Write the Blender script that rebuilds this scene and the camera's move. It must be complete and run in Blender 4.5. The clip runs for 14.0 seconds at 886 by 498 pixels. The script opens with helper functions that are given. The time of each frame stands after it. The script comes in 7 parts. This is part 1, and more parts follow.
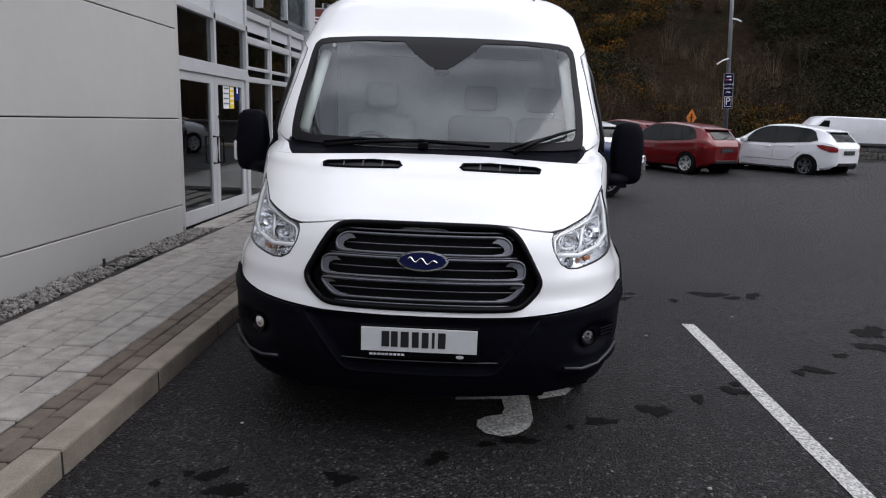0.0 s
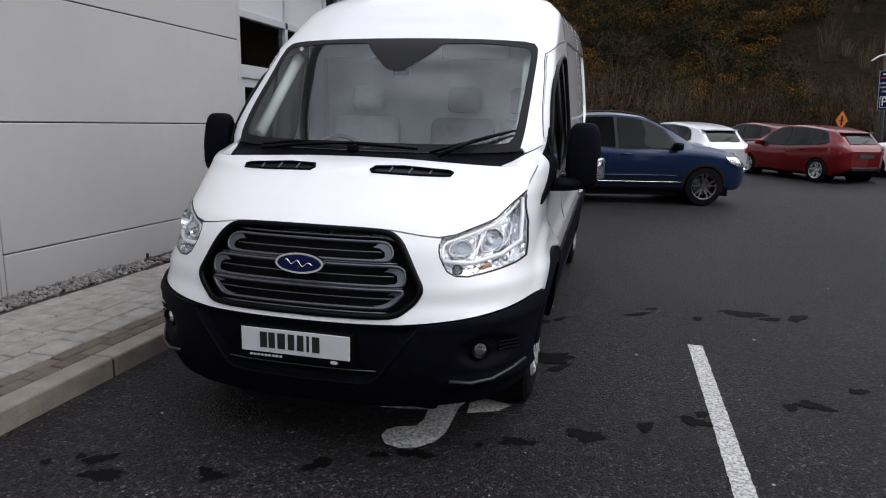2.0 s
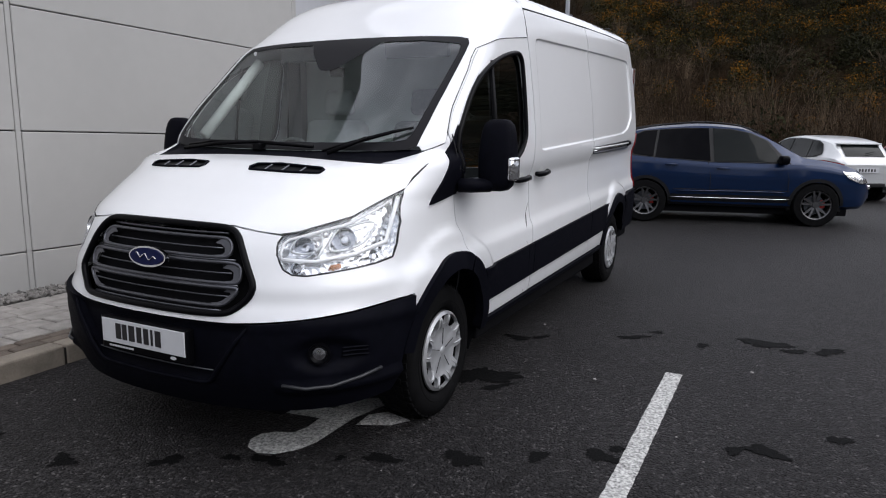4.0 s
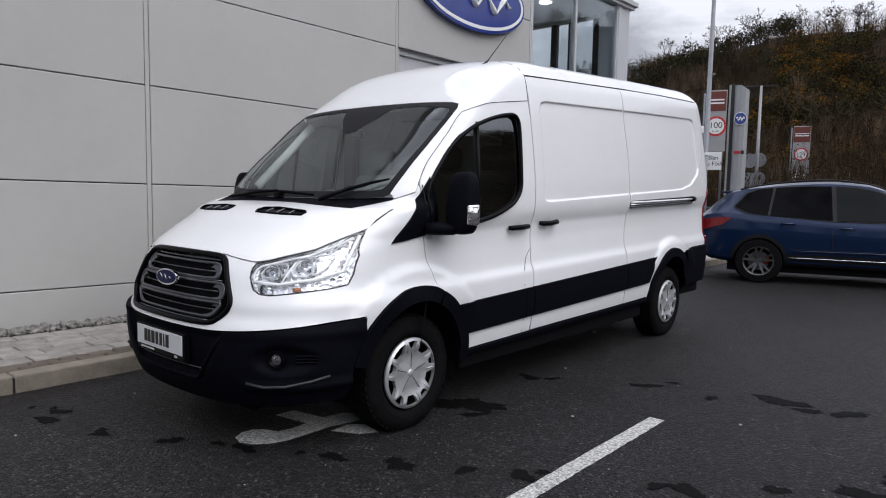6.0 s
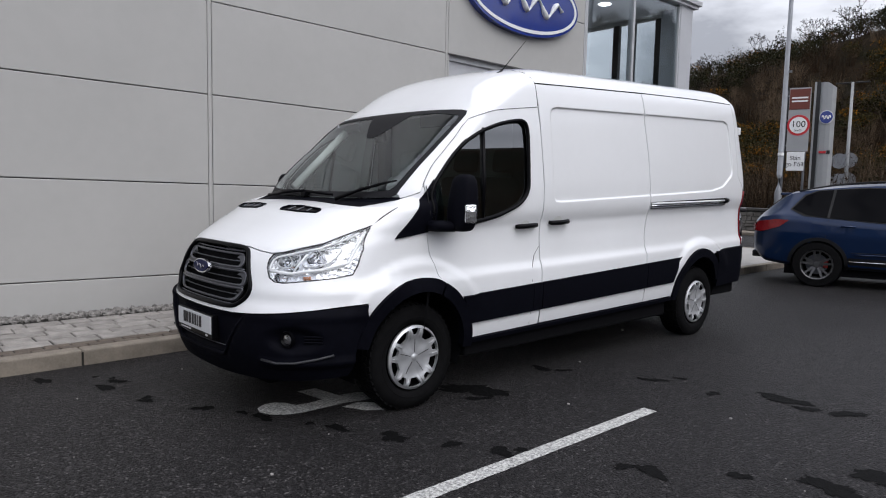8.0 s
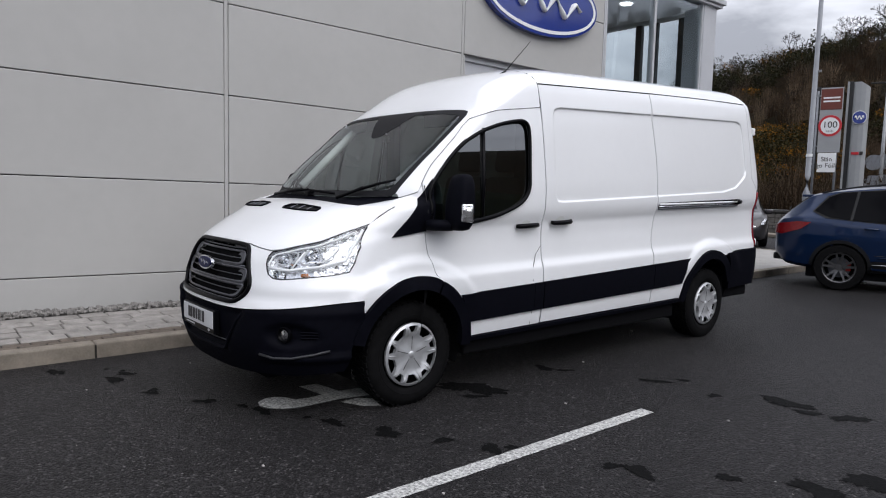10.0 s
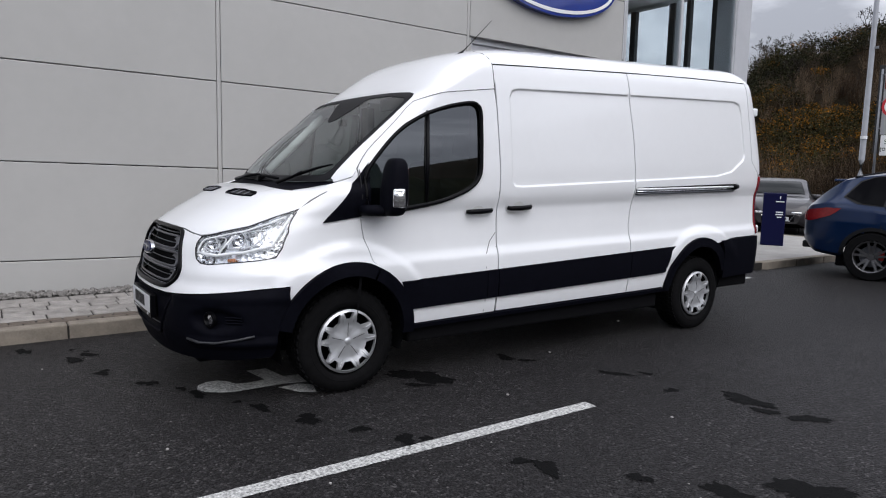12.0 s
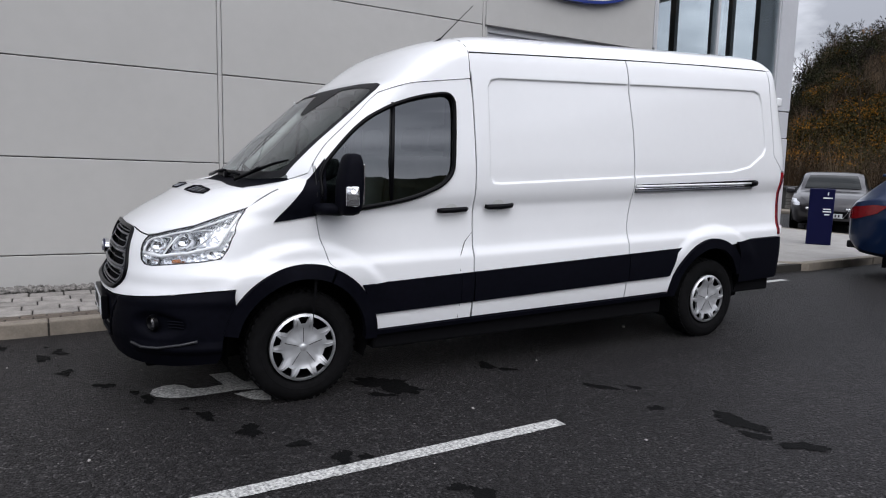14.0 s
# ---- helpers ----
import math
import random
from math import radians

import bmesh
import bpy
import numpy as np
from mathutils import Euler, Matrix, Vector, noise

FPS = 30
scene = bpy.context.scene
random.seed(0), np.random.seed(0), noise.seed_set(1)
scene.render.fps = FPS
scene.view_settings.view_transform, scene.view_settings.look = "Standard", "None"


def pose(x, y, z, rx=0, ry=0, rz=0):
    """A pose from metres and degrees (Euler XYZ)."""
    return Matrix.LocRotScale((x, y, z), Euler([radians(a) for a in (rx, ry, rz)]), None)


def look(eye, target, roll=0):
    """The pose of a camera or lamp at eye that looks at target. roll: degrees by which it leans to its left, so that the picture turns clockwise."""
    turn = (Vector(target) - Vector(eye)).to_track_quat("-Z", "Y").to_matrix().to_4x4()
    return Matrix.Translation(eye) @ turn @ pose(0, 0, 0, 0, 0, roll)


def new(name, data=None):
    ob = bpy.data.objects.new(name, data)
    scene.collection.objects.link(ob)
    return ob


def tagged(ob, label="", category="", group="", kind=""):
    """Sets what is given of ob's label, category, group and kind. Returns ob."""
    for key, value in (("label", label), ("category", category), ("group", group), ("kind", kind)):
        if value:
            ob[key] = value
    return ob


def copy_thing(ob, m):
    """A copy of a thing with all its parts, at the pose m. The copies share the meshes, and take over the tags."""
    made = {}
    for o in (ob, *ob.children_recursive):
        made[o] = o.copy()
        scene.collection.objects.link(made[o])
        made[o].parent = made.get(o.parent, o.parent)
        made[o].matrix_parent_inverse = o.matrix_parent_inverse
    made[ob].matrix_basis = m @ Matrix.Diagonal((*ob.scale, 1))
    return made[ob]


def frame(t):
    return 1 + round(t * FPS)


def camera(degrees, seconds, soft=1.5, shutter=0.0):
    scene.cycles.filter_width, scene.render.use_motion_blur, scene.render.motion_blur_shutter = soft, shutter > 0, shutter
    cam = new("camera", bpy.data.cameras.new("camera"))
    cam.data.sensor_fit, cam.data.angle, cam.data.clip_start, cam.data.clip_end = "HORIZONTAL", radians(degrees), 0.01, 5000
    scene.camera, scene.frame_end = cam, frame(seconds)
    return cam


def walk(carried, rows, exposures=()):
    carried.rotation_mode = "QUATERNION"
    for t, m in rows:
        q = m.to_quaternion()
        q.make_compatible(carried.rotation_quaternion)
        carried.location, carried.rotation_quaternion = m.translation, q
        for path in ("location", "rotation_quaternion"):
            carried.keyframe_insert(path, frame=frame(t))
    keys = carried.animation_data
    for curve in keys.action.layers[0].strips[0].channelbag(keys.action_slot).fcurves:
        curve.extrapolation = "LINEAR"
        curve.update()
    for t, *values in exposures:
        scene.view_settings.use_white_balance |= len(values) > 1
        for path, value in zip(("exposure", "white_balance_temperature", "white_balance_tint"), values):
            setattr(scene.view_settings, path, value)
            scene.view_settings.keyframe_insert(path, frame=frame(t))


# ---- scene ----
cam = camera(66.1, 14.0, soft=1.1)
PATH = [
    (0, (0.186, -2.953, 1.587), (0.123, -0.995, 1.187), 2.0),
    (0.5, (0.433, -2.867, 1.596), (0.252, -0.916, 1.196), 1.9),
    (1, (0.753, -2.851, 1.589), (0.494, -0.909, 1.189), 1.8),
    (1.5, (1.06, -2.827, 1.601), (0.705, -0.9, 1.203), 1.6),
    (2, (1.312, -2.69, 1.595), (0.843, -0.786, 1.199), 1.4),
    (2.5, (1.617, -2.613, 1.579), (1.002, -0.75, 1.186), 1.2),
    (3, (1.967, -2.51, 1.573), (1.195, -0.704, 1.199), 1.0),
    (3.5, (2.224, -2.26, 1.503), (1.403, -0.474, 1.134), 1.0),
    (3.7, (2.326, -2.161, 1.497), (1.487, -0.383, 1.134), 0.9),
    (5.8, (3.598, -1.884, 1.467), (2.317, -0.359, 1.282), 1.0),
    (6, (3.706, -1.88, 1.461), (2.4, -0.377, 1.28), 1.0),
    (6.5, (3.893, -1.919, 1.451), (2.546, -0.453, 1.271), 1.2),
    (7, (4.076, -1.881, 1.471), (2.723, -0.419, 1.29), 1.3),
    (7.5, (4.267, -1.836, 1.473), (2.889, -0.398, 1.29), 1.1),
    (8, (4.324, -1.807, 1.476), (2.849, -0.469, 1.291), 1.2),
    (8.2, (4.315, -1.825, 1.477), (2.829, -0.499, 1.293), 1.3),
    (10.3, (4.507, -1.609, 1.477), (2.976, -0.337, 1.289), 1.5),
    (10.5, (4.512, -1.531, 1.484), (2.982, -0.257, 1.293), 1.6),
    (11, (4.642, -1.354, 1.493), (3.109, -0.087, 1.289), 1.6),
    (11.5, (4.819, -1.17, 1.496), (3.225, 0.019, 1.278), 1.4),
    (12, (4.902, -0.982, 1.487), (3.271, 0.152, 1.255), 1.3),
    (12.5, (4.931, -0.803, 1.519), (3.278, 0.297, 1.277), 1.3),
    (13, (4.93, -0.637, 1.512), (3.266, 0.444, 1.262), 1.4),
    (13.5, (4.971, -0.443, 1.528), (3.292, 0.614, 1.275), 1.3),
    (14, (4.948, -0.324, 1.517), (3.235, 0.676, 1.262), 1.3),
]
walk(cam, [(t, look(eye, target, roll)) for t, eye, target, roll in PATH], exposures=[(0.0, 0.50, 6300, 13), (6.5, 0.50, 6300, 12), (14.0, 0.57, 6250, 12)])

# ---- light ----
SUN_UP, SUN_AROUND = 47.0, 93.0          # degrees: height, and bearing clockwise from +y
world = bpy.data.worlds.new("overcast_sky")
scene.world = world
world.use_nodes = True
wn, wl = world.node_tree.nodes, world.node_tree.links
wn.clear()
w_out = wn.new("ShaderNodeOutputWorld")
w_bg = wn.new("ShaderNodeBackground")
w_sky = wn.new("ShaderNodeTexSky")
w_sky.sky_type = 'NISHITA'
w_sky.sun_disc = False
w_sky.sun_elevation, w_sky.sun_rotation = radians(SUN_UP), radians(SUN_AROUND)
w_gain = wn.new("ShaderNodeVectorMath"); w_gain.operation = 'SCALE'; w_gain.inputs['Scale'].default_value = 0.10
w_tc = wn.new("ShaderNodeTexCoord")
w_map = wn.new("ShaderNodeMapping"); w_map.inputs['Scale'].default_value = (1.0, 1.0, 2.6)
w_noise = wn.new("ShaderNodeTexNoise")
w_noise.inputs['Scale'].default_value, w_noise.inputs['Detail'].default_value, w_noise.inputs['Roughness'].default_value = 3.4, 6.0, 0.55
w_ramp = wn.new("ShaderNodeValToRGB")
w_ramp.color_ramp.elements[0].position, w_ramp.color_ramp.elements[0].color = 0.40, (0.48, 0.485, 0.515, 1)
w_ramp.color_ramp.elements[1].position, w_ramp.color_ramp.elements[1].color = 0.57, (1.02, 1.03, 1.07, 1)
w_mix = wn.new("ShaderNodeMix"); w_mix.data_type = 'RGBA'
w_mix.inputs['Factor'].default_value = 0.86
wl.new(w_tc.outputs['Generated'], w_map.inputs['Vector'])
wl.new(w_map.outputs['Vector'], w_noise.inputs['Vector'])
wl.new(w_noise.outputs['Fac'], w_ramp.inputs['Fac'])
wl.new(w_sky.outputs['Color'], w_gain.inputs[0])
wl.new(w_gain.outputs['Vector'], w_mix.inputs[6])
wl.new(w_ramp.outputs['Color'], w_mix.inputs[7])
# an overcast sky is about three times as bright overhead as at the horizon
w_xyz = wn.new("ShaderNodeSeparateXYZ")
w_rise = wn.new("ShaderNodeMapRange"); w_rise.inputs['To Min'].default_value, w_rise.inputs['To Max'].default_value = 0.50, 1.42
w_dome = wn.new("ShaderNodeVectorMath"); w_dome.operation = 'SCALE'
wl.new(w_tc.outputs['Generated'], w_xyz.inputs['Vector'])
wl.new(w_xyz.outputs['Z'], w_rise.inputs['Value'])
wl.new(w_mix.outputs[2], w_dome.inputs[0])
wl.new(w_rise.outputs['Result'], w_dome.inputs['Scale'])
wl.new(w_dome.outputs['Vector'], w_bg.inputs['Color'])
w_bg.inputs['Strength'].default_value = 1.0
wl.new(w_bg.outputs['Background'], w_out.inputs['Surface'])

sun = new("sun", bpy.data.lights.new("sun", 'SUN'))
sun.data.energy, sun.data.angle, sun.data.color = 1.15, radians(64), (1.0, 0.97, 0.92)
a, e = radians(SUN_AROUND), radians(SUN_UP)
sun.matrix_world = look((60 * math.sin(a) * math.cos(e), 60 * math.cos(a) * math.cos(e), 60 * math.sin(e)), (0, 3, 0))

# ---- materials ----
MATS = {}


def mat(name, color, rough=0.5, metal=0.0, vary=0.0, scale=8.0, bump=0.0, bump_scale=60.0, coat=0.0, spec=0.5,
        color2=None, detail=5.0, random=0.0, emit=None, ior=None):
    """A Principled material with two scales of colour variation, fine relief and, if asked, a change from piece to piece."""
    if name in MATS:
        return MATS[name]
    m = bpy.data.materials.new(name)
    m.use_nodes = True
    n, l = m.node_tree.nodes, m.node_tree.links
    b = n["Principled BSDF"]
    b.inputs['Base Color'].default_value = (*color, 1)
    b.inputs['Roughness'].default_value = rough
    b.inputs['Metallic'].default_value = metal
    b.inputs['Coat Weight'].default_value = coat
    b.inputs['Coat Roughness'].default_value = 0.04
    b.inputs['Specular IOR Level'].default_value = spec
    if emit:
        b.inputs['Emission Color'].default_value = (*emit[0], 1)
        b.inputs['Emission Strength'].default_value = emit[1]
    tc = n.new("ShaderNodeTexCoord")
    geo = n.new("ShaderNodeNewGeometry")
    if vary or color2:
        big = n.new("ShaderNodeTexNoise")
        big.inputs['Scale'].default_value, big.inputs['Detail'].default_value = scale, detail
        l.new(geo.outputs['Position'], big.inputs['Vector'])
        fine = n.new("ShaderNodeTexNoise")
        fine.inputs['Scale'].default_value, fine.inputs['Detail'].default_value = scale * 9.3, 3.0
        l.new(geo.outputs['Position'], fine.inputs['Vector'])
        add = n.new("ShaderNodeMath"); add.operation = 'MULTIPLY_ADD'
        l.new(fine.outputs['Fac'], add.inputs[0]); add.inputs[1].default_value = 0.45
        l.new(big.outputs['Fac'], add.inputs[2])
        ramp = n.new("ShaderNodeValToRGB")
        c2 = color2 or tuple(c * (1 + vary) for c in color)
        c1 = color if color2 else tuple(c * (1 - vary) for c in color)
        ramp.color_ramp.elements[0].position, ramp.color_ramp.elements[0].color = 0.52, (*c1, 1)
        ramp.color_ramp.elements[1].position, ramp.color_ramp.elements[1].color = 0.92, (*c2, 1)
        l.new(add.outputs[0], ramp.inputs['Fac'])
        last = ramp.outputs['Color']
        if random:
            oi = n.new("ShaderNodeObjectInfo")
            hsv = n.new("ShaderNodeHueSaturation")
            mr = n.new("ShaderNodeMapRange")
            mr.inputs['To Min'].default_value, mr.inputs['To Max'].default_value = 1 - random, 1 + random
            l.new(oi.outputs['Random'], mr.inputs['Value'])
            l.new(mr.outputs['Result'], hsv.inputs['Value'])
            l.new(last, hsv.inputs['Color'])
            last = hsv.outputs['Color']
        l.new(last, b.inputs['Base Color'])
        rr = n.new("ShaderNodeMapRange")
        rr.inputs['To Min'].default_value, rr.inputs['To Max'].default_value = max(0.02, rough * 0.85), min(1, rough * 1.15)
        l.new(big.outputs['Fac'], rr.inputs['Value'])
        l.new(rr.outputs['Result'], b.inputs['Roughness'])
    if bump:
        bn = n.new("ShaderNodeTexNoise")
        bn.inputs['Scale'].default_value, bn.inputs['Detail'].default_value = bump_scale, 4.0
        l.new(geo.outputs['Position'], bn.inputs['Vector'])
        bb = n.new("ShaderNodeBump")
        bb.inputs['Strength'].default_value, bb.inputs['Distance'].default_value = bump, 0.01
        l.new(bn.outputs['Fac'], bb.inputs['Height'])
        l.new(bb.outputs['Normal'], b.inputs['Normal'])
    MATS[name] = m
    return m


def glass(name, tint, gloss=0.06, rough=0.0):
    """A thin pane: a tinted see-through layer under a clear mirror-like skin whose gloss grows towards grazing views."""
    if name in MATS:
        return MATS[name]
    m = bpy.data.materials.new(name)
    m.use_nodes = True
    n, l = m.node_tree.nodes, m.node_tree.links
    n.clear()
    out = n.new("ShaderNodeOutputMaterial")
    tr = n.new("ShaderNodeBsdfTransparent"); tr.inputs['Color'].default_value = (*tint, 1)
    gl = n.new("ShaderNodeBsdfGlossy"); gl.inputs['Roughness'].default_value = rough
    gl.inputs['Color'].default_value = (0.95, 0.97, 1.0, 1)
    fr = n.new("ShaderNodeLayerWeight"); fr.inputs['Blend'].default_value = 0.5
    pw = n.new("ShaderNodeMath"); pw.operation = 'POWER'; pw.inputs[1].default_value = 5.0
    l.new(fr.outputs['Facing'], pw.inputs[0])
    mr = n.new("ShaderNodeMapRange")
    mr.inputs['To Min'].default_value, mr.inputs['To Max'].default_value = gloss, 1.0
    l.new(pw.outputs[0], mr.inputs['Value'])
    mx = n.new("ShaderNodeMixShader")
    l.new(mr.outputs['Result'], mx.inputs['Fac'])
    l.new(tr.outputs['BSDF'], mx.inputs[1])
    l.new(gl.outputs['BSDF'], mx.inputs[2])
    l.new(mx.outputs['Shader'], out.inputs['Surface'])
    MATS[name] = m
    return m


def asphalt_material():
    m = bpy.data.materials.new("asphalt")
    m.use_nodes = True
    n, l = m.node_tree.nodes, m.node_tree.links
    b = n["Principled BSDF"]
    geo = n.new("ShaderNodeNewGeometry")
    vor = n.new("ShaderNodeTexVoronoi"); vor.inputs['Scale'].default_value = 88
    l.new(geo.outputs['Position'], vor.inputs['Vector'])
    bw = n.new("ShaderNodeSeparateColor"); l.new(vor.outputs['Color'], bw.inputs['Color'])
    chips = n.new("ShaderNodeValToRGB")
    e = chips.color_ramp.elements
    e[0].position, e[0].color = 0.0, (0.0015, 0.0014, 0.0016, 1)
    e[1].position, e[1].color = 1.0, (0.20, 0.19, 0.19, 1)
    x = e.new(0.40); x.color = (0.006, 0.0055, 0.0062, 1)
    x = e.new(0.72); x.color = (0.026, 0.0242, 0.0258, 1)
    x = e.new(0.95); x.color = (0.070, 0.066, 0.067, 1)
    l.new(bw.outputs['Red'], chips.inputs['Fac'])
    big = n.new("ShaderNodeTexNoise"); big.inputs['Scale'].default_value, big.inputs['Detail'].default_value = 0.55, 7
    big.inputs['Roughness'].default_value = 0.62
    l.new(geo.outputs['Position'], big.inputs['Vector'])
    mr = n.new("ShaderNodeMapRange")
    mr.inputs['From Min'].default_value, mr.inputs['From Max'].default_value = 0.3, 0.72
    mr.inputs['To Min'].default_value, mr.inputs['To Max'].default_value = 0.32, 0.78
    l.new(big.outputs['Fac'], mr.inputs['Value'])
    mul = n.new("ShaderNodeVectorMath"); mul.operation = 'SCALE'
    l.new(chips.outputs['Color'], mul.inputs[0]); l.new(mr.outputs['Result'], mul.inputs['Scale'])
    l.new(mul.outputs['Vector'], b.inputs['Base Color'])
    b.inputs['Roughness'].default_value = 0.52
    b.inputs['Sheen Weight'].default_value, b.inputs['Sheen Roughness'].default_value = 0.018, 0.3      # added sheen, brightens the far tarmac at grazing views
    b.inputs['Specular IOR Level'].default_value = 0.22
    b.inputs['Specular Tint'].default_value = (1.0, 0.95, 0.98, 1)
    bn = n.new("ShaderNodeTexNoise"); bn.inputs['Scale'].default_value, bn.inputs['Detail'].default_value = 70, 4
    l.new(geo.outputs['Position'], bn.inputs['Vector'])
    add = n.new("ShaderNodeMath"); add.operation = 'SUBTRACT'
    l.new(bn.outputs['Fac'], add.inputs[0]); l.new(vor.outputs['Distance'], add.inputs[1])
    bb = n.new("ShaderNodeBump"); bb.inputs['Strength'].default_value, bb.inputs['Distance'].default_value = 1.0, 0.013
    l.new(add.outputs[0], bb.inputs['Height']); l.new(bb.outputs['Normal'], b.inputs['Normal'])
    return m


ASPHALT = asphalt_material()
WHITE = mat("white_van_paint", (0.80, 0.81, 0.83), 0.34, vary=0.012, scale=1.5, coat=1.0)
BLACK_PLASTIC = mat("black_textured_plastic", (0.0030, 0.0032, 0.0060), 0.6, vary=0.25, scale=30, bump=0.10, bump_scale=900, spec=0.045)
GLOSS_BLACK = mat("gloss_black", (0.003, 0.003, 0.004), 0.28, spec=0.08)
FRIT = mat("screen_frit", (0.012, 0.012, 0.014), 0.5, spec=0.1)
SEAM = mat("dark_gap", (0.012, 0.012, 0.013), 0.9)
RUBBER = mat("tyre_rubber", (0.006, 0.006, 0.0065), 0.8, vary=0.3, scale=25, bump=0.15, bump_scale=200, spec=0.06)
SILVER = mat("silver_wheel_paint", (0.52, 0.53, 0.55), 0.34, metal=0.55, vary=0.05, scale=14, coat=0.3)
CHROME = mat("chrome", (0.78, 0.79, 0.81), 0.10, metal=1.0)
SATIN = mat("satin_grey_trim", (0.11, 0.115, 0.13), 0.38, metal=0.5, vary=0.08, scale=20)
LAMP_GLASS = glass("lamp_lens", (0.96, 0.97, 0.98), 0.05)
SCREEN = glass("windscreen_glass", (0.70, 0.76, 0.74), 0.085)
DOORGLASS = glass("door_glass", (0.10, 0.12, 0.115), 0.19)
CABIN = mat("cabin_grey_plastic", (0.13, 0.135, 0.14), 0.65, vary=0.12, scale=18)
CABIN_LIGHT = mat("cabin_pale_trim", (0.66, 0.67, 0.66), 0.7, vary=0.08, scale=9)
FABRIC = mat("seat_fabric", (0.17, 0.175, 0.18), 0.9, vary=0.2, scale=40, bump=0.2, bump_scale=500)
AMBER = mat("amber_lens", (0.42, 0.15, 0.05), 0.25)
RED_LENS = mat("red_lamp_lens", (0.19, 0.004, 0.007), 0.18, vary=0.2, scale=40, coat=0.4)
BLUE_BADGE = mat("blue_badge", (0.003, 0.006, 0.045), 0.35, spec=0.15)
ROADPAINT = mat("worn_road_paint", (0.10, 0.10, 0.098), 0.8, scale=70, color2=(0.66, 0.66, 0.64), bump=0.6, bump_scale=120, detail=8)

# ---- building helpers ----


def mesh_object(name, bm, material, smooth=False, angle=None):
    me = bpy.data.meshes.new(name)
    bm.normal_update()
    bm.to_mesh(me)
    bm.free()
    me.materials.append(material)
    if smooth:
        me.polygons.foreach_set("use_smooth", [True] * len(me.polygons))
        if angle:
            me.set_sharp_from_angle(angle=radians(angle))
    return new(name, me)


def part(name, bm, material, parent=None, label="", smooth=False, angle=None):
    ob = mesh_object(name, bm, material, smooth, angle)
    if parent:
        ob.parent = parent
    if label:
        tagged(ob, label)
    return ob


def thing(name, label, category, group="", at=None):
    ob = new(name)
    tagged(ob, label, category, group)
    if at is not None:
        ob.matrix_world = at
    return ob


def raw(name, verts, faces, material, parent=None, smooth=False, label="", angle=None):
    me = bpy.data.meshes.new(name)
    me.from_pydata([tuple(v) for v in verts], [], [tuple(f) for f in faces])
    me.materials.append(material)
    if smooth:
        me.polygons.foreach_set("use_smooth", [True] * len(me.polygons))
        if angle:
            me.set_sharp_from_angle(angle=radians(angle))
    ob = new(name, me)
    if parent:
        ob.parent = parent
    if label:
        tagged(ob, label)
    return ob


def box(bm, x0, x1, y0, y1, z0, z1, bevel=0.0, m=None, segments=2):
    made = bmesh.ops.create_cube(bm, size=1)
    vs = made["verts"]
    for v in vs:
        v.co = Vector((x0 + (v.co.x + .5) * (x1 - x0), y0 + (v.co.y + .5) * (y1 - y0), z0 + (v.co.z + .5) * (z1 - z0)))
    if bevel:
        es = list({e for v in vs for e in v.link_edges})
        r = bmesh.ops.bevel(bm, geom=es, offset=bevel, segments=segments, profile=0.5, affect='EDGES')
        vs = list({v for f in r["faces"] for v in f.verts} | {v for v in vs if v.is_valid})
    if m is not None:
        bmesh.ops.transform(bm, matrix=m, verts=[v for v in vs if v.is_valid])
    return bm


def boxed(x0, x1, y0, y1, z0, z1, bevel=0.0, segments=2):
    return box(bmesh.new(), x0, x1, y0, y1, z0, z1, bevel, None, segments)


def cyl(bm, r0, r1, h, m, seg=24):
    bmesh.ops.create_cone(bm, cap_ends=True, segments=seg, radius1=r0, radius2=r1, depth=h, matrix=m)
    return bm


def lathe(profile, seg=48, axis='x'):
    """Turns (radius, along) pairs about an axis."""
    bm = bmesh.new()
    rings = []
    for r, h in profile:
        ring = []
        for i in range(seg):
            a = 2 * math.pi * i / seg
            c, s = r * math.cos(a), r * math.sin(a)
            ring.append(bm.verts.new((h, c, s) if axis == 'x' else (c, s, h)))
        rings.append(ring)
    for p, q in zip(rings, rings[1:]):
        for i in range(seg):
            bm.faces.new((p[i], p[(i + 1) % seg], q[(i + 1) % seg], q[i]))
    bmesh.ops.recalc_face_normals(bm, faces=bm.faces)
    return bm


def tube(points, r, seg=8, closed=False, flat=1.0):
    """A round bar along points."""
    bm = bmesh.new()
    pts = [Vector(p) for p in points]
    n, rings = len(pts), []
    up = Vector((0, 0, 1))
    for i, p in enumerate(pts):
        d = (pts[(i + 1) % n] - pts[i - 1]) if closed else (pts[min(i + 1, n - 1)] - pts[max(i - 1, 0)])
        d.normalize()
        s = d.cross(up)
        if s.length < 1e-3:
            s = d.cross(Vector((1, 0, 0)))
        s.normalize()
        u = s.cross(d)
        rr = r[i] if isinstance(r, (list, tuple)) else r
        rings.append([bm.verts.new(p + (s * math.cos(2 * math.pi * k / seg) + u * flat * math.sin(2 * math.pi * k / seg)) * rr) for k in range(seg)])
    pairs = list(zip(rings, rings[1:])) + ([(rings[-1], rings[0])] if closed else [])
    for p, q in pairs:
        for k in range(seg):
            bm.faces.new((p[k], p[(k + 1) % seg], q[(k + 1) % seg], q[k]))
    if not closed:
        bm.faces.new(rings[0][::-1]); bm.faces.new(rings[-1])
    bmesh.ops.recalc_face_normals(bm, faces=bm.faces)
    return bm


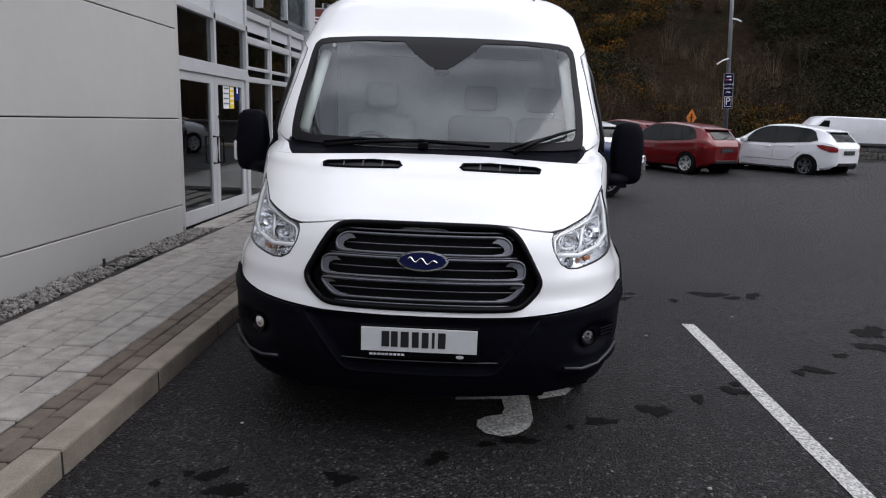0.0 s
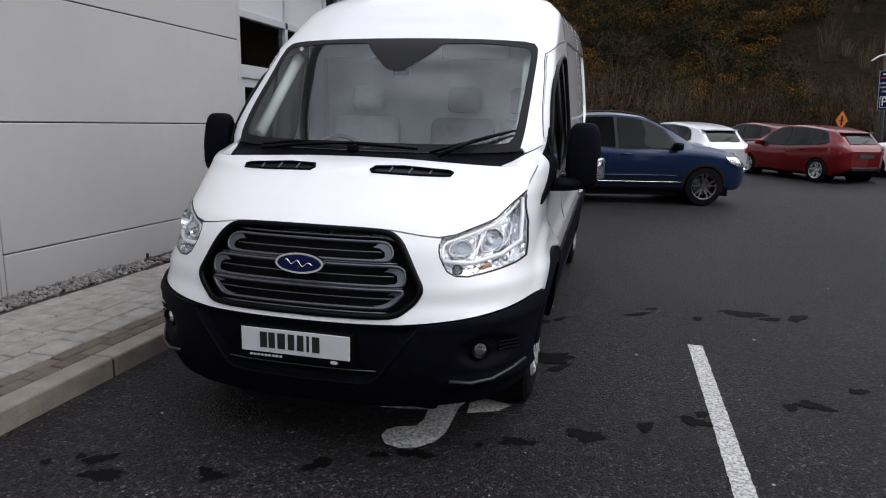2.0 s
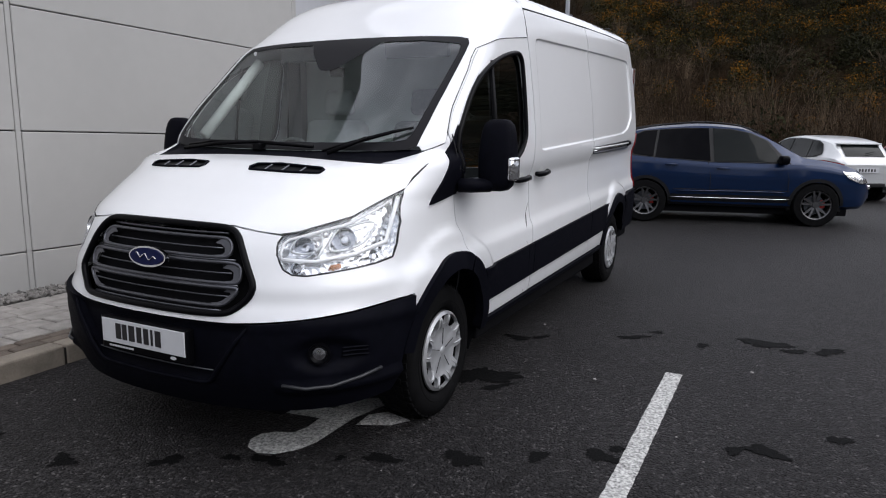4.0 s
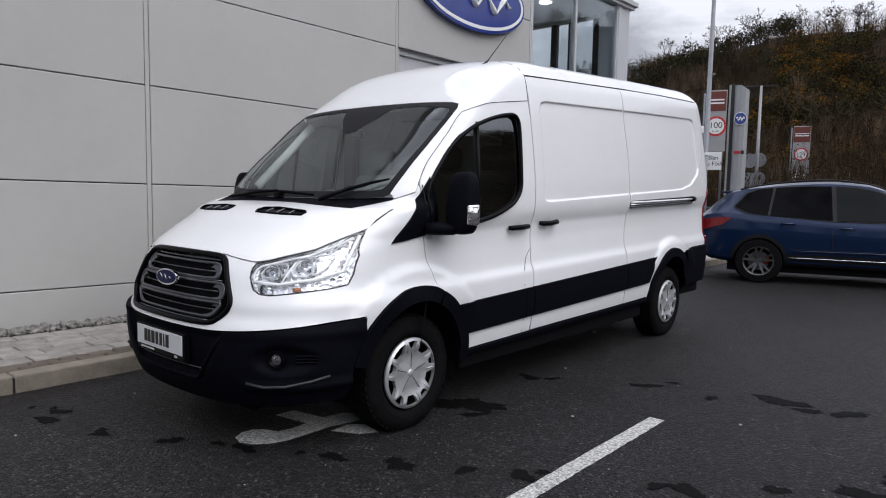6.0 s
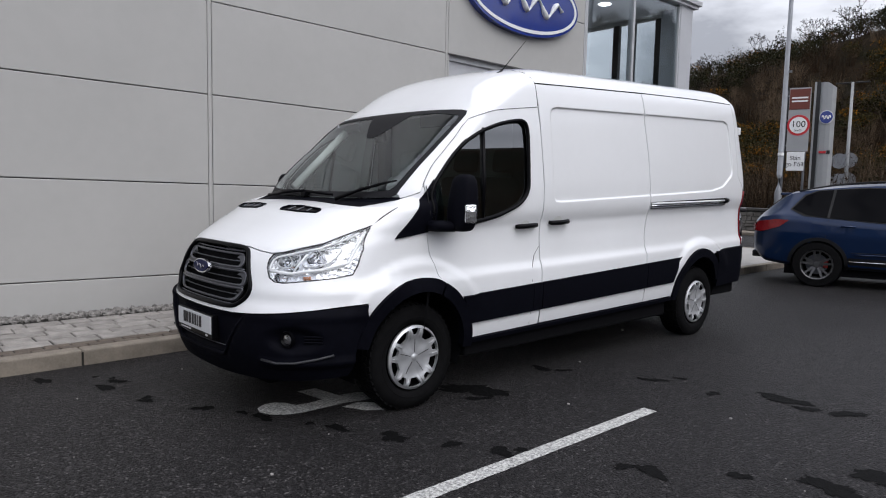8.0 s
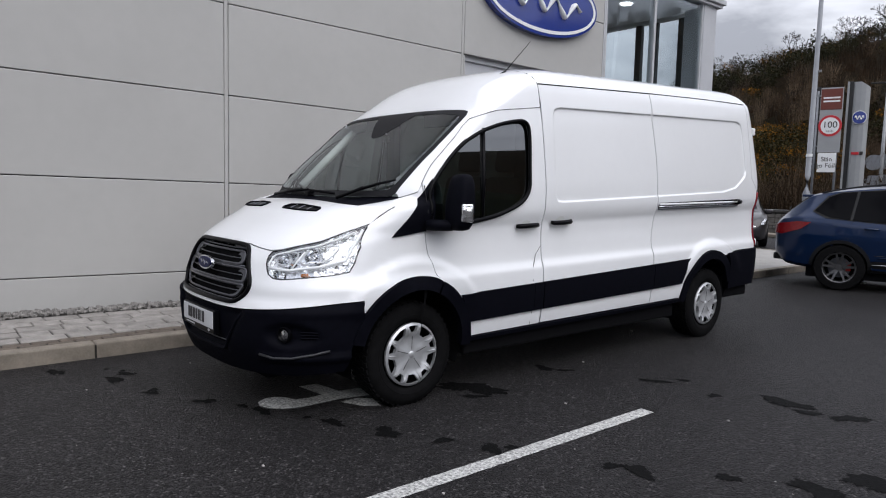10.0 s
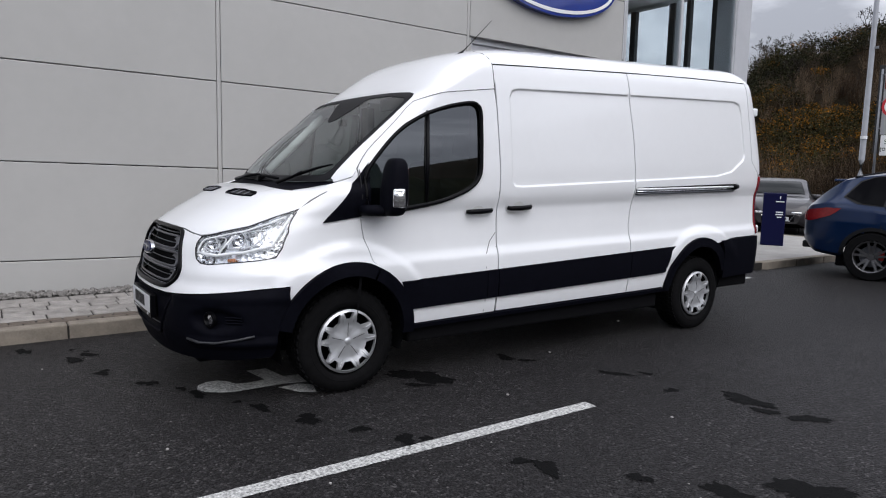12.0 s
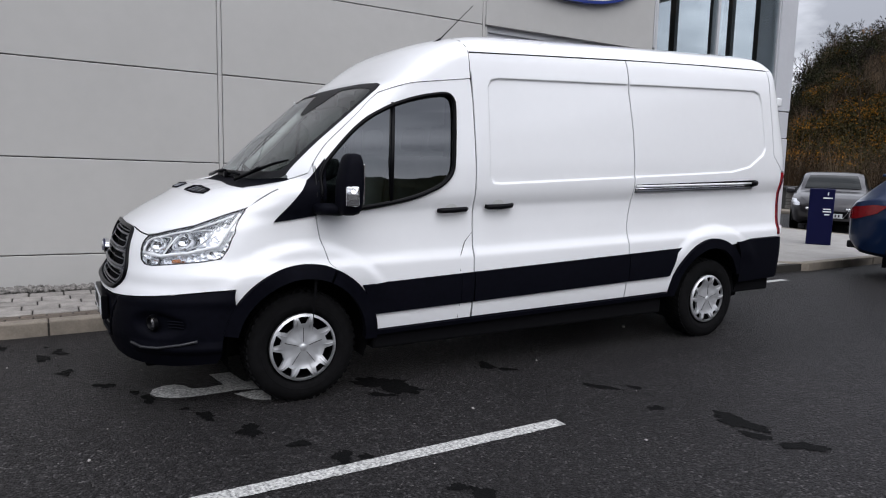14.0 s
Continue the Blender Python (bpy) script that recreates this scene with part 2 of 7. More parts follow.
def prism(poly, depth, axis='z', at=0.0):
    """A flat outline given depth: (x, y) for axis z, (y, z) for x, (x, z) for y."""
    bm = bmesh.new()
    put = {'z': lambda p, h: (p[0], p[1], h), 'x': lambda p, h: (h, p[0], p[1]), 'y': lambda p, h: (p[0], h, p[1])}[axis]
    lo = [bm.verts.new(put(p, at)) for p in poly]
    hi = [bm.verts.new(put(p, at + depth)) for p in poly]
    n = len(poly)
    bm.faces.new(lo); bm.faces.new(hi[::-1])
    for i in range(n):
        bm.faces.new((lo[i], lo[(i + 1) % n], hi[(i + 1) % n], hi[i]))
    bmesh.ops.recalc_face_normals(bm, faces=bm.faces)
    return bm


def merged(*bms):
    """Several shapes that make one part."""
    out = bmesh.new()
    for b in bms:
        me = bpy.data.meshes.new("piece")
        b.to_mesh(me); b.free()
        out.from_mesh(me)
        bpy.data.meshes.remove(me)
    return out


def smoothstep(a, b, x):
    t = max(0.0, min(1.0, (x - a) / (b - a)))
    return t * t * (3 - 2 * t)


# ---- ground ----
def ground_z(x, y):
    """The yard: level by the building, rising gently towards its far corner."""
    far = smoothstep(7, 15, y)
    return far * 0.035 * max(0.0, x - 6.0) * smoothstep(6, 9, x) if x < 40 else far * 1.19


def build_ground():
    def steps(stops):
        out = []
        for (a, b, n) in stops:
            out += [a + (b - a) * i / n for i in range(n)]
        return out + [stops[-1][1]]
    xs = steps([(-900, -60, 6), (-60, -4, 8), (-4, 24, 40), (24, 60, 6), (60, 900, 6)])
    ys = steps([(-900, -30, 6), (-30, -4, 8), (-4, 26, 44), (26, 60, 8), (60, 900, 6)])
    verts = [(x, y, ground_z(x, y)) for y in ys for x in xs]
    w = len(xs)
    faces = [(j * w + i, j * w + i + 1, (j + 1) * w + i + 1, (j + 1) * w + i) for j in range(len(ys) - 1) for i in range(w - 1)]
    ob = raw("ground", verts, faces, ASPHALT, smooth=True)
    tagged(ob, "dark grey worn tarmac yard with damp patches", "ground", kind="structure")


build_ground()

KERB_X, KERB_TOP, WALL_X = -1.482, 0.12, -3.19
CONCRETE = mat("kerb_concrete", (0.205, 0.178, 0.145), 0.85, vary=0.22, scale=7, bump=0.5, bump_scale=120, random=0.06)
PAVER = mat("grey_paver", (0.25, 0.234, 0.218), 0.85, vary=0.25, scale=9, bump=0.4, bump_scale=140, random=0.10)
SETT = mat("brown_sett", (0.10, 0.080, 0.064), 0.85, vary=0.25, scale=12, bump=0.4, bump_scale=140, random=0.16)
BEDDING = mat("paving_joint_sand", (0.014, 0.012, 0.010), 0.95, vary=0.2, scale=20)
STONE = mat("gravel_stone", (0.06, 0.057, 0.053), 0.9, scale=14, color2=(0.28, 0.265, 0.25), bump=0.3)
CLADDING = mat("grey_wall_panel", (0.41, 0.405, 0.395), 0.55, vary=0.035, scale=0.8, bump=0.05, bump_scale=300, spec=0.35)
FRAME_METAL = mat("pale_aluminium_frame", (0.50, 0.51, 0.53), 0.42, metal=0.25, vary=0.05, scale=4)
GLAZING = glass("shopfront_glass", (0.40, 0.43, 0.43), 0.11)
UPPER_GLAZING = glass("upper_storey_glass", (0.86, 0.91, 0.93), 0.10)


def cross_fall(x, y):
    """The footway keeps the kerb's height at its edge and the building's level at the wall."""
    return max(-.105, .016 - .016 * (y + .6)) * smoothstep(-1.6, -3.1, x)


def build_paving():
    # the bed under all the paving, with its raised edge
    bed = bmesh.new()
    for i in range(41):
        y = -12 + .5 * i
        box(bed, -3.2, KERB_X - .005, y, y + .5, -.1, 0)
    for v in bed.verts:
        if v.co.z > -.05:
            v.co.z = KERB_TOP - .014 + cross_fall(v.co.x, v.co.y)
    box(bed, -3.2, -1.10, 8.6, 15.2, -.1, KERB_TOP - .012)
    ob = part("pavement", bed, BEDDING)
    tagged(ob, "raised block-paved footway with pale blocks and a brown edge band", "pavement", kind="structure")
    return ob


PAVEMENT = build_paving()


def build_line(name, x0, x1, y0, y1, label, z=0.004):
    """A painted stripe with slightly ragged edges."""
    n = max(4, int(abs(y1 - y0) / 0.03))
    vs, fs = [], []
    for i in range(n + 1):
        y = y0 + (y1 - y0) * i / n
        j = 0.0025
        vs += [(x0 + random.uniform(-j, j), y, ground_z(x0, y) + z), (x1 + random.uniform(-j, j), y, ground_z(x1, y) + z)]
    for i in range(n):
        fs.append((2 * i, 2 * i + 1, 2 * i + 3, 2 * i + 2))
    ob = raw(name, vs, fs, ROADPAINT)
    tagged(ob, label, "road marking", kind="structure")
    return ob


build_line("trim_bay_line", 1.915, 2.015, 2.25, -3.4, "worn white painted bay line on tarmac")
build_line("trim_bay_line", -0.74, -0.64, 7.0, 8.45, "worn white painted bay line on tarmac")

# ---- the van ----
from mathutils.geometry import delaunay_2d_cdt


def curve(pairs):
    """A smooth function through (at, value) pairs, with no overshoot."""
    xs, ys = [p[0] for p in pairs], [p[1] for p in pairs]
    d = [(ys[i + 1] - ys[i]) / (xs[i + 1] - xs[i]) for i in range(len(xs) - 1)]
    t = [d[0]] + [0 if d[i - 1] * d[i] <= 0 else 2 * d[i - 1] * d[i] / (d[i - 1] + d[i]) for i in range(1, len(d))] + [d[-1]]

    def f(x):
        if x <= xs[0]:
            return ys[0]
        if x >= xs[-1]:
            return ys[-1]
        k = 0
        while x > xs[k + 1]:
            k += 1
        h = xs[k + 1] - xs[k]
        s = (x - xs[k]) / h
        return ((1 + 2 * s) * (1 - s) ** 2 * ys[k] + s * (1 - s) ** 2 * h * t[k]
                + s * s * (3 - 2 * s) * ys[k + 1] + s * s * (s - 1) * h * t[k + 1])
    return f


# the shape by height: front edge on the middle line, depth of the rounded front, half width, rear edge
NOSE = curve([(.20, .10), (.30, .03), (.40, -.01), (.5, -.035), (.63, -.045), (.72, -.035), (.78, -.01), (.85, .0), (.93, .02),
              (1.0, .045), (1.06, .08), (1.10, .115), (1.14, .17), (1.20, .27), (1.26, .385), (1.31, .475), (1.34, .57), (1.362, .70),
              (1.38, .79), (1.45, .875), (1.6, 1.055), (1.817, 1.33), (1.9, 1.43), (1.98, 1.535), (2.04, 1.64), (2.10, 1.72),
              (2.2, 1.84), (2.285, 1.97), (2.34, 2.12), (2.375, 2.32), (2.395, 2.6), (2.41, 2.9)])
DEPTH = curve([(.2, .72), (.6, .78), (1.0, .86), (1.2, .82), (1.3, .74), (1.4, .58), (1.5, .45), (1.65, .33), (1.9, .26), (2.0, .27), (2.2, .36), (2.41, .4)])
HALF = curve([(.25, .93), (.35, .965), (.5, .995), (.7, 1.006), (.80, 1.005), (.84, 1.003), (.872, .990), (.91, .976), (1.0, .967), (1.09, .962), (1.165, .964), (1.215, .980), (1.26, .993), (1.31, .999), (1.40, 1.0), (1.6, .985),
              (1.8, .962), (2.0, .935), (2.08, .922), (2.2, .895), (2.26, .845), (2.325, .75), (2.37, .60), (2.395, .44), (2.41, .30)])
TAIL = curve([(.3, 5.79), (1.3, 5.79), (1.85, 5.715), (2.1, 5.675), (2.22, 5.645), (2.30, 5.60), (2.36, 5.52), (2.41, 5.36)])
POWER = curve([(.2, 2.6), (1.28, 2.6), (1.34, 2.9), (1.44, 3.6), (1.6, 3.9), (2.02, 4.0), (2.2, 3.2), (2.41, 2.6)])
ROOF_Z = 2.395


def rake(z):
    return 0.014 + 0.016 * max(0.0, z - 0.4)


def lift(y, z):
    """From the body's own height to the height above the ground: the van stands nose down."""
    return z + rake(z) * (y - 1.0)


def sink(y, z):
    b = z
    for _ in range(4):
        b = z - rake(b) * (y - 1.0)
    return b


INSET = [(2.35, 1.42), (2.35, 2.04), (2.38, 2.085), (2.44, 2.10), (5.28, 2.215), (5.36, 2.19), (5.385, 2.12), (5.43, 1.70), (5.40, 1.64), (5.20, 1.525), (4.95, 1.48), (2.45, 1.37), (2.38, 1.375)]


def inside(poly, x, y):
    n, c = len(poly), False
    for i in range(n):
        (x0, y0), (x1, y1) = poly[i], poly[i - 1]
        if (y0 > y) != (y1 > y) and x < (x1 - x0) * (y - y0) / (y1 - y0) + x0:
            c = not c
    return c


def edge_distance(poly, x, y):
    best = 9.0
    for i in range(len(poly)):
        (ax, ay), (bx, by) = poly[i - 1], poly[i]
        dx, dy = bx - ax, by - ay
        t = max(0, min(1, ((x - ax) * dx + (y - ay) * dy) / (dx * dx + dy * dy + 1e-12)))
        best = min(best, math.hypot(x - ax - t * dx, y - ay - t * dy))
    return best


def swell(y, z):
    """Relief of the flank: sunk upper panel, bulges over the wheels, the crease above the sill."""
    r = 0.0
    if 2.2 < y < 5.6 and 1.3 < z < 2.3:
        d = edge_distance(INSET, y, z)
        d = d if inside(INSET, y, z) else -d
        r -= 0.014 * smoothstep(-0.004, 0.007, d)
    for cy, cz, rad in ((1.02, 0.36, 0.63), (4.77, 0.36, 0.665)):
        d = math.hypot(y - cy, (z - cz) * (1.0 if cy < 2 else 1.05))
        r += 0.024 * smoothstep(rad + 0.035, rad - 0.03, d) * smoothstep(.60, .80, z)
    return r


def cab_taper(y, b):
    """The cab draws in above the belt towards its windscreen."""
    return 1 - .036 * max(0.0, min(1.0, (2.25 - y) / .95)) * smoothstep(1.15, 1.75, b)


def flank_x(y, z):
    """Half width at a place of the side; z above the ground."""
    b = sink(y, z)
    f, d, w = NOSE(b), DEPTH(b), HALF(b)
    w -= 0.045 * smoothstep(3.9, 5.9, y)
    x = w
    if y < f + d:
        p = POWER(b)
        x = w * max(0.0, 1 - min(1.0, (f + d - y) / d) ** p) ** (1 / p)
    t = TAIL(b)
    if y > t - 0.16:
        x = min(x, w - 0.10 + 0.10 * max(0.0, 1 - min(1, (y - t + 0.16) / 0.16) ** 2.4) ** (1 / 2.4))
    return x * cab_taper(y, b) + swell(y, z)


def round_point(q, b):
    """A place of the shell: q goes round the front from the middle (0) to the flank (1) and on along it in metres; b is the body's height."""
    s, q = (1 if q >= 0 else -1), abs(q)
    f, d, w = NOSE(b), DEPTH(b), HALF(b)
    if q < 1:
        th, p = q * math.pi / 2, POWER(b)
        x, y = w * math.sin(th) ** (2 / p) if q > 0 else 0.0, f + d * (1 - max(0.0, math.cos(th)) ** (2 / p))
        z = lift(y, b)
        x = x * cab_taper(y, b) + swell(y, z) * smoothstep(0.5, 1.0, q)
    else:
        y = f + d + q - 1
        z = lift(y, b)
        x = flank_x(y, z)
    return Vector((s * x, y, z))


def q_of_x(x, b):
    r = min(1.0, abs(x) / (HALF(b) * cab_taper(NOSE(b) + .08, b)))
    return math.copysign(math.asin(r ** (POWER(b) / 2)) / (math.pi / 2), x)


def q_of_y(y, z):
    """z above the ground; gives q and the body's height."""
    b = sink(y, z)
    f, d = NOSE(b), DEPTH(b)
    if y >= f + d:
        return 1 + y - f - d, b
    c = max(0.0, min(1.0, 1 - (y - f) / d)) ** (POWER(b) / 2)
    return math.acos(min(1, c)) / (math.pi / 2), b


def flank_point(y, z, side=1, out=0.0):
    e = 0.004
    x = flank_x(y, z)
    nrm = Vector((1, -(flank_x(y + e, z) - flank_x(y - e, z)) / (2 * e), -(flank_x(y, z + e) - flank_x(y, z - e)) / (2 * e))).normalized()
    p = Vector((x, y, z)) + nrm * out
    return Vector((side * p.x, p.y, p.z))


def shell_point(q, b, out=0.0):
    p = round_point(q, b)
    if out:
        e = 0.004
        n = (round_point(q + e, b) - round_point(q - e, b)).cross(round_point(q, b + e) - round_point(q, b - e))
        if n.length > 1e-9:
            n.normalize()
            if n.y > 0 and abs(q) < 0.9 or n.x * p.x < 0 and abs(q) >= 0.9:
                n = -n
            p = p + n * out
    return p


def densify(poly, step):
    out = []
    n = len(poly)
    for i in range(n):
        a, b = poly[i], poly[(i + 1) % n]
        k = max(1, int(math.hypot(b[0] - a[0], b[1] - a[1]) / step))
        out += [(a[0] + (b[0] - a[0]) * j / k, a[1] + (b[1] - a[1]) * j / k) for j in range(k)]
    return out


def fill(outer, holes, gx, gy, keep=0.5, extra=(), avoid=None):
    """Triangles for an outline with holes over a lattice of lines gx, gy: flat points and faces."""
    pts, edges = [], []

    def loop(poly):
        s = len(pts)
        pts.extend(Vector(p) for p in poly)
        edges.extend((s + i, s + (i + 1) % len(poly)) for i in range(len(poly)))
    loop(outer)
    for h in holes:
        loop(h)
    mx = min(abs(b - a) for a, b in zip(gx, gx[1:])) * keep
    for x in gx:
        for y in gy:
            if inside(outer, x, y) and not any(inside(h, x, y) for h in holes):
                if avoid and edge_distance(avoid, x, y) < .022:
                    continue
                if min(edge_distance(p, x, y) for p in (outer, *holes)) > mx * 0.9:
                    pts.append(Vector((x, y)))
    pts.extend(Vector(p) for p in extra if inside(outer, *p) and edge_distance(outer, *p) > .012)
    v, _, f, *_ = delaunay_2d_cdt(pts, edges, [], 0, 1e-6)
    faces = []
    for t in f:
        # needles along a straight edge would spoil the shading there
        a, b, c = (v[i] for i in t[:3])
        twice = abs((b.x - a.x) * (c.y - a.y) - (b.y - a.y) * (c.x - a.x))
        if twice < .0006 * max((b - a).length, (c - b).length, (a - c).length):
            continue
        cx, cy = sum(v[i].x for i in t) / len(t), sum(v[i].y for i in t) / len(t)
        if inside(outer, cx, cy) and not any(inside(h, cx, cy) for h in holes):
            faces.append(tuple(t))
    return v, faces


def panel(name, outer, holes, gx, gy, place, material, parent, thick=0.014, label="", out=0.0, extra=(), avoid=None):
    """A sheet over the shell with turned-in edges. place(u, v, out) gives the point."""
    v, faces = fill(outer, holes, gx, gy, extra=extra, avoid=avoid)
    used = sorted({i for f in faces for i in f})
    idx = {k: j for j, k in enumerate(used)}
    top = [place(v[k].x, v[k].y, out) for k in used]
    fs = [tuple(idx[i] for i in f) for f in faces]
    # all faces outwards
    probe = [place(v[k].x, v[k].y, out + 0.02) for k in used]
    fixed = []
    for f in fs:
        a, b, c = (top[i] for i in f[:3])
        n = (b - a).cross(c - a)
        fixed.append(f if n.dot(probe[f[0]] - top[f[0]]) >= 0 else f[::-1])
    count = {}
    for f in fixed:
        for i in range(len(f)):
            count[(f[i], f[(i + 1) % len(f)])] = 1
    rim = [(a, b) for a, b in count if (b, a) not in count]
    verts, faces3 = list(top), list(fixed)
    if thick:
        low = {}
        for a, b in rim:
            for k in (a, b):
                if k not in low:
                    low[k] = (len(verts), len(verts) + 1)
                    verts += [top[k], top[k] + (top[k] - probe[k]) * (thick / 0.02)]
            faces3.append((low[b][0], low[a][0], low[a][1], low[b][1]))
    ob = raw(name, verts, faces3, material, parent, smooth=True, label=label)
    return ob


def rng(a, b, step):
    n = max(1, int(round(abs(b - a) / step)))
    return [a + (b - a) * i / n for i in range(n + 1)]


def rounded(poly, n=2):
    """A closed outline with its corners cut round."""
    for _ in range(n):
        out = []
        for i in range(len(poly)):
            (ax, ay), (bx, by) = poly[i], poly[(i + 1) % len(poly)]
            out += [(ax * .75 + bx * .25, ay * .75 + by * .25), (ax * .25 + bx * .75, ay * .25 + by * .75)]
        poly = out
    return poly


def mirror_half(half):
    """An outline from its right half, which starts and ends on the middle line."""
    return half + [(-u, v) for u, v in half[::-1] if abs(u) > 1e-6]


van = thing("panel_van", "white long-wheelbase panel van with black bumpers, parked beside the kerb", "van")
# near-black for linings; also carries the shade inside wells, gaps and openings
LINER_SHADE = mat("lining_and_shade_black", (0.006, 0.006, 0.007), 0.95, spec=0.05)


def sxz(x, b):
    return (q_of_x(x, b), b)


ARCH_F, ARCH_R = (1.01, 0.385, 0.485), (4.72, 0.39, 0.50)


def arch_arc(arch, a0, a1, n=24, grow=0.0):
    cy, cz, r = arch
    return [(cy + (r + grow) * math.cos(radians(a0 + (a1 - a0) * i / n)), cz + (r + grow) * math.sin(radians(a0 + (a1 - a0) * i / n))) for i in range(n + 1)]


# lamp outline: inner top, inner, bottom, outer bottom, tip
LAMP = [sxz(.60, 1.064), sxz(.59, 1.035), sxz(.60, .985), sxz(.635, .925), sxz(.67, .903), sxz(.72, .897), q_of_y(.44, .912), q_of_y(.535, .928),
        q_of_y(.575, .985), q_of_y(.62, 1.08), q_of_y(.70, 1.222), q_of_y(.60, 1.187), sxz(.80, 1.128), sxz(.70, 1.092), sxz(.65, 1.074)]
LAMP_LOW = [LAMP[k] for k in range(0, 11)]
LAMP_TOP = [LAMP[k] for k in (10, 11, 12, 13, 14, 0)]
GRILLE_HALF = [(0, 1.094), (.30, 1.091), (.375, 1.084), (.415, 1.062), (.45, 1.02), (.515, .90), (.533, .862), (.532, .835), (.515, .80), (.46, .752), (.43, .741), (.38, .735), (0, .733)]
GRILLE = rounded(mirror_half([sxz(x, b) for x, b in GRILLE_HALF]))


HINGE = [q_of_y(1.085, 1.478), sxz(.905, 1.60), sxz(.895, 1.70), sxz(.885, 1.80), sxz(.872, 1.87), q_of_y(1.545, 1.945), q_of_y(1.65, 1.987), q_of_y(1.86, 2.036), q_of_y(2.198, 2.080)]
HINGE = [(a[0] + (b[0] - a[0]) * k / 6, a[1] + (b[1] - a[1]) * k / 6) for a, b in zip(HINGE, HINGE[1:]) for k in range(6)] + HINGE[-1:]


GUTTER = curve([(2.21, 2.262), (2.6, 2.285), (3.7, 2.345), (4.6, 2.385), (5.3, 2.410), (5.7, 2.416)])


SHUT = [(1.165, .88), (1.115, 1.04), (1.092, 1.17), (1.09, 1.30), (1.085, 1.472)]
SHUT = [(a[0] + (b[0] - a[0]) * k / 6, a[1] + (b[1] - a[1]) * k / 6) for a, b in zip(SHUT, SHUT[1:]) for k in range(6)] + SHUT[-1:]


def build_shell():
    sh = lambda q, b, o=0.0: shell_point(q, b, o)
    # bonnet
    half = [sxz(0, 1.104), sxz(.38, 1.098), sxz(.50, 1.080), sxz(.585, 1.070)] + [(q, b + .005) for q, b in LAMP_TOP[::-1][1:]]
    half += [q_of_y(.76, 1.27), q_of_y(.83, 1.315), q_of_y(.875, 1.335), sxz(.76, 1.340), sxz(.5, 1.352), sxz(.25, 1.360), sxz(0, 1.362)]
    outer = densify(mirror_half(half), 0.03)
    vents = []
    for s in (-1, 1):
        v = [(.150, 1.318), (.165, 1.331), (.30, 1.334), (.535, 1.322), (.555, 1.315), (.548, 1.302), (.40, 1.303), (.165, 1.309)]
        vents.append(densify([sxz(s * x, b) for x, b in v], 0.03))
    gz = [1.075 + .005 * i for i in range(60)]
    hood = panel("bonnet", outer, vents, rng(-.78, .78, .03), gz, sh, WHITE, van, label="white sloping bonnet with two black vents")
    for s in (-1, 1):
        v = [(.150, 1.318), (.165, 1.331), (.30, 1.334), (.535, 1.322), (.555, 1.315), (.548, 1.302), (.40, 1.303), (.165, 1.309)]
        o = densify([sxz(s * x, b) for x, b in v], 0.03)
        vent = panel("bonnet_vent", o, [], rng(-.6, .6, .04), gz, sh, GLOSS_BLACK, van, thick=0, label="black bonnet air vent", out=-0.003)
        for k in range(3):
            xa = s * (.25 + .10 * k)
            a, c = shell_point(q_of_x(xa, 1.309), 1.304, .001), shell_point(q_of_x(xa, 1.33), 1.331, .001)
            part("vent_bar", tube([a, c], .004, 5), SATIN, vent)
        ring = [shell_point(q, b, .002) for q, b in o]
        part("vent_rim", tube(ring, .007, 6, closed=True), BLACK_PLASTIC, vent, smooth=True)
    # nose and wings in one sheet
    arch = [q_of_y(y, z) for y, z in arch_arc(ARCH_F, 146, 66, 20, .012)]
    half = [sxz(0, .700), sxz(.45, .703), sxz(.60, .712), sxz(.75, .725), q_of_y(.40, .742), q_of_y(.60, .757)] + arch
    half += [q_of_y(y, z) for y, z in SHUT] + [sxz(.93, 1.424), sxz(.87, 1.392), sxz(.845, 1.380),
              sxz(.80, 1.355), sxz(.765, 1.3425)]
    half += [q_of_y(.882, 1.333), q_of_y(.836, 1.311), q_of_y(.766, 1.265)] + [(q, b - .003) for q, b in LAMP_LOW[::-1]]
    half += [sxz(.50, 1.074), sxz(.38, 1.092), sxz(0, 1.098)]
    outer = densify(mirror_half(half), 0.03)
    gz = [.70 + .02 * i for i in range(40)]
    gq = rng(-1.4, 1.4, .035)
    wing = panel("front_wing", outer, [densify(GRILLE, .03)], gq, gz, sh, WHITE, van, label="white nose and front wings")
    # cowl under the screen
    half = [sxz(0, 1.364), sxz(.25, 1.362), sxz(.5, 1.354), sxz(.76, 1.342), sxz(.83, 1.366), sxz(.845, 1.40), sxz(.80, 1.402), sxz(.5, 1.395), sxz(0, 1.392)]
    panel("cowl", densify(mirror_half(half), .03), [], rng(-.9, .9, .04), [1.34 + .006 * i for i in range(12)], sh, BLACK_PLASTIC, van, out=-.012, thick=.02, label="black scuttle panel")
    # windscreen
    ws = [sxz(0, 1.386), sxz(.45, 1.388), sxz(.70, 1.392), sxz(.80, 1.398), sxz(.825, 1.415), sxz(.832, 1.46), sxz(.836, 1.70), sxz(.83, 1.90),
          sxz(.823, 1.955), sxz(.80, 1.985), sxz(.74, 1.998), sxz(.5, 2.012), sxz(0, 2.02)]
    WS = mirror_half(ws)
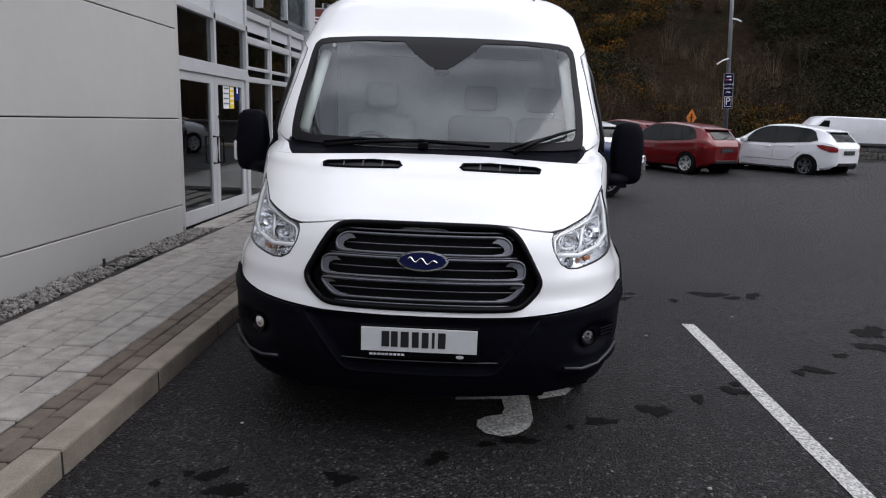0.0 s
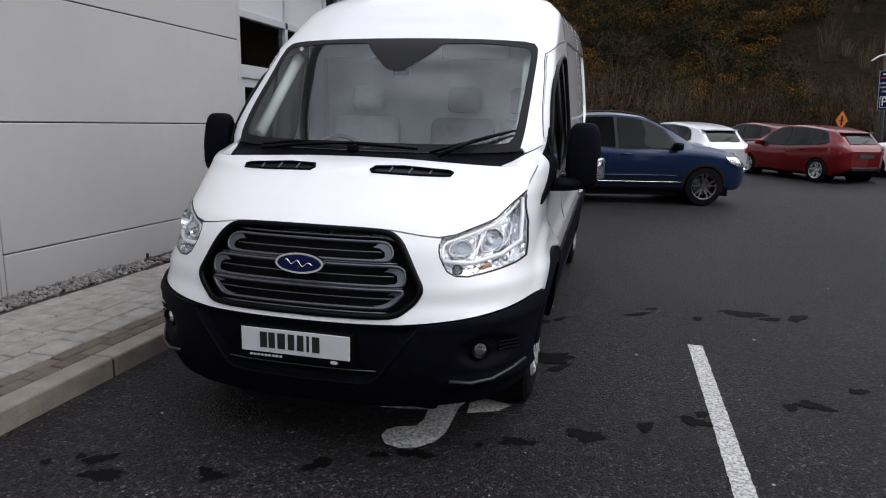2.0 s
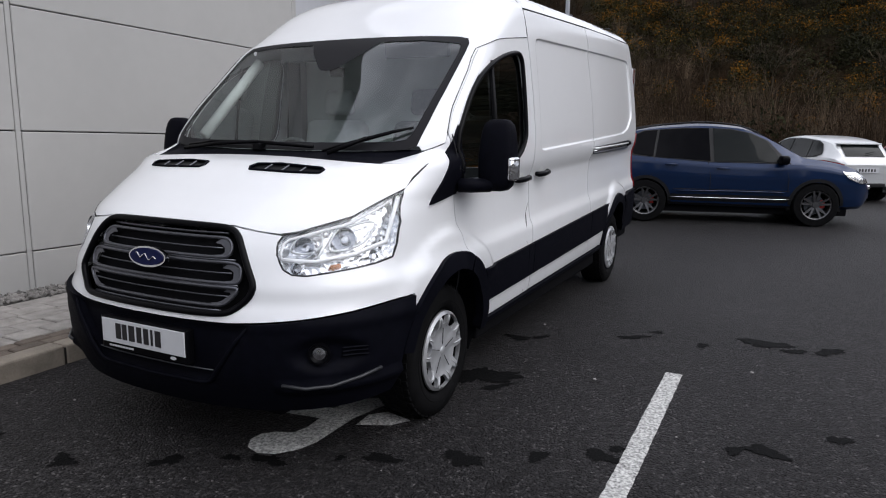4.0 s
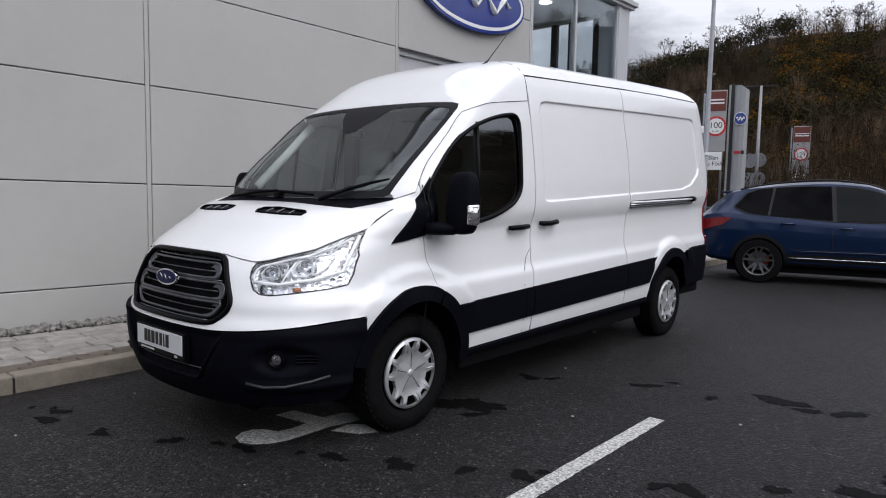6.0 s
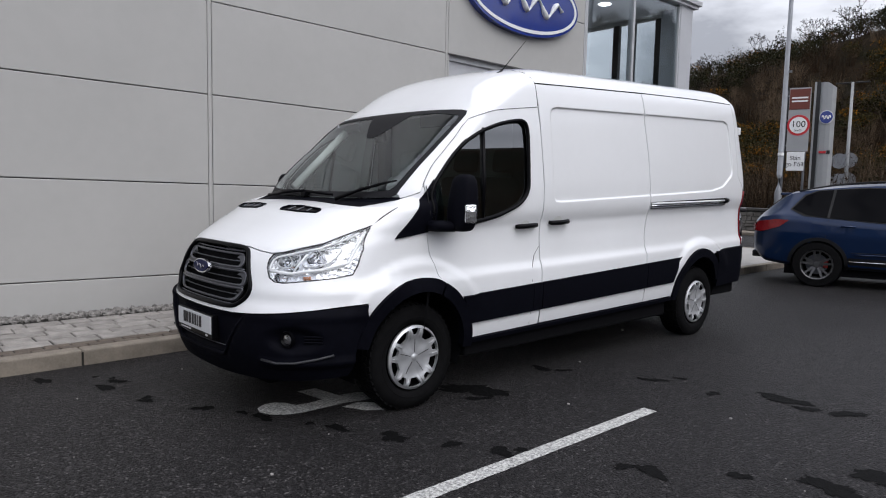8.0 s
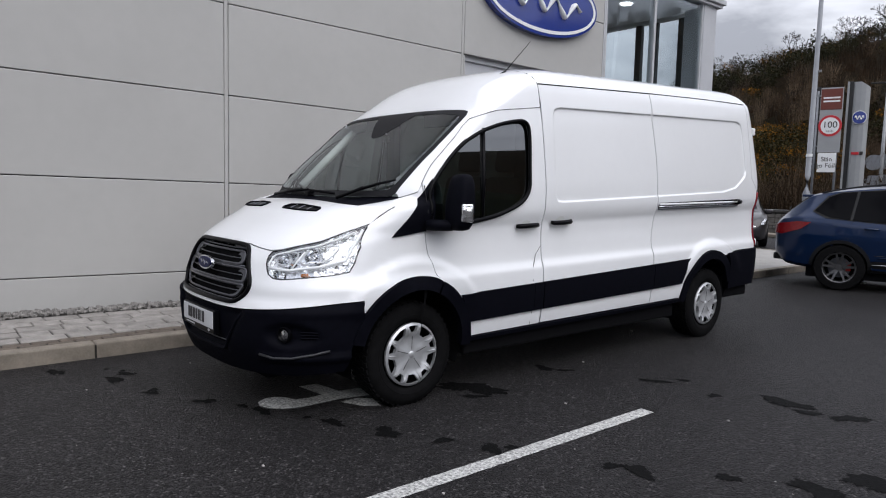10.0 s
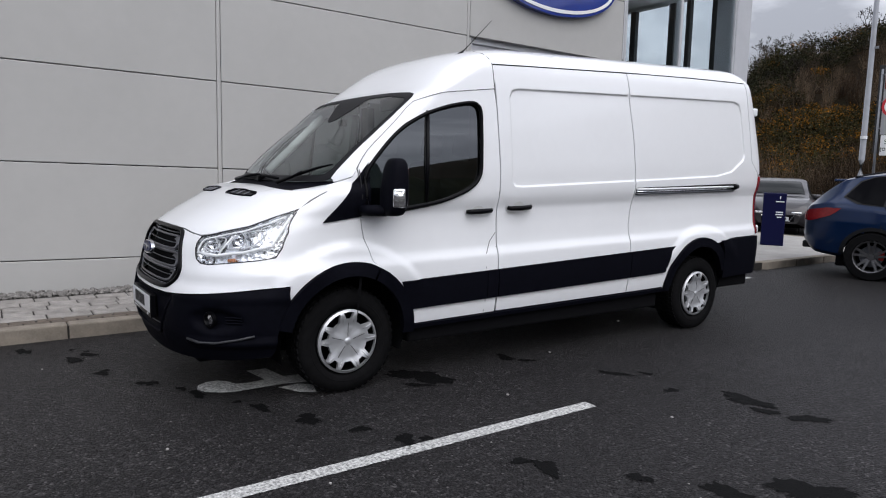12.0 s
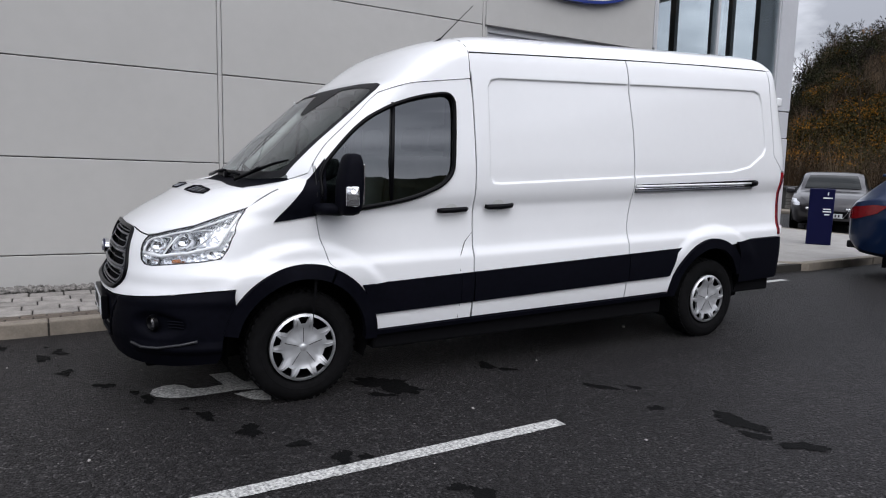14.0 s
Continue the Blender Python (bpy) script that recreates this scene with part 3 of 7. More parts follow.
    inner = [sxz(0, 1.425), sxz(.45, 1.428), sxz(.70, 1.434), sxz(.765, 1.444), sxz(.785, 1.47), sxz(.795, 1.70), sxz(.795, 1.90),
             sxz(.785, 1.94), sxz(.765, 1.955), sxz(.5, 1.985), sxz(.25, 1.985), sxz(.15, 1.893), sxz(.075, 1.836), sxz(.04, 1.820), sxz(0, 1.817)]
    wg = [1.37 + .03 * i for i in range(25)]
    screen = panel("windscreen", densify(WS, .03), [], rng(-1, 1, .04), wg, sh, SCREEN, van, thick=0, label="large raked clear windscreen", out=-.002)
    screen.visible_shadow = False
    panel("screen_border", densify(WS, .03), [densify(mirror_half(inner), .03)], rng(-1, 1, .03), wg, sh, FRIT, screen, thick=0, out=.0005)
    # roof, brow and screen pillars
    gut = [q_of_y(y, z) for y, z in ((2.205, 2.085), (2.21, 2.262), (2.6, 2.285), (3.0, GUTTER(3.0)))]
    hinge = [sxz(.873, 1.399), sxz(.93, 1.431)] + HINGE
    b0 = sink(3.0, GUTTER(3.0))
    rear = [(4.0 - NOSE(b) - DEPTH(b), b) for b in (b0 + (ROOF_Z - b0) * k / 8 for k in range(1, 9))]
    side = [sxz(.836, 1.412), sxz(.849, 1.392)] + hinge + gut + rear
    ws_up = ws[::-1][:-4]
    half = side + [(q, ROOF_Z) for q in (.85, .7, .35)]
    outer = densify(half + [(0, ROOF_Z)] + [(-u, v) for u, v in half[::-1]] + [(-u, v) for u, v in ws_up[::-1]] + ws_up[1:], .04)
    gz = rng(1.38, 1.98, .03) + rng(2.0, 2.395, .009)
    gq = rng(-4.5, -1.0, .12) + rng(-.96, .96, .04) + rng(1.0, 4.5, .12)
    roof = panel("roof", outer, [], gq, gz, sh, WHITE, van, label="white raised roof with a rounded brow")
    for s in (-1, 1):
        part("pillar_seal", tube([sh(s * q, b, -.010) for q, b in HINGE], .0125, 6), WHITE, roof, smooth=True)
        part("pillar_gap", tube([sh(s * q, b, .0015) for q, b in HINGE], .0026, 5), SEAM, roof)
    # flat top of the roof
    qs = [0.0] + rng(.04, 4.0 - NOSE(ROOF_Z) - DEPTH(ROOF_Z), .04)
    R = [round_point(q, ROOF_Z) for q in qs]
    vs, fs = [], []
    for p in R:
        vs += [p + Vector((0, 0, 0)), Vector((p.x * .5, p.y, p.z + .008)), Vector((0, p.y, p.z + .012)), Vector((-p.x * .5, p.y, p.z + .008)), Vector((-p.x, p.y, p.z))]
    for i in range(len(R) - 1):
        for k in range(4):
            fs.append((5 * i + k, 5 * i + k + 1, 5 * i + 5 + k + 1, 5 * i + 5 + k))
    raw("roof_top", vs, fs, WHITE, roof, smooth=True)
    # rear half of the roof, drawn section by section to the rounded tail
    rows = []
    for y in rng(3.0, 5.28, .08) + rng(5.30, 5.66, .02):
        lo, hi = 2.0, 2.41
        for _ in range(30):
            mid = (lo + hi) / 2
            lo, hi = (mid, hi) if TAIL(mid) > y else (lo, mid)
        bt, bg = min(ROOF_Z, lo), sink(y, GUTTER(y))
        if bt < bg + .002:
            break
        row = []
        for k in range(15):
            b = bg + (bt - bg) * (1 - (1 - k / 14) ** 1.6)
            row.append(Vector((flank_x(y, lift(y, b)), y, lift(y, b))))
        e = row[-1]
        row += [Vector((e.x * t, y, e.z + .012 * (1 - t * t))) for t in (.66, .33)]
        rows.append(row + [Vector((0, y, e.z + .012))] + [Vector((-p.x, p.y, p.z)) for p in row[::-1]])
    n = len(rows[0])
    raw("roof_rear", [p for r in rows for p in r], [(i * n + k, i * n + k + 1, (i + 1) * n + k + 1, (i + 1) * n + k) for i in range(len(rows) - 1) for k in range(n - 1)], WHITE, roof, smooth=True)
    for s in (-1, 1):
        part("roof_seam", tube([flank_point(2.207, z, s, .0) for z in (2.09, 2.15, 2.20, 2.26, 2.31, 2.35, 2.38)], .003, 5), SEAM, roof)


build_shell()

def beside(poly, step, offs):
    out = []
    for i in range(len(poly)):
        (ax, ay), (bx, by) = poly[i - 1], poly[i]
        n = max(1, int(math.hypot(bx - ax, by - ay) / step))
        ll = math.hypot(bx - ax, by - ay) or 1
        for k in range(n):
            for o in offs:
                out.append((ax + (bx - ax) * k / n - (by - ay) / ll * o, ay + (by - ay) * k / n + (bx - ax) / ll * o))
    return out


INSET_EDGES = beside(INSET, .022, (-.014, -.005, -.001, .003, .008, .018))
DOOR = [(p.y + .006, p.z - .004) for p in (round_point(q, b) for q, b in HINGE)] + [(2.215, 1.95), (2.228, 1.47), (2.228, .76), (2.222, .435), (1.50, .422)]
DOOR += arch_arc(ARCH_F, 8, 66, 14, .012) + [(y + .006, z) for y, z in SHUT[:-1]]
WINDOW = [(1.13, 1.225), (1.12, 1.27), (1.13, 1.44), (1.178, 1.515), (1.325, 1.675), (1.445, 1.775), (1.55, 1.835), (1.63, 1.872), (1.80, 1.93), (1.98, 1.965), (2.035, 1.96), (2.065, 1.93), (2.072, 1.86), (2.055, 1.52),
          (2.045, 1.455), (2.01, 1.40), (1.95, 1.352), (1.85, 1.312), (1.74, 1.275), (1.60, 1.248), (1.38, 1.215), (1.2, 1.205)]
WINDOW = rounded(WINDOW)
SLIDE = [(2.238, .438), (2.238, .76), (2.238, 1.47), (2.225, 1.95), (2.213, 2.255), (2.6, 2.278), (3.672, 2.334), (3.682, 2.15), (3.722, 1.80), (3.738, 1.49), (3.735, 1.25), (3.70, 1.05), (3.712, .77), (3.70, .455)]
QUARTER = [(3.710, .455), (3.722, .77), (3.710, 1.05), (3.745, 1.25), (3.748, 1.49), (3.732, 1.80), (3.692, 2.15), (3.682, 2.336), (4.6, 2.378), (5.3, 2.402), (5.49, 2.407), (5.505, 2.3), (5.512, 2.1), (5.55, 1.64), (5.68, 1.50), (5.715, .885), (5.3, .875)]
QUARTER += arch_arc(ARCH_R, 60, 174, 26, .012) + [(4.215, .462)]


FLANK_Z = rng(.44, .78, .03) + rng(.80, 1.30, .016) + rng(1.325, 2.42, .03)


def pane_place(side):
    """A true pane over the window opening: one even, slightly barrelled sheet."""
    pts = [(y, z) for y in rng(1.25, 2.05, .08) for z in rng(1.28, 1.92, .08) if inside(WINDOW, y, z)]
    rows = np.array([(1, y - 1.65, z - 1.57, (z - 1.57) ** 2, (y - 1.65) ** 2) for y, z in pts])
    k = np.linalg.lstsq(rows, np.array([flank_x(y, z) for y, z in pts]), rcond=None)[0]

    def place(y, z, o=0.0):
        u, w = y - 1.65, z - 1.57
        return Vector((side * (float(k[0] + k[1] * u + k[2] * w + k[3] * w * w + k[4] * u * u) + o), y, z))
    return place


def build_flanks():
    for s in (-1, 1):
        pl = lambda y, z, o=0.0, s=s: flank_point(y, z, s, o)
        door = panel("front_door", densify(DOOR, .04), [densify(WINDOW, .03)], rng(1.1, 2.25, .025), FLANK_Z, pl, WHITE, van, label="white cab door with dark glass")
        v = densify(WINDOW, .03)
        g = panel("door_glass", [(1.65 + (y - 1.65) * 1.05, 1.57 + (z - 1.57) * 1.06) for y, z in v], [], rng(1.1, 2.1, .05), rng(1.15, 2.02, .05), pane_place(s), DOORGLASS, door, thick=0, out=-.010, label="dark reflective side window")
        part("window_seal", tube([pl(y, z, .007) for y, z in v], .014, 8, closed=True), GLOSS_BLACK, door, smooth=True)
        part("window_divider", tube([pl(y, z, -.004) for y, z in ((1.595, 1.24), (1.60, 1.5), (1.625, 1.885))], .016, 6), GLOSS_BLACK, door, smooth=True)
        sl = panel("sliding_door" if s > 0 else "cargo_side", densify(SLIDE, .04), [], rng(2.24, 3.75, .03), FLANK_Z, pl, WHITE, van, label="white sliding load door with a sunk upper panel", extra=INSET_EDGES, avoid=INSET)
        panel("rear_quarter", densify(QUARTER, .04), [], rng(3.7, 5.72, .025), FLANK_Z, pl, WHITE, van, label="white rear side panel with a sunk upper panel", extra=INSET_EDGES, avoid=INSET)
        # near-black sheet that gives the panel gaps their shade
        back = [(1.07, .45), (1.07, 1.16), (2.15, 1.16), (2.15, 2.05), (2.15, 2.30), (5.45, 2.42), (5.6, 2.30), (5.68, 1.5), (5.70, .5)] + arch_arc(ARCH_R, 8, 172, 16, .03) + [(1.5, .45)] + arch_arc(ARCH_F, 10, 80, 10, .03)
        panel("inner_shell", densify(back, .08), [], rng(1.1, 5.6, .10), rng(.4, 2.4, .08), pl, LINER_SHADE, van, thick=0, out=-.016)
        # side moulding, split at the shut lines
        for k, (y0, y1) in enumerate(((1.385, 2.125), (2.130, 2.228), (2.238, 3.712), (3.720, 4.30))):
            top = lambda y: .728 + .036 * (y - 1.38)
            low = lambda y: .530 + .026 * (y - 1.46)
            o = [(y0, low(y0) + (.0 if k else .0)), (y1, low(y1)), (y1, top(y1)), (y0, top(y0))]
            if k == 0:
                o = [(1.475, low(1.475)), (y1, low(y1)), (y1, top(y1)), (1.385, top(1.385)), (1.43, .64)]
            if k == 3:
                o = [(y0, low(y0)), (4.195, low(4.195)), (4.215, .66), (4.27, .79), (4.32, top(4.32)), (y0, top(y0))]
            panel("side_moulding", densify(o, .04), [], rng(y0 - .1, y1 + .1, .08), rng(.5, .9, .03), pl, BLACK_PLASTIC, van, thick=.04, out=.018, label="broad black side moulding")
        # sill strip
        o = [(1.42, .388), (4.21, .422), (4.22, .452), (1.45, .418)]
        panel("sill_strip", densify(o, .06), [], rng(1.4, 4.3, .05), rng(.38, .46, .015), pl, BLACK_PLASTIC, van, thick=.06, out=.016, label="black sill step")
        # wheel arch trims
        for arch, a0, a1 in ((ARCH_F, 168, -2), (ARCH_R, 176, 22)):
            cut = 64 if arch is ARCH_F else None
            spans = [(a0, 67.5), (65.5, a1)] if cut else [(a0, a1)]
            for b0, b1 in spans:
                o = arch_arc(arch, b0, b1, 26, .008) + arch_arc(arch, b1, b0, 26, -.075)
                panel("wheel_arch_trim", o, [], rng(arch[0] - .6, arch[0] + .6, .05), rng(.3, 1, .05), pl, BLACK_PLASTIC, van, thick=.05, out=.020, label="black wheel arch trim")
            # wheel well, its deep shade put into a near-black colour
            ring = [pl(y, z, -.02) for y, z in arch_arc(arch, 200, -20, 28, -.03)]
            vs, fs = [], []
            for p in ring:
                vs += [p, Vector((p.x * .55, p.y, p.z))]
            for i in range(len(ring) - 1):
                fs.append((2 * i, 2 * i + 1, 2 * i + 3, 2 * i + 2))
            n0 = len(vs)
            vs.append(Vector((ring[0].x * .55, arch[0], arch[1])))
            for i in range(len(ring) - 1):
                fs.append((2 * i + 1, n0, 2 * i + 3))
            raw("wheel_well", vs, fs, LINER_SHADE, van)
        # sail panel at the mirror
        sail = [(.835, 1.135), (.90, 1.143), (1.09, 1.172), (1.13, 1.20), (1.15, 1.25), (1.16, 1.52), (1.125, 1.478), (1.07, 1.405), (.965, 1.275)]
        panel("mirror_sail", densify(sail, .03), [], rng(.83, 1.16, .02), rng(1.13, 1.5, .02), pl, BLACK_PLASTIC, van, thick=.03, out=.010, label="black triangular mirror mount")
        part("sail_edge", tube([pl(y, z, .011) for y, z in ((1.094, 1.17), (1.092, 1.3), (1.10, 1.47))], .003, 5), SEAM, van)
        # handles
        for k, (y0, y1, z) in enumerate(((1.945, 2.175, 1.195), (2.325, 2.555, 1.222))):
            if s < 0 and k:
                continue
            cup = [(y0 + .065 + .05 * math.cos(a) + .045, z + .008 + .030 * math.sin(a)) for a in [math.pi * i / 12 for i in range(13)]]
            panel("handle_cup", cup + [(y0 + .06, z), (y0 + .16, z)][::-1], [], rng(y0, y1, .03), rng(z - .03, z + .05, .02), pl, CABIN_LIGHT, van, thick=0, out=.004)
            pts = [pl(y0, z - .006, .012), pl(y0 + .02, z - .005, .030), pl((y0 + y1) / 2, z, .040), pl(y1 - .02, z + .004, .032), pl(y1, z + .006, .014)]
            part("door_handle", tube(pts, [.014, .018, .019, .018, .014], 8), GLOSS_BLACK, van, smooth=True, label="black pull handle")
        # sliding door rail
        rail = [(3.752, 1.305), (5.30, 1.352), (5.30, 1.412), (3.752, 1.368)]
        if s > 0:
            r = panel("door_rail", densify(rail, .06), [], rng(3.7, 5.3, .08), rng(1.28, 1.42, .02), pl, GLOSS_BLACK, van, thick=0, out=.004, label="recessed sliding door rail with bright edges")
            for dz, rad, m in ((.050, .010, WHITE), (.030, .007, CHROME), (.012, .009, SATIN)):
                part("rail_bar", tube([pl(3.755 + 1.5 * i / 10, 1.305 + dz + .030 * i / 10, .010) for i in range(11)], rad, 6), m, r, smooth=True)
            part("rail_cap", tube([pl(5.23, 1.352 + .03, .012), pl(5.30, 1.355 + .03, .012)], .026, 8), GLOSS_BLACK, r, smooth=True)
        # fuel flap line on the near flank
        if s > 0:
            flap = [(2.225, 1.03), (2.17, .97), (2.125, .88), (2.122, .77)]
            part("fuel_flap_line", tube([pl(y, z, -.001) for y, z in flap], .0025, 5), SEAM, van)
            part("fuel_flap_line", tube([pl(y, z, -.001) for y, z in ((2.125, .54), (2.12, .44))], .0025, 5), SEAM, van)
        # roof gutter
        part("roof_gutter", tube([pl(y, z, .001) for y, z in ((2.213, 2.2615), (2.6, 2.283), (3.7, 2.342), (4.6, 2.383), (5.3, 2.408), (5.48, 2.411))], .0045, 5), SEAM, van)
        # tail lamp, rear corner
        lamp = [(5.70, .90), (5.755, .905), (5.785, 1.2), (5.775, 1.50), (5.72, 1.48), (5.69, 1.40)]
        panel("tail_lamp", densify(lamp, .04), [], rng(5.68, 5.8, .03), rng(.9, 1.5, .05), pl, RED_LENS, van, thick=.03, out=.012, label="tall red tail lamp")
        o = [(5.558, 1.640), (5.688, 1.506), (5.775, 1.52), (5.722, 2.02), (5.685, 2.25), (5.655, 2.36), (5.62, 2.408), (5.499, 2.411), (5.514, 2.3), (5.520, 2.1)]
        panel("rear_pillar", densify(o, .04), [], rng(5.5, 5.8, .02), rng(1.5, 2.42, .03), pl, WHITE, van)
        # rear bumper corner
        o = [(5.135, .60), (5.15, .48), (5.76, .495), (5.785, .60), (5.78, .865), (5.72, .878), (5.3, .868), (5.05, .855), (5.10, .75)]
        panel("rear_bumper", densify(o, .05), [], rng(5.0, 5.8, .06), rng(.47, .9, .05), pl, BLACK_PLASTIC, van, thick=.05, out=.022, label="black rear bumper")
        # mud flap behind the rear wheel
        part("mud_flap", boxed(s * .80 - .11, s * .80 + .11, 5.13, 5.145, .30, .60), RUBBER, van)
    # rear face
    bs = rng(.45, 2.33, .12)
    vs, fs = [], []
    for b in bs:
        y = TAIL(b) - .012
        x = HALF(b) - .155
        for k in range(5):
            vs.append(Vector((x * (1 - k / 2), y + .012 * (1 - (1 - k / 2) ** 2), lift(y, b))))
    for i in range(len(bs) - 1):
        for k in range(4):
            fs.append((5 * i + k, 5 * i + k + 1, 5 * i + 6 + k, 5 * i + 5 + k))
    raw("rear_doors", vs, fs, WHITE, van, smooth=True, label="white rear load doors")
    part("hinge", boxed(.83, .885, 5.655, 5.715, 2.10, 2.18, .012), WHITE, van)
    part("hinge", boxed(.88, .925, 5.765, 5.815, 0.90, .98, .012), WHITE, van)
    part("rear_step", boxed(-.85, .85, 5.70, 5.82, .48, .62, .02), BLACK_PLASTIC, van)
    part("underbody", merged(boxed(-.93, .93, 1.50, 4.20, .27, .40, .02), boxed(-.60, .60, .15, 5.65, .24, .42, .02), boxed(-.90, .90, 5.15, 5.70, .36, .48, .02)), LINER_SHADE, van)


build_flanks()


def quad_inside(x, z, poly, soft):
    d = edge_distance(poly, x, z)
    return smoothstep(-soft, soft, d if inside(poly, x, z) else -d)


BUMPER_DISH = [(-.545, .70), (.545, .70), (.345, .425), (-.345, .425)]


def build_front():
    sh = lambda q, b, o=0.0: shell_point(q, b, o)

    def bumper_place(q, b, o=0.0):
        p = shell_point(q, b, 0)
        o += .014 - .034 * quad_inside(p.x, b, BUMPER_DISH, .016)
        for s in (-1, 1):
            d = math.hypot((p.x - s * .815) / 1.5, b - .565)
            o -= .035 * smoothstep(.085, .045, d)
        o += .010 * smoothstep(.66, .69, b) * (1 - smoothstep(.70, .74, b))
        o += .022 * smoothstep(.455, .43, b) * smoothstep(.60, .68, abs(p.x)) * smoothstep(.38, .42, b)
        return shell_point(q, b, o)
    arch = [q_of_y(y, z) for y, z in arch_arc(ARCH_F, 147, 183, 10, .004)]
    half = [sxz(0, .692), sxz(.45, .695), sxz(.60, .704), sxz(.75, .717), q_of_y(.40, .734), q_of_y(.595, .749)] + arch
    half += [q_of_y(.50, .32), sxz(.80, .31), sxz(.6, .305), sxz(0, .30)]
    bumper = panel("front_bumper", densify(mirror_half(half), .03), [], rng(-1.05, 1.05, .022), rng(.24, .76, .018), bumper_place, BLACK_PLASTIC, van, thick=.03, label="deep black textured front bumper")
    # near-black apron added behind it as the shade of the engine bay
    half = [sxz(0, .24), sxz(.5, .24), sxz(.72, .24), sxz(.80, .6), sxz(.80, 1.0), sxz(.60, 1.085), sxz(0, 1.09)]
    panel("engine_bay", densify(mirror_half(half), .06), [], rng(-.8, .8, .08), rng(.24, 1.09, .06), sh, LINER_SHADE, van, thick=0, out=-.11)
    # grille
    back = panel("grille", densify(GRILLE, .03), [], rng(-.5, .5, .04), rng(.73, 1.1, .03), sh, LINER_SHADE, van, thick=0, out=-.055, label="black grille with satin grey loops")
    part("grille_surround", tube([sh(q, b, .0) for q, b in densify(GRILLE, .03)], .015, 8, closed=True), GLOSS_BLACK, back, smooth=True)
    loops = (((.345, 1.052), (.375, 1.046), (.40, 1.022), (.405, .992), (.392, .975), (.36, .971)),
             ((.41, .950), (.445, .945), (.466, .925), (.470, .886), (.460, .868), (.43, .864)),
             ((.43, .846), (.462, .844), (.466, .832), (.43, .790), (.405, .774), (.37, .769)))
    for lp in loops:
        h = [(0, lp[0][1])] + list(lp) + [(0, lp[-1][1])]
        outl = [sxz(x, b) for x, b in h]
        ring = rounded(densify(outl + [(-u, v) for u, v in outl[::-1][1:-1]], .03), 1)
        part("grille_loop", tube([sh(q, b, -.012) for q, b in ring], .0062, 6, closed=True, flat=1.3), GRILLE_TRIM, back, smooth=True)
        for sd in (-1, 1):
            # broad flat end of the loop
            cap = [(sd * q_of_x(x, b), b) for x, b in lp]
            inn = [(sd * q_of_x(x - .034, lp[-1][1] + (b - lp[-1][1]) * .62 + .009), lp[-1][1] + (b - lp[-1][1]) * .62 + .009) for x, b in lp]
            vs = [sh(q, b, -.010) for q, b in cap] + [sh(q, b, -.014) for q, b in inn]
            n_ = len(cap)
            raw("loop_end", vs, [(i, i + 1, n_ + i + 1, n_ + i) for i in range(n_ - 1)], GRILLE_TRIM, back)
        mid = (lp[0][1] + lp[-1][1]) / 2
        w = lp[2][0] - .045
        part("grille_bar", tube([sh(q_of_x(x, mid), mid, -.018) for x in rng(-w, w, .06)], .0035, 5), GRILLE_TRIM, back, smooth=True)
    for z, w in ((1.072, .36), (.962, .43), (.856, .46), (.752, .40)):
        part("grille_bar", tube([sh(q_of_x(x, z), z, -.014) for x in rng(-w, w, .06)], .005, 5), GRILLE_TRIM, back, smooth=True)
    # badge
    def oval(a, b, n=40):
        return [(a * math.cos(2 * math.pi * i / n), b * math.sin(2 * math.pi * i / n)) for i in range(n)]
    bd = Matrix.Translation((0.004, .006, .925)) @ Matrix.Rotation(radians(-9), 4, 'X')
    badge = part("badge", prism(oval(.114, .046), .022, 'y', -.02), CHROME, back, "blue oval badge with a chrome rim")
    badge.matrix_local = bd
    f1 = part("badge_face", prism(oval(.102, .0375), .006, 'y', -.0245), BLUE_BADGE, badge)
    sw = [(-.066 + .0033 * i, .013 * math.sin(i * .40 + .6) * (1 - .5 * i / 40) + .006 * math.sin(i * .157)) for i in range(41)]
    part("badge_mark", tube([(x, -.026, z) for x, z in sw], [.0018 + .0020 * abs(math.sin(i * .40)) for i in range(41)], 6), CHROME, badge)
    # lamps
    for s in (-1, 1):
        out = densify([(s * q, b) for q, b in LAMP], .025)
        gq = rng(-1.1, 1.1, .035)
        gb = rng(.88, 1.24, .02)
        lamp = panel("headlamp", out, [], gq, gb, sh, LAMP_CHROME, van, thick=0, out=-.062, label="large clear headlamp with chrome reflectors")
        part("lamp_gasket", tube([sh(q, b, -.004) for q, b in out], .0055, 6, closed=True), SEAM, lamp, smooth=True)
        lens = panel("lamp_lens", out, [], gq, gb, sh, LAMP_GLASS, lamp, thick=0, out=.001)
        lens.visible_shadow = False
        # side walls of the housing
        vs, fs = [], []
        for q, b in out:
            vs += [sh(q, b, -.006), sh(q, b, -.066)]
        for i in range(len(out)):
            j = (i + 1) % len(out)
            fs.append((2 * i, 2 * j, 2 * j + 1, 2 * i + 1))
        raw("lamp_wall", vs, fs, LAMP_CHROME, lamp, smooth=True)
        for x, b, r, m in ((.700, 1.024, .044, CHROME), (.818, 1.050, .050, CHROME), (.690, .935, .024, CHROME)):
            c = sh(s * q_of_x(x, b), b, -.055)
            n = (sh(s * q_of_x(x, b), b, .05) - c).normalized()
            n = (n + Vector((0, -.9, 0))).normalized()
            bowl = lathe([(.004, .004), (.014, .004), (.016, .026), (.018, .004), (r * .6, .012), (r * .9, .032), (r, .048), (r * 1.06, .048), (r * 1.06, .0)], 20, 'z')
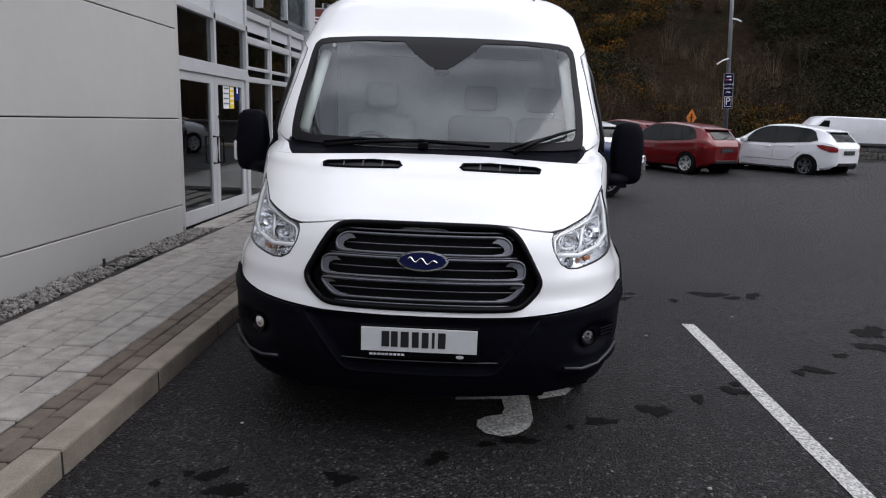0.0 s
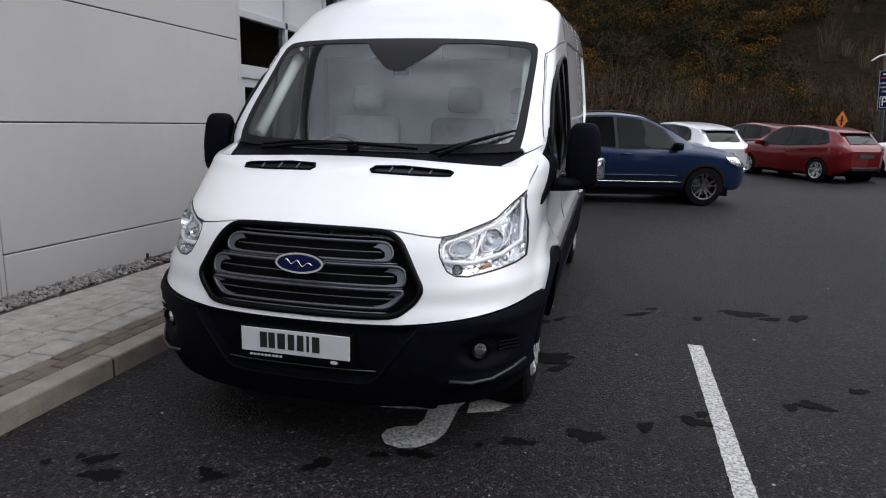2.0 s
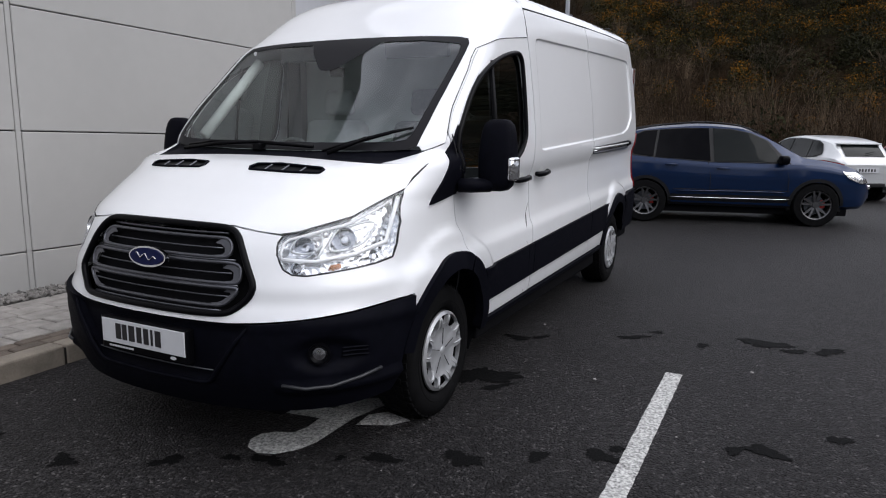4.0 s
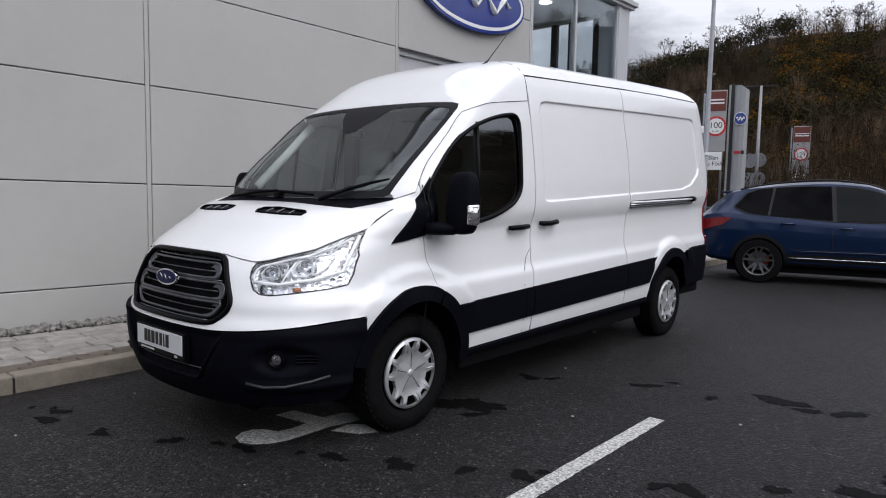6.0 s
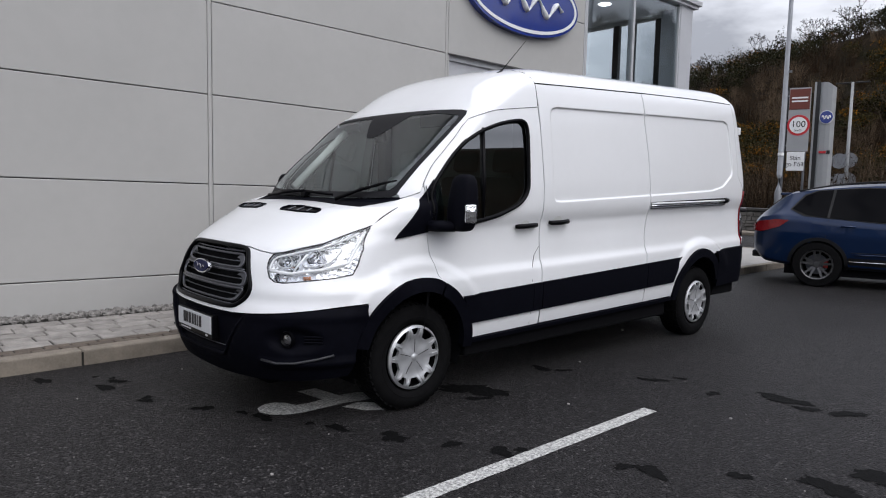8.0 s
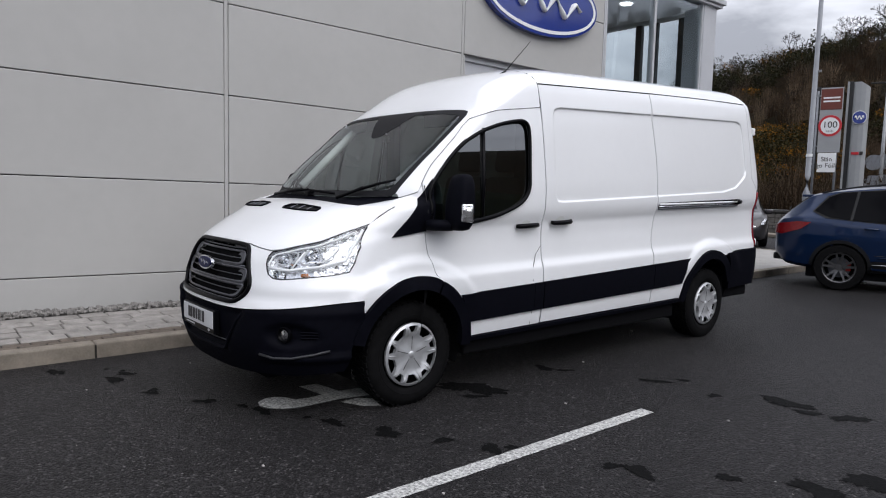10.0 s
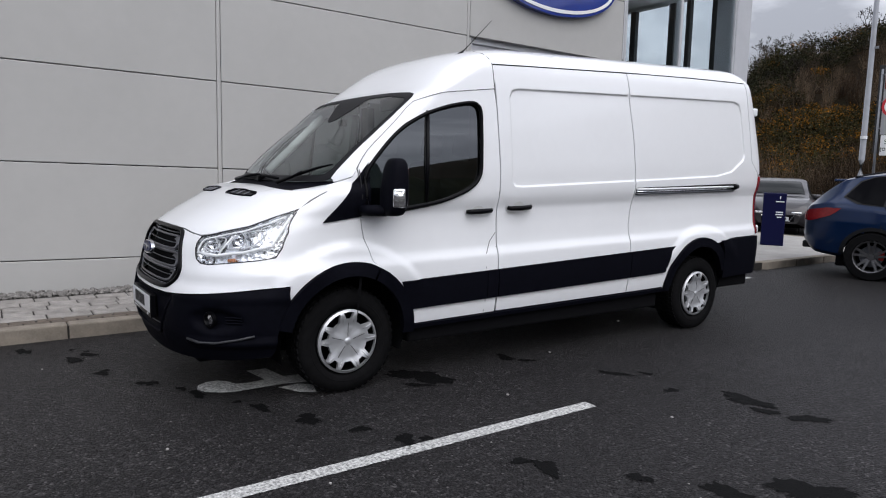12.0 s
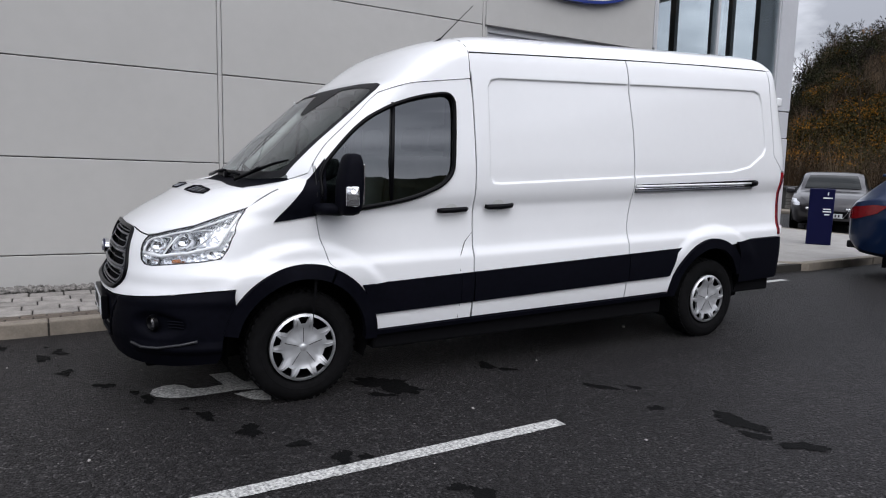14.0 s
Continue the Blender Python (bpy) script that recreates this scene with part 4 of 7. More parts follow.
            o = part("reflector", bowl, m, lamp, smooth=True, angle=40)
            o.matrix_local = Matrix.Translation(c) @ n.to_track_quat('Z', 'Y').to_matrix().to_4x4()
        rib = [sh(s * q_of_x(x, b), b, -.016) for x, b in ((.62, .968), (.68, .962), (.74, .955), (.80, .968), (.85, .975))]
        rib += [sh(s * q, b, -.014) for q, b in (q_of_y(.52, 1.0), q_of_y(.60, 1.12), q_of_y(.655, 1.19))]
        part("lamp_rib", tube(rib, .011, 6), DRL, lamp, smooth=True, label="white light-guide strip")
        brow = [sh(s * q_of_x(x, b), b, -.014) for x, b in ((.622, .962), (.610, .995), (.612, 1.035), (.628, 1.052), (.68, 1.068), (.74, 1.088), (.80, 1.108))]
        brow += [sh(s * q, b, -.014) for q, b in (q_of_y(.52, 1.140), q_of_y(.62, 1.180))]
        part("lamp_rib", tube(brow, .0065, 6), DRL, lamp, smooth=True)
        part("lamp_rib", tube([sh(s * q_of_x(x, b), b, -.02) for x, b in ((.765, 1.075), (.752, 1.0), (.745, .965))], .006, 6), DRL, lamp, smooth=True)
        for ch in (((.635, .995), (.74, .990), (.748, 1.062), (.70, 1.075), (.645, 1.055)), ((.768, .992), (.835, 1.0), (.872, 1.02), (.885, 1.085), (.868, 1.118), (.79, 1.10), (.772, 1.075))):
            loop = rounded([(s * q_of_x(x, b), b) for x, b in ch], 2)
            part("chamber_rim", tube([sh(q, b, -.026) for q, b in loop], .0055, 6, closed=True), SILVER, lamp, smooth=True)
        part("indicator_bulb", tube([sh(s * q_of_x(x, b), b, -.040) for x, b in ((.795, .930), (.825, .934))], .011, 8), AMBER, lamp, smooth=True, label="amber indicator piece")
        # fog lamp with its surround and the fin below
        c = bumper_place(s * q_of_x(.80, .567), .567, .0)
        fog = part("fog_lamp", lathe([(.0, .006), (.020, .004), (.034, .012), (.038, .020), (.046, .020), (.050, .0)], 24, 'z'), GLOSS_BLACK, bumper, smooth=True, angle=35, label="small round fog lamp")
        n = Vector((s * .45, -1, 0)).normalized()
        fog.matrix_local = Matrix.Translation(c + n * .004) @ n.to_track_quat('Z', 'Y').to_matrix().to_4x4()
        part("fog_glass", lathe([(.0, .014), (.012, .012), (.026, .008), (.032, .008)], 20, 'z'), CHROME, fog, smooth=True)
        for k in range(3):
            b = .548 + .018 * k
            part("fog_slat", tube([bumper_place(s * q, bb, .012) for q, bb in (sxz(.868, b), sxz(.90, b + .002), sxz(.925, b + .003))], .005, 5), BLACK_PLASTIC, bumper)
        fin = [bumper_place(s * q, b, .012) for q, b in (sxz(.66, .448), sxz(.74, .438), sxz(.82, .440), sxz(.90, .455), sxz(.945, .475))]
        part("bumper_fin", tube(fin, .008, 6), SATIN_DARK, bumper, smooth=True)
    # plate with its holder
    holder = part("plate_holder", boxed(-.272, .272, -.058, -.02, .486, .640, .006), GLOSS_BLACK, bumper)
    plate = part("show_plate", boxed(-.26, .26, -.064, -.0585, .519, .630, .002), PLATE, holder, "white show plate with dark characters")
    bars = [(-.150, .034), (-.110, .030), (-.064, .036), (-.016, .030), (.028, .030), (.064, .012), (.102, .034)]
    for x, w in bars:
        part("plate_mark", boxed(x - w / 2, x + w / 2, -.0665, -.0642, .542, .614), PLATE_INK, plate)
    for k in range(9):
        part("holder_mark", boxed(-.222 + k * .018, -.209 + k * .018, -.0605, -.0582, .499, .508), PLATE, holder)
    part("holder_badge", prism([(.185 + .018 * math.cos(t * .4), .503 + .008 * math.sin(t * .4)) for t in range(16)], .002, 'y', -.0602), PLATE, holder)
    strip = [sh(q_of_x(x, .478), .478, -.006) for x in rng(-.36, .36, .05)]
    part("bumper_strip", tube(strip, .003, 5), SATIN, bumper, smooth=True, label="thin bright strip")
    # raised edge round the sunk middle of the bumper
    edge = [(-.535, .685), (-.49, .625), (-.40, .50), (-.36, .445), (-.335, .427), (-.29, .420), (0, .418), (.29, .420), (.335, .427), (.36, .445), (.40, .50), (.49, .625), (.535, .685)]
    part("bumper_ridge", tube([sh(q_of_x(x, b), b, .010) for x, b in edge], [.004, .008] + [.011] * 9 + [.008, .004], 8), BLACK_PLASTIC, bumper, smooth=True)


GRILLE_TRIM = mat("grille_satin_grey", (0.115, 0.118, 0.135), 0.30, metal=0.7, vary=0.08, scale=20)
DRL = mat("lamp_white_guide", (0.86, 0.87, 0.88), 0.25, coat=0.5)
SATIN_DARK = mat("dark_satin_edge", (0.022, 0.023, 0.027), 0.45, vary=0.1, scale=20)
PLATE = mat("plate_white", (0.60, 0.61, 0.63), 0.35, vary=0.03, scale=20)
PLATE_INK = mat("plate_ink", (0.012, 0.012, 0.014), 0.5)


def facet_chrome():
    m = bpy.data.materials.new("faceted_reflector")
    m.use_nodes = True
    n, l = m.node_tree.nodes, m.node_tree.links
    b = n["Principled BSDF"]
    b.inputs['Base Color'].default_value = (0.80, 0.81, 0.83, 1)
    b.inputs['Metallic'].default_value, b.inputs['Roughness'].default_value = 1.0, 0.2
    geo = n.new("ShaderNodeNewGeometry")
    v = n.new("ShaderNodeTexVoronoi"); v.inputs['Scale'].default_value = 38
    l.new(geo.outputs['Position'], v.inputs['Vector'])
    bp = n.new("ShaderNodeBump"); bp.inputs['Strength'].default_value, bp.inputs['Distance'].default_value = 0.22, 0.02
    l.new(v.outputs['Distance'], bp.inputs['Height']); l.new(bp.outputs['Normal'], b.inputs['Normal'])
    return m


LAMP_CHROME = facet_chrome()
build_front()


def build_wheel(y, s, name="wheel"):
    """Tyre with tread blocks and a ten-window silver cover."""
    wheel = new(name)
    wheel.parent = van
    wheel.location = (0, y, .348)
    R, x1 = .352, .955
    prof = [(.20, .76), (.24, .725), (.30, .715), (.335, .725), (R - .004, .745), (R, .79), (R, .88), (R - .004, .915), (.338, .938), (.30, .952), (.26, .953), (.235, .945), (.215, .92), (.20, .90)]
    tyre = part("tyre", lathe([(r, s * x) for r, x in prof], 56), RUBBER, wheel, "black treaded tyre", smooth=True, angle=50)
    part("sidewall_ring", lathe([(.262, s * .9525), (.266, s * .956), (.272, s * .9525)], 56), RUBBER, tyre, smooth=True)
    bm = bmesh.new()
    for k in range(46):
        a = 2 * math.pi * k / 46
        for x, w, sk in ((.752, .030, .4), (.795, .034, -.4), (.838, .034, .4), (.880, .034, -.4), (.916, .026, .4)):
            m = Matrix.Rotation(a + .05 * sk, 4, 'X') @ Matrix.Translation((s * x, 0, R - (.004 if .76 < x < .9 else .008))) @ Matrix.Rotation(.35 * sk, 4, 'Z')
            box(bm, -w / 2, w / 2, -.014, .014, -.006, .008, 0, m)
    tagged(part("tread", bm, RUBBER, tyre), kind="stuff")
    # near-black dish as the shade behind the cover's windows
    part("rim_well", lathe([(.0, s * .80), (.21, s * .80), (.222, s * .945)], 40), LINER_SHADE, wheel, smooth=True, angle=40)
    # cover
    circ = [(.213 * math.cos(2 * math.pi * i / 60), .213 * math.sin(2 * math.pi * i / 60)) for i in range(60)]
    holes = []
    for k in range(10):
        a = 2 * math.pi * k / 10 + math.pi / 2
        wide = .31 if k % 2 else .195
        r0, r1 = (.138, .198) if k % 2 else (.150, .197)
        h = []
        for t in (-1, -.5, 0, .5, 1):
            h.append((r1 * math.cos(a + t * wide), r1 * math.sin(a + t * wide)))
        for t in (.6, 0, -.6):
            h.append((r0 * math.cos(a + t * wide * .9), r0 * math.sin(a + t * wide * .9)))
        holes.append(h)

    def place(u, v, o=0.0):
        r = math.hypot(u, v)
        th = math.atan2(v, u) - math.pi / 2
        pet = abs(((th / (2 * math.pi) * 5) % 1) - .5) * 2
        x = .948 + .014 * smoothstep(.215, .19, r) - .022 * smoothstep(.185, .10, r) + .010 * smoothstep(.10, .0, r)
        x += .006 * smoothstep(.35, .75, pet) * smoothstep(.03, .08, r) * smoothstep(.20, .15, r)
        return Vector((s * (x + o), u * (1 if s > 0 else -1), v))
    cover = panel("wheel_cover", circ, [densify(h, .012) for h in holes], rng(-.215, .215, .0125), rng(-.215, .215, .0125), place, SILVER, wheel, thick=.022, label="silver ten-window wheel cover")
    part("cover_cap", lathe([(.0, s * .954), (.020, s * .953), (.026, s * .946), (.030, s * .934)], 24), SILVER, cover, smooth=True, angle=50)
    for k in range(5):
        a = 2 * math.pi * k / 5 + math.pi / 2
        part("cover_groove", tube([place(r * math.cos(a), r * math.sin(a), .0015) for r in (.035, .07, .125)], .0018, 5), SEAM, cover)
        for sd in (-1, 1):
            rim_ = [place(r * math.cos(a + sd * w_), r * math.sin(a + sd * w_), .002) for r, w_ in ((.130, .29), (.15, .265), (.175, .25), (.197, .24))]
            part("cover_rib", tube(rim_, [.002, .003, .004, .0045], 6), SILVER, cover, smooth=True)
    return wheel


for wy in (1.02, 4.77):
    for ws_ in (-1, 1):
        build_wheel(wy, ws_)
for s in (-1, 1):
    part("damper", tube([(s * .74, 1.06, .45), (s * .70, 1.02, .80)], .025, 10), LINER_SHADE, van, smooth=True)


def build_mirrors():
    for s in (-1, 1):
        def pt(x, y, z):
            return Vector((s * x, y, z))
        bm = bmesh.new()
        box(bm, .0, 1, .0, 1, .0, 1)
        bmesh.ops.subdivide_edges(bm, edges=bm.edges[:], cuts=5, use_grid_fill=True)
        for v in bm.verts:
            u, d, h = v.co.x * 2 - 1, v.co.y * 2 - 1, v.co.z * 2 - 1
            n = 4.5
            k = (abs(u) ** n + abs(d) ** n + abs(h) ** n) ** (1 / n)
            m = max(abs(u), abs(d), abs(h))
            u, d, h = (c * m / k for c in (u, d, h))
            wx = .096 * (1 - .13 * max(0, h) + .04 * min(0, h))
            dy = .075 * (1 - .25 * max(0, h)) * (1 - .12 * abs(u))
            v.co = Vector((s * (1.143 + u * wx), 1.245 + d * dy + .012 * h, 1.368 + h * .184))
        bmesh.ops.recalc_face_normals(bm, faces=bm.faces)
        m = part("door_mirror", bm, BLACK_PLASTIC, van, "large black door mirror with a clear indicator", smooth=True)
        part("mirror_glass", boxed(min(s * 1.085, s * 1.190), max(s * 1.085, s * 1.190), 1.312, 1.3215, 1.25, 1.49, .003), CHROME, m)
        arm = merged(tube([pt(.985, 1.10, 1.215), pt(1.04, 1.13, 1.215), pt(1.12, 1.20, 1.215)], [.046, .048, .045], 10, flat=.8))
        part("mirror_arm", arm, BLACK_PLASTIC, m, smooth=True)
        lens = bmesh.new()
        box(lens, -.028, .028, -.040, .040, -.060, .060, .014, Matrix.Translation((s * 1.226, 1.228, 1.302)) @ Matrix.Rotation(radians(-s * 24), 4, 'Z'), 3)
        part("mirror_indicator", lens, LAMP_CHROME, m, "clear indicator lens", smooth=True, angle=40)


build_mirrors()


def build_wipers_and_cabin():
    def on(x, b, o):
        return shell_point(q_of_x(x, b), b, o)
    w1 = part("wiper", tube([on(-.62, 1.392, .010), on(-.42, 1.404, .022), on(-.2, 1.402, .026), on(.0, 1.398, .028), (on(.30, 1.388, .022))], [.006, .010, .011, .012, .010], 6), GLOSS_BLACK, van, "black windscreen wiper", smooth=True)
    part("wiper_arm", tube([on(-.60, 1.37, .012), on(-.35, 1.382, .032), on(-.06, 1.392, .042)], [.013, .011, .010], 6), GLOSS_BLACK, w1, smooth=True)
    part("wiper_joint", boxed(-.09, -.035, .775, .83, 1.372, 1.412, .008), GLOSS_BLACK, w1)
    w2 = part("wiper", tube([on(.37, 1.376, .012), on(.47, 1.400, .024), on(.58, 1.430, .027), on(.70, 1.465, .026), on(.785, 1.492, .018)], [.007, .010, .012, .010, .006], 6), GLOSS_BLACK, van, "black windscreen wiper", smooth=True)
    part("wiper_arm", tube([on(.43, 1.366, .014), on(.52, 1.395, .036), on(.59, 1.43, .040)], [.013, .011, .010], 6), GLOSS_BLACK, w2, smooth=True)
    # sticker on the glass
    p = on(-.69, 1.945, .003)
    part("screen_sticker", prism([(p.x + .013 * math.cos(k * .5), p.z + .013 * math.sin(k * .5)) for k in range(12)], .003, 'y', p.y - .012), PLATE, van)
    # aerial
    aerial = part("aerial", tube([(.60, 2.06, 2.315), (.60, 2.12, 2.355), (.60, 2.155, 2.385)], [.022, .014, .008], 8), GLOSS_BLACK, van, "thin black roof aerial", smooth=True)
    part("aerial_whip", tube([(.60, 2.15, 2.38), (.60, 2.42, 2.645)], [.004, .002], 6), GLOSS_BLACK, aerial)
    # cab
    dash = merged(boxed(-.86, .86, .98, 1.42, 1.02, 1.26, .05), boxed(-.84, .84, .84, 1.30, 1.22, 1.335, .05), boxed(-.68, -.24, 1.10, 1.42, 1.28, 1.375, .04), boxed(-.89, .89, 1.03, 1.35, 1.20, 1.35, .03))
    part("dashboard", dash, CABIN, van, "grey dashboard")
    part("dash_paper", boxed(.0, .34, 1.02, 1.20, 1.338, 1.345, .002), PLATE, van)
    ring = [(-.46 + .19 * math.cos(k * math.pi / 16), 1.50 + .19 * math.sin(k * math.pi / 16) * .45, 1.25 + .19 * math.sin(k * math.pi / 16) * .89) for k in range(32)]
    sw = part("steering_wheel", tube(ring, .016, 8, closed=True), CABIN, van, "dark steering wheel", smooth=True)
    part("steering_boss", merged(tube([(-.46, 1.50, 1.25), (-.46, 1.42, 1.21)], .06, 12), tube([(-.63, 1.50, 1.25), (-.29, 1.50, 1.25)], .014, 6)), CABIN, sw, smooth=True)
    for x, w, m in ((-.46, .25, SEAT_PALE), (.26, .23, FABRIC), (.70, .18, FABRIC)):
        seat = part("seat_cushion", boxed(x - w, x + w, 1.52, 2.0, .78, .95, .06), m, van, "cab seat cushion", smooth=True, angle=40)
        bk = boxed(x - w, x + w, -.07, .07, 0, .66, .06, 3)
        ob = part("seat_back", bk, m, seat, smooth=True, angle=40)
        lean = Matrix.Translation((0, 1.98, .90)) @ Matrix.Rotation(radians(-10), 4, 'X')
        ob.matrix_local = lean
        hd = boxed(x - .12, x + .12, -.045, .045, .70, .88, .04, 3)
        ob2 = part("headrest", hd, m, seat, smooth=True, angle=40)
        ob2.matrix_local = lean
    part("bulkhead", boxed(-.90, .90, 2.17, 2.19, .55, 2.16), BULKHEAD, van, "grey steel bulkhead")
    part("headlining", boxed(-.70, .70, 1.86, 2.17, 2.075, 2.09), CABIN_LIGHT, van)
    for x in (-.40, .42):
        part("sun_visor", boxed(x - .22, x + .22, 1.66, 1.69, 1.92, 2.02, .012), CABIN, van)
    part("rear_view_mount", boxed(-.05, .05, 1.42, 1.46, 1.80, 1.86, .015), GLOSS_BLACK, van)
    part("cab_floor", boxed(-.90, .90, 1.56, 2.17, .50, .56), CABIN, van)
    for s in (-1, 1):
        part("door_lining", boxed(min(s * .86, s * .90), max(s * .86, s * .90), 1.56, 2.15, .56, 1.22, .015), CABIN, van)
        part("door_pillar", boxed(min(s * .79, s * .915), max(s * .79, s * .915), 2.085, 2.165, .56, 2.04, .01), CABIN, van)
        pil = [(s * .80, 1.13, 1.44), (s * .785, 1.40, 1.70), (s * .765, 1.62, 1.92)]
        part("pillar_lining", tube(pil, .035, 8), CABIN_LIGHT, van, smooth=True)


BULKHEAD = mat("bulkhead_grey_steel", (0.66, 0.70, 0.68), 0.7, vary=0.08, scale=5)
SEAT_PALE = mat("pale_seat_cover", (0.62, 0.63, 0.63), 0.6, vary=0.1, scale=10)
build_wipers_and_cabin()

# ---- the showroom building ----
ROWS_Z = [0.10, 0.445, 1.455, 2.455, 3.475, 4.48, 5.50, 6.50]
COLS_Y = [-12.8, -9.25, -5.69, -2.125, 1.44, 5.005]
# dark grey that puts the unlit room's dimness into its surfaces
DARK_ROOM = mat("shade_grey_interior", (0.10, 0.10, 0.10), 0.8, vary=0.1, scale=2)
PALE_ROOM = mat("pale_ceiling", (0.70, 0.71, 0.71), 0.8, vary=0.03, scale=1)
SPANDREL = mat("pale_spandrel", (0.46, 0.47, 0.50), 0.5, vary=0.04, scale=1.5)
SIGN_BLUE = mat("sign_blue", (0.008, 0.028, 0.22), 0.22, vary=0.06, scale=2, coat=0.8)
SIGN_WHITE = mat("sign_white", (0.78, 0.79, 0.80), 0.35, vary=0.02, scale=5)


def fall(y):
    """The building's level lines drop against the yard, which rises along it."""
    return max(-.11, .016 - .016 * (y + .6))


def level(bm):
    for v in bm.verts:
        v.co.z += fall(v.co.y)
    return bm


def build_wall():
    core = merged(boxed(WALL_X - .25, WALL_X - .045, -12.8, 5.06, 0.0, 7.0), boxed(WALL_X - .25, WALL_X - .045, 5.06, 8.30, 3.46, 7.0))
    wall = part("wall_front", core, SEAM_GREY)
    tagged(wall, "pale grey flat metal cladding wall in wide panels", "wall", kind="structure")
    return wall


SEAM_GREY = mat("panel_joint", (0.05, 0.05, 0.05), 0.8)
WALL_FRONT = build_wall()


def build_glazing():
    gx = WALL_X - .13                       # plane of the glass
    # frame members: (y0, y1, z0, z1)
    def member(name, y0, y1, z0, z1, parent, d=.06, mtl=FRAME_METAL):
        return part(name, level(boxed(gx - d, gx + .05, y0, y1, z0, z1, .004, 1)), mtl, parent)
    win = new("window_1")
    tagged(win, "tall glazed shopfront in a pale metal frame", "window", kind="structure")
    # rows over the door
    for y in (5.06, 6.40, 7.72):
        member("mullion", y, y + .07, 2.19, 3.40, win)
    for z0, z1 in ((2.12, 2.19), (2.76, 2.85), (3.40, 3.53)):
        member("transom", 5.06, 7.79, z0, z1, win)
    for y0, y1 in ((5.13, 6.40), (6.47, 7.72)):
        p = part("pane", level(boxed(gx - .012, gx, y0, y1, 2.19, 2.76)), GLAZING, win); p.visible_shadow = False
        part("spandrel", level(boxed(gx - .02, gx + .012, y0, y1, 2.85, 3.40)), SPANDREL, win)
    # lower and upper glazing past the door, to the corner
    ys = [7.79, 9.05, 10.35, 11.45]
    for y in ys[1:]:
        member("mullion", y - .035, y + .035, .15, 3.10, win)
    for z0, z1 in ((.12, .20), (2.02, 2.10), (2.60, 2.68), (2.98, 3.08)):
        member("transom", 7.79, 11.5, z0, z1, win)
    for y0, y1 in zip(ys, ys[1:]):
        for z0, z1, m in ((.20, 2.02, GLAZING), (2.10, 2.60, GLAZING), (2.68, 2.98, SPANDREL)):
            p = part("pane" if m is GLAZING else "spandrel", boxed(gx - .012, gx, y0 + .035, y1 - .035, z0, z1), m, win)
            p.visible_shadow = m is not GLAZING
        # opening light with its own frame
        for a, b, c, d in ((y0 + .035, y1 - .035, 2.10, 2.15), (y0 + .035, y1 - .035, 2.55, 2.60), (y0 + .035, y0 + .085, 2.15, 2.55), (y1 - .085, y1 - .035, 2.15, 2.55)):
            part("light_frame", boxed(gx, gx + .03, a, b, c, d, .003, 1), FRAME_METAL, win)
    up = new("window_2")
    tagged(up, "upper-storey corner glazing with pale metal posts", "window", kind="structure")
    ux = WALL_X - .02
    for y, w in ((8.33, .05), (9.82, .06), (11.49, .05)):
        part("mullion", boxed(ux - .09, ux + .03, y - w / 2, y + w / 2, 3.08, 5.30, .004, 1), FRAME_METAL, up)
    for y0, y1 in ((8.36, 9.79), (9.85, 11.47)):
        p = part("pane", boxed(ux - .012, ux, y0, y1, 3.10, 5.30), UPPER_GLAZING, up); p.visible_shadow = False
    # end wall glazing, looking through the corner
    for x0, x1 in ((-4.95, -4.80), (-4.50, -4.40), (-6.0, -5.85), (-7.6, -7.4)):
        part("end_post", boxed(x0, x1, 11.72, 11.82, 3.1, 5.18), DARK_FRAME, up)
    part("end_post", boxed(-3.88, -3.50, 11.72, 11.82, 3.1, 5.18), DARK_FRAME, up)
    # corner post, lower post and the eave
    post = part("wall_corner_post", merged(boxed(-3.62, WALL_X + .03, 11.50, 11.98, 2.60, 5.33, .01, 1), boxed(-3.62, WALL_X + .022, 11.50, 11.97, 2.10, 2.585, .01, 1), boxed(-3.62, WALL_X + .03, 11.50, 11.98, .10, 2.085, .01, 1)), SPANDREL)
    tagged(post, "pale grey metal corner post of the showroom", "post", kind="structure")
    eave = part("roof_eave", merged(boxed(-8.2, WALL_X + .14, 8.3, 12.16, 5.36, 5.46, .01, 1), boxed(-8.2, WALL_X + .09, 8.3, 12.10, 5.30, 5.36), boxed(-8.2, WALL_X + .06, 8.3, 12.06, 5.46, 5.9)), FRAME_METAL)
    tagged(eave, "flat metal roof edge with a drip lip", "roof", kind="structure")
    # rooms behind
    ob = part("floor_showroom", boxed(-9, gx - .1, 5.0, 11.9, .0, .025), DARK_ROOM); tagged(ob, "showroom floor, its dimness put into a dark grey", "floor", kind="structure")
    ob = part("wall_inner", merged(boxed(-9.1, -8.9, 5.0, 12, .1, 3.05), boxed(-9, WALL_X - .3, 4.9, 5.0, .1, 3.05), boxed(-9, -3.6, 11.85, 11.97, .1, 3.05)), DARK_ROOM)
    tagged(ob, "inner walls of the showroom, their dimness put into a dark grey", "wall", kind="structure")
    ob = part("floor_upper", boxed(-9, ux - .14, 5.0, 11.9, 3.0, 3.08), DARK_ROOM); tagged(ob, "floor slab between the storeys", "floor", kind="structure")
    ob = part("wall_upper", merged(boxed(-9.1, -8.9, 8.2, 12, 3.1, 5.3), boxed(-9, WALL_X - .3, 8.2, 8.31, 3.1, 5.3), boxed(-9, -7.6, 11.72, 11.84, 3.1, 5.3), boxed(-7.6, -3.6, 11.70, 11.84, 5.17, 5.30)), PALE_ROOM)
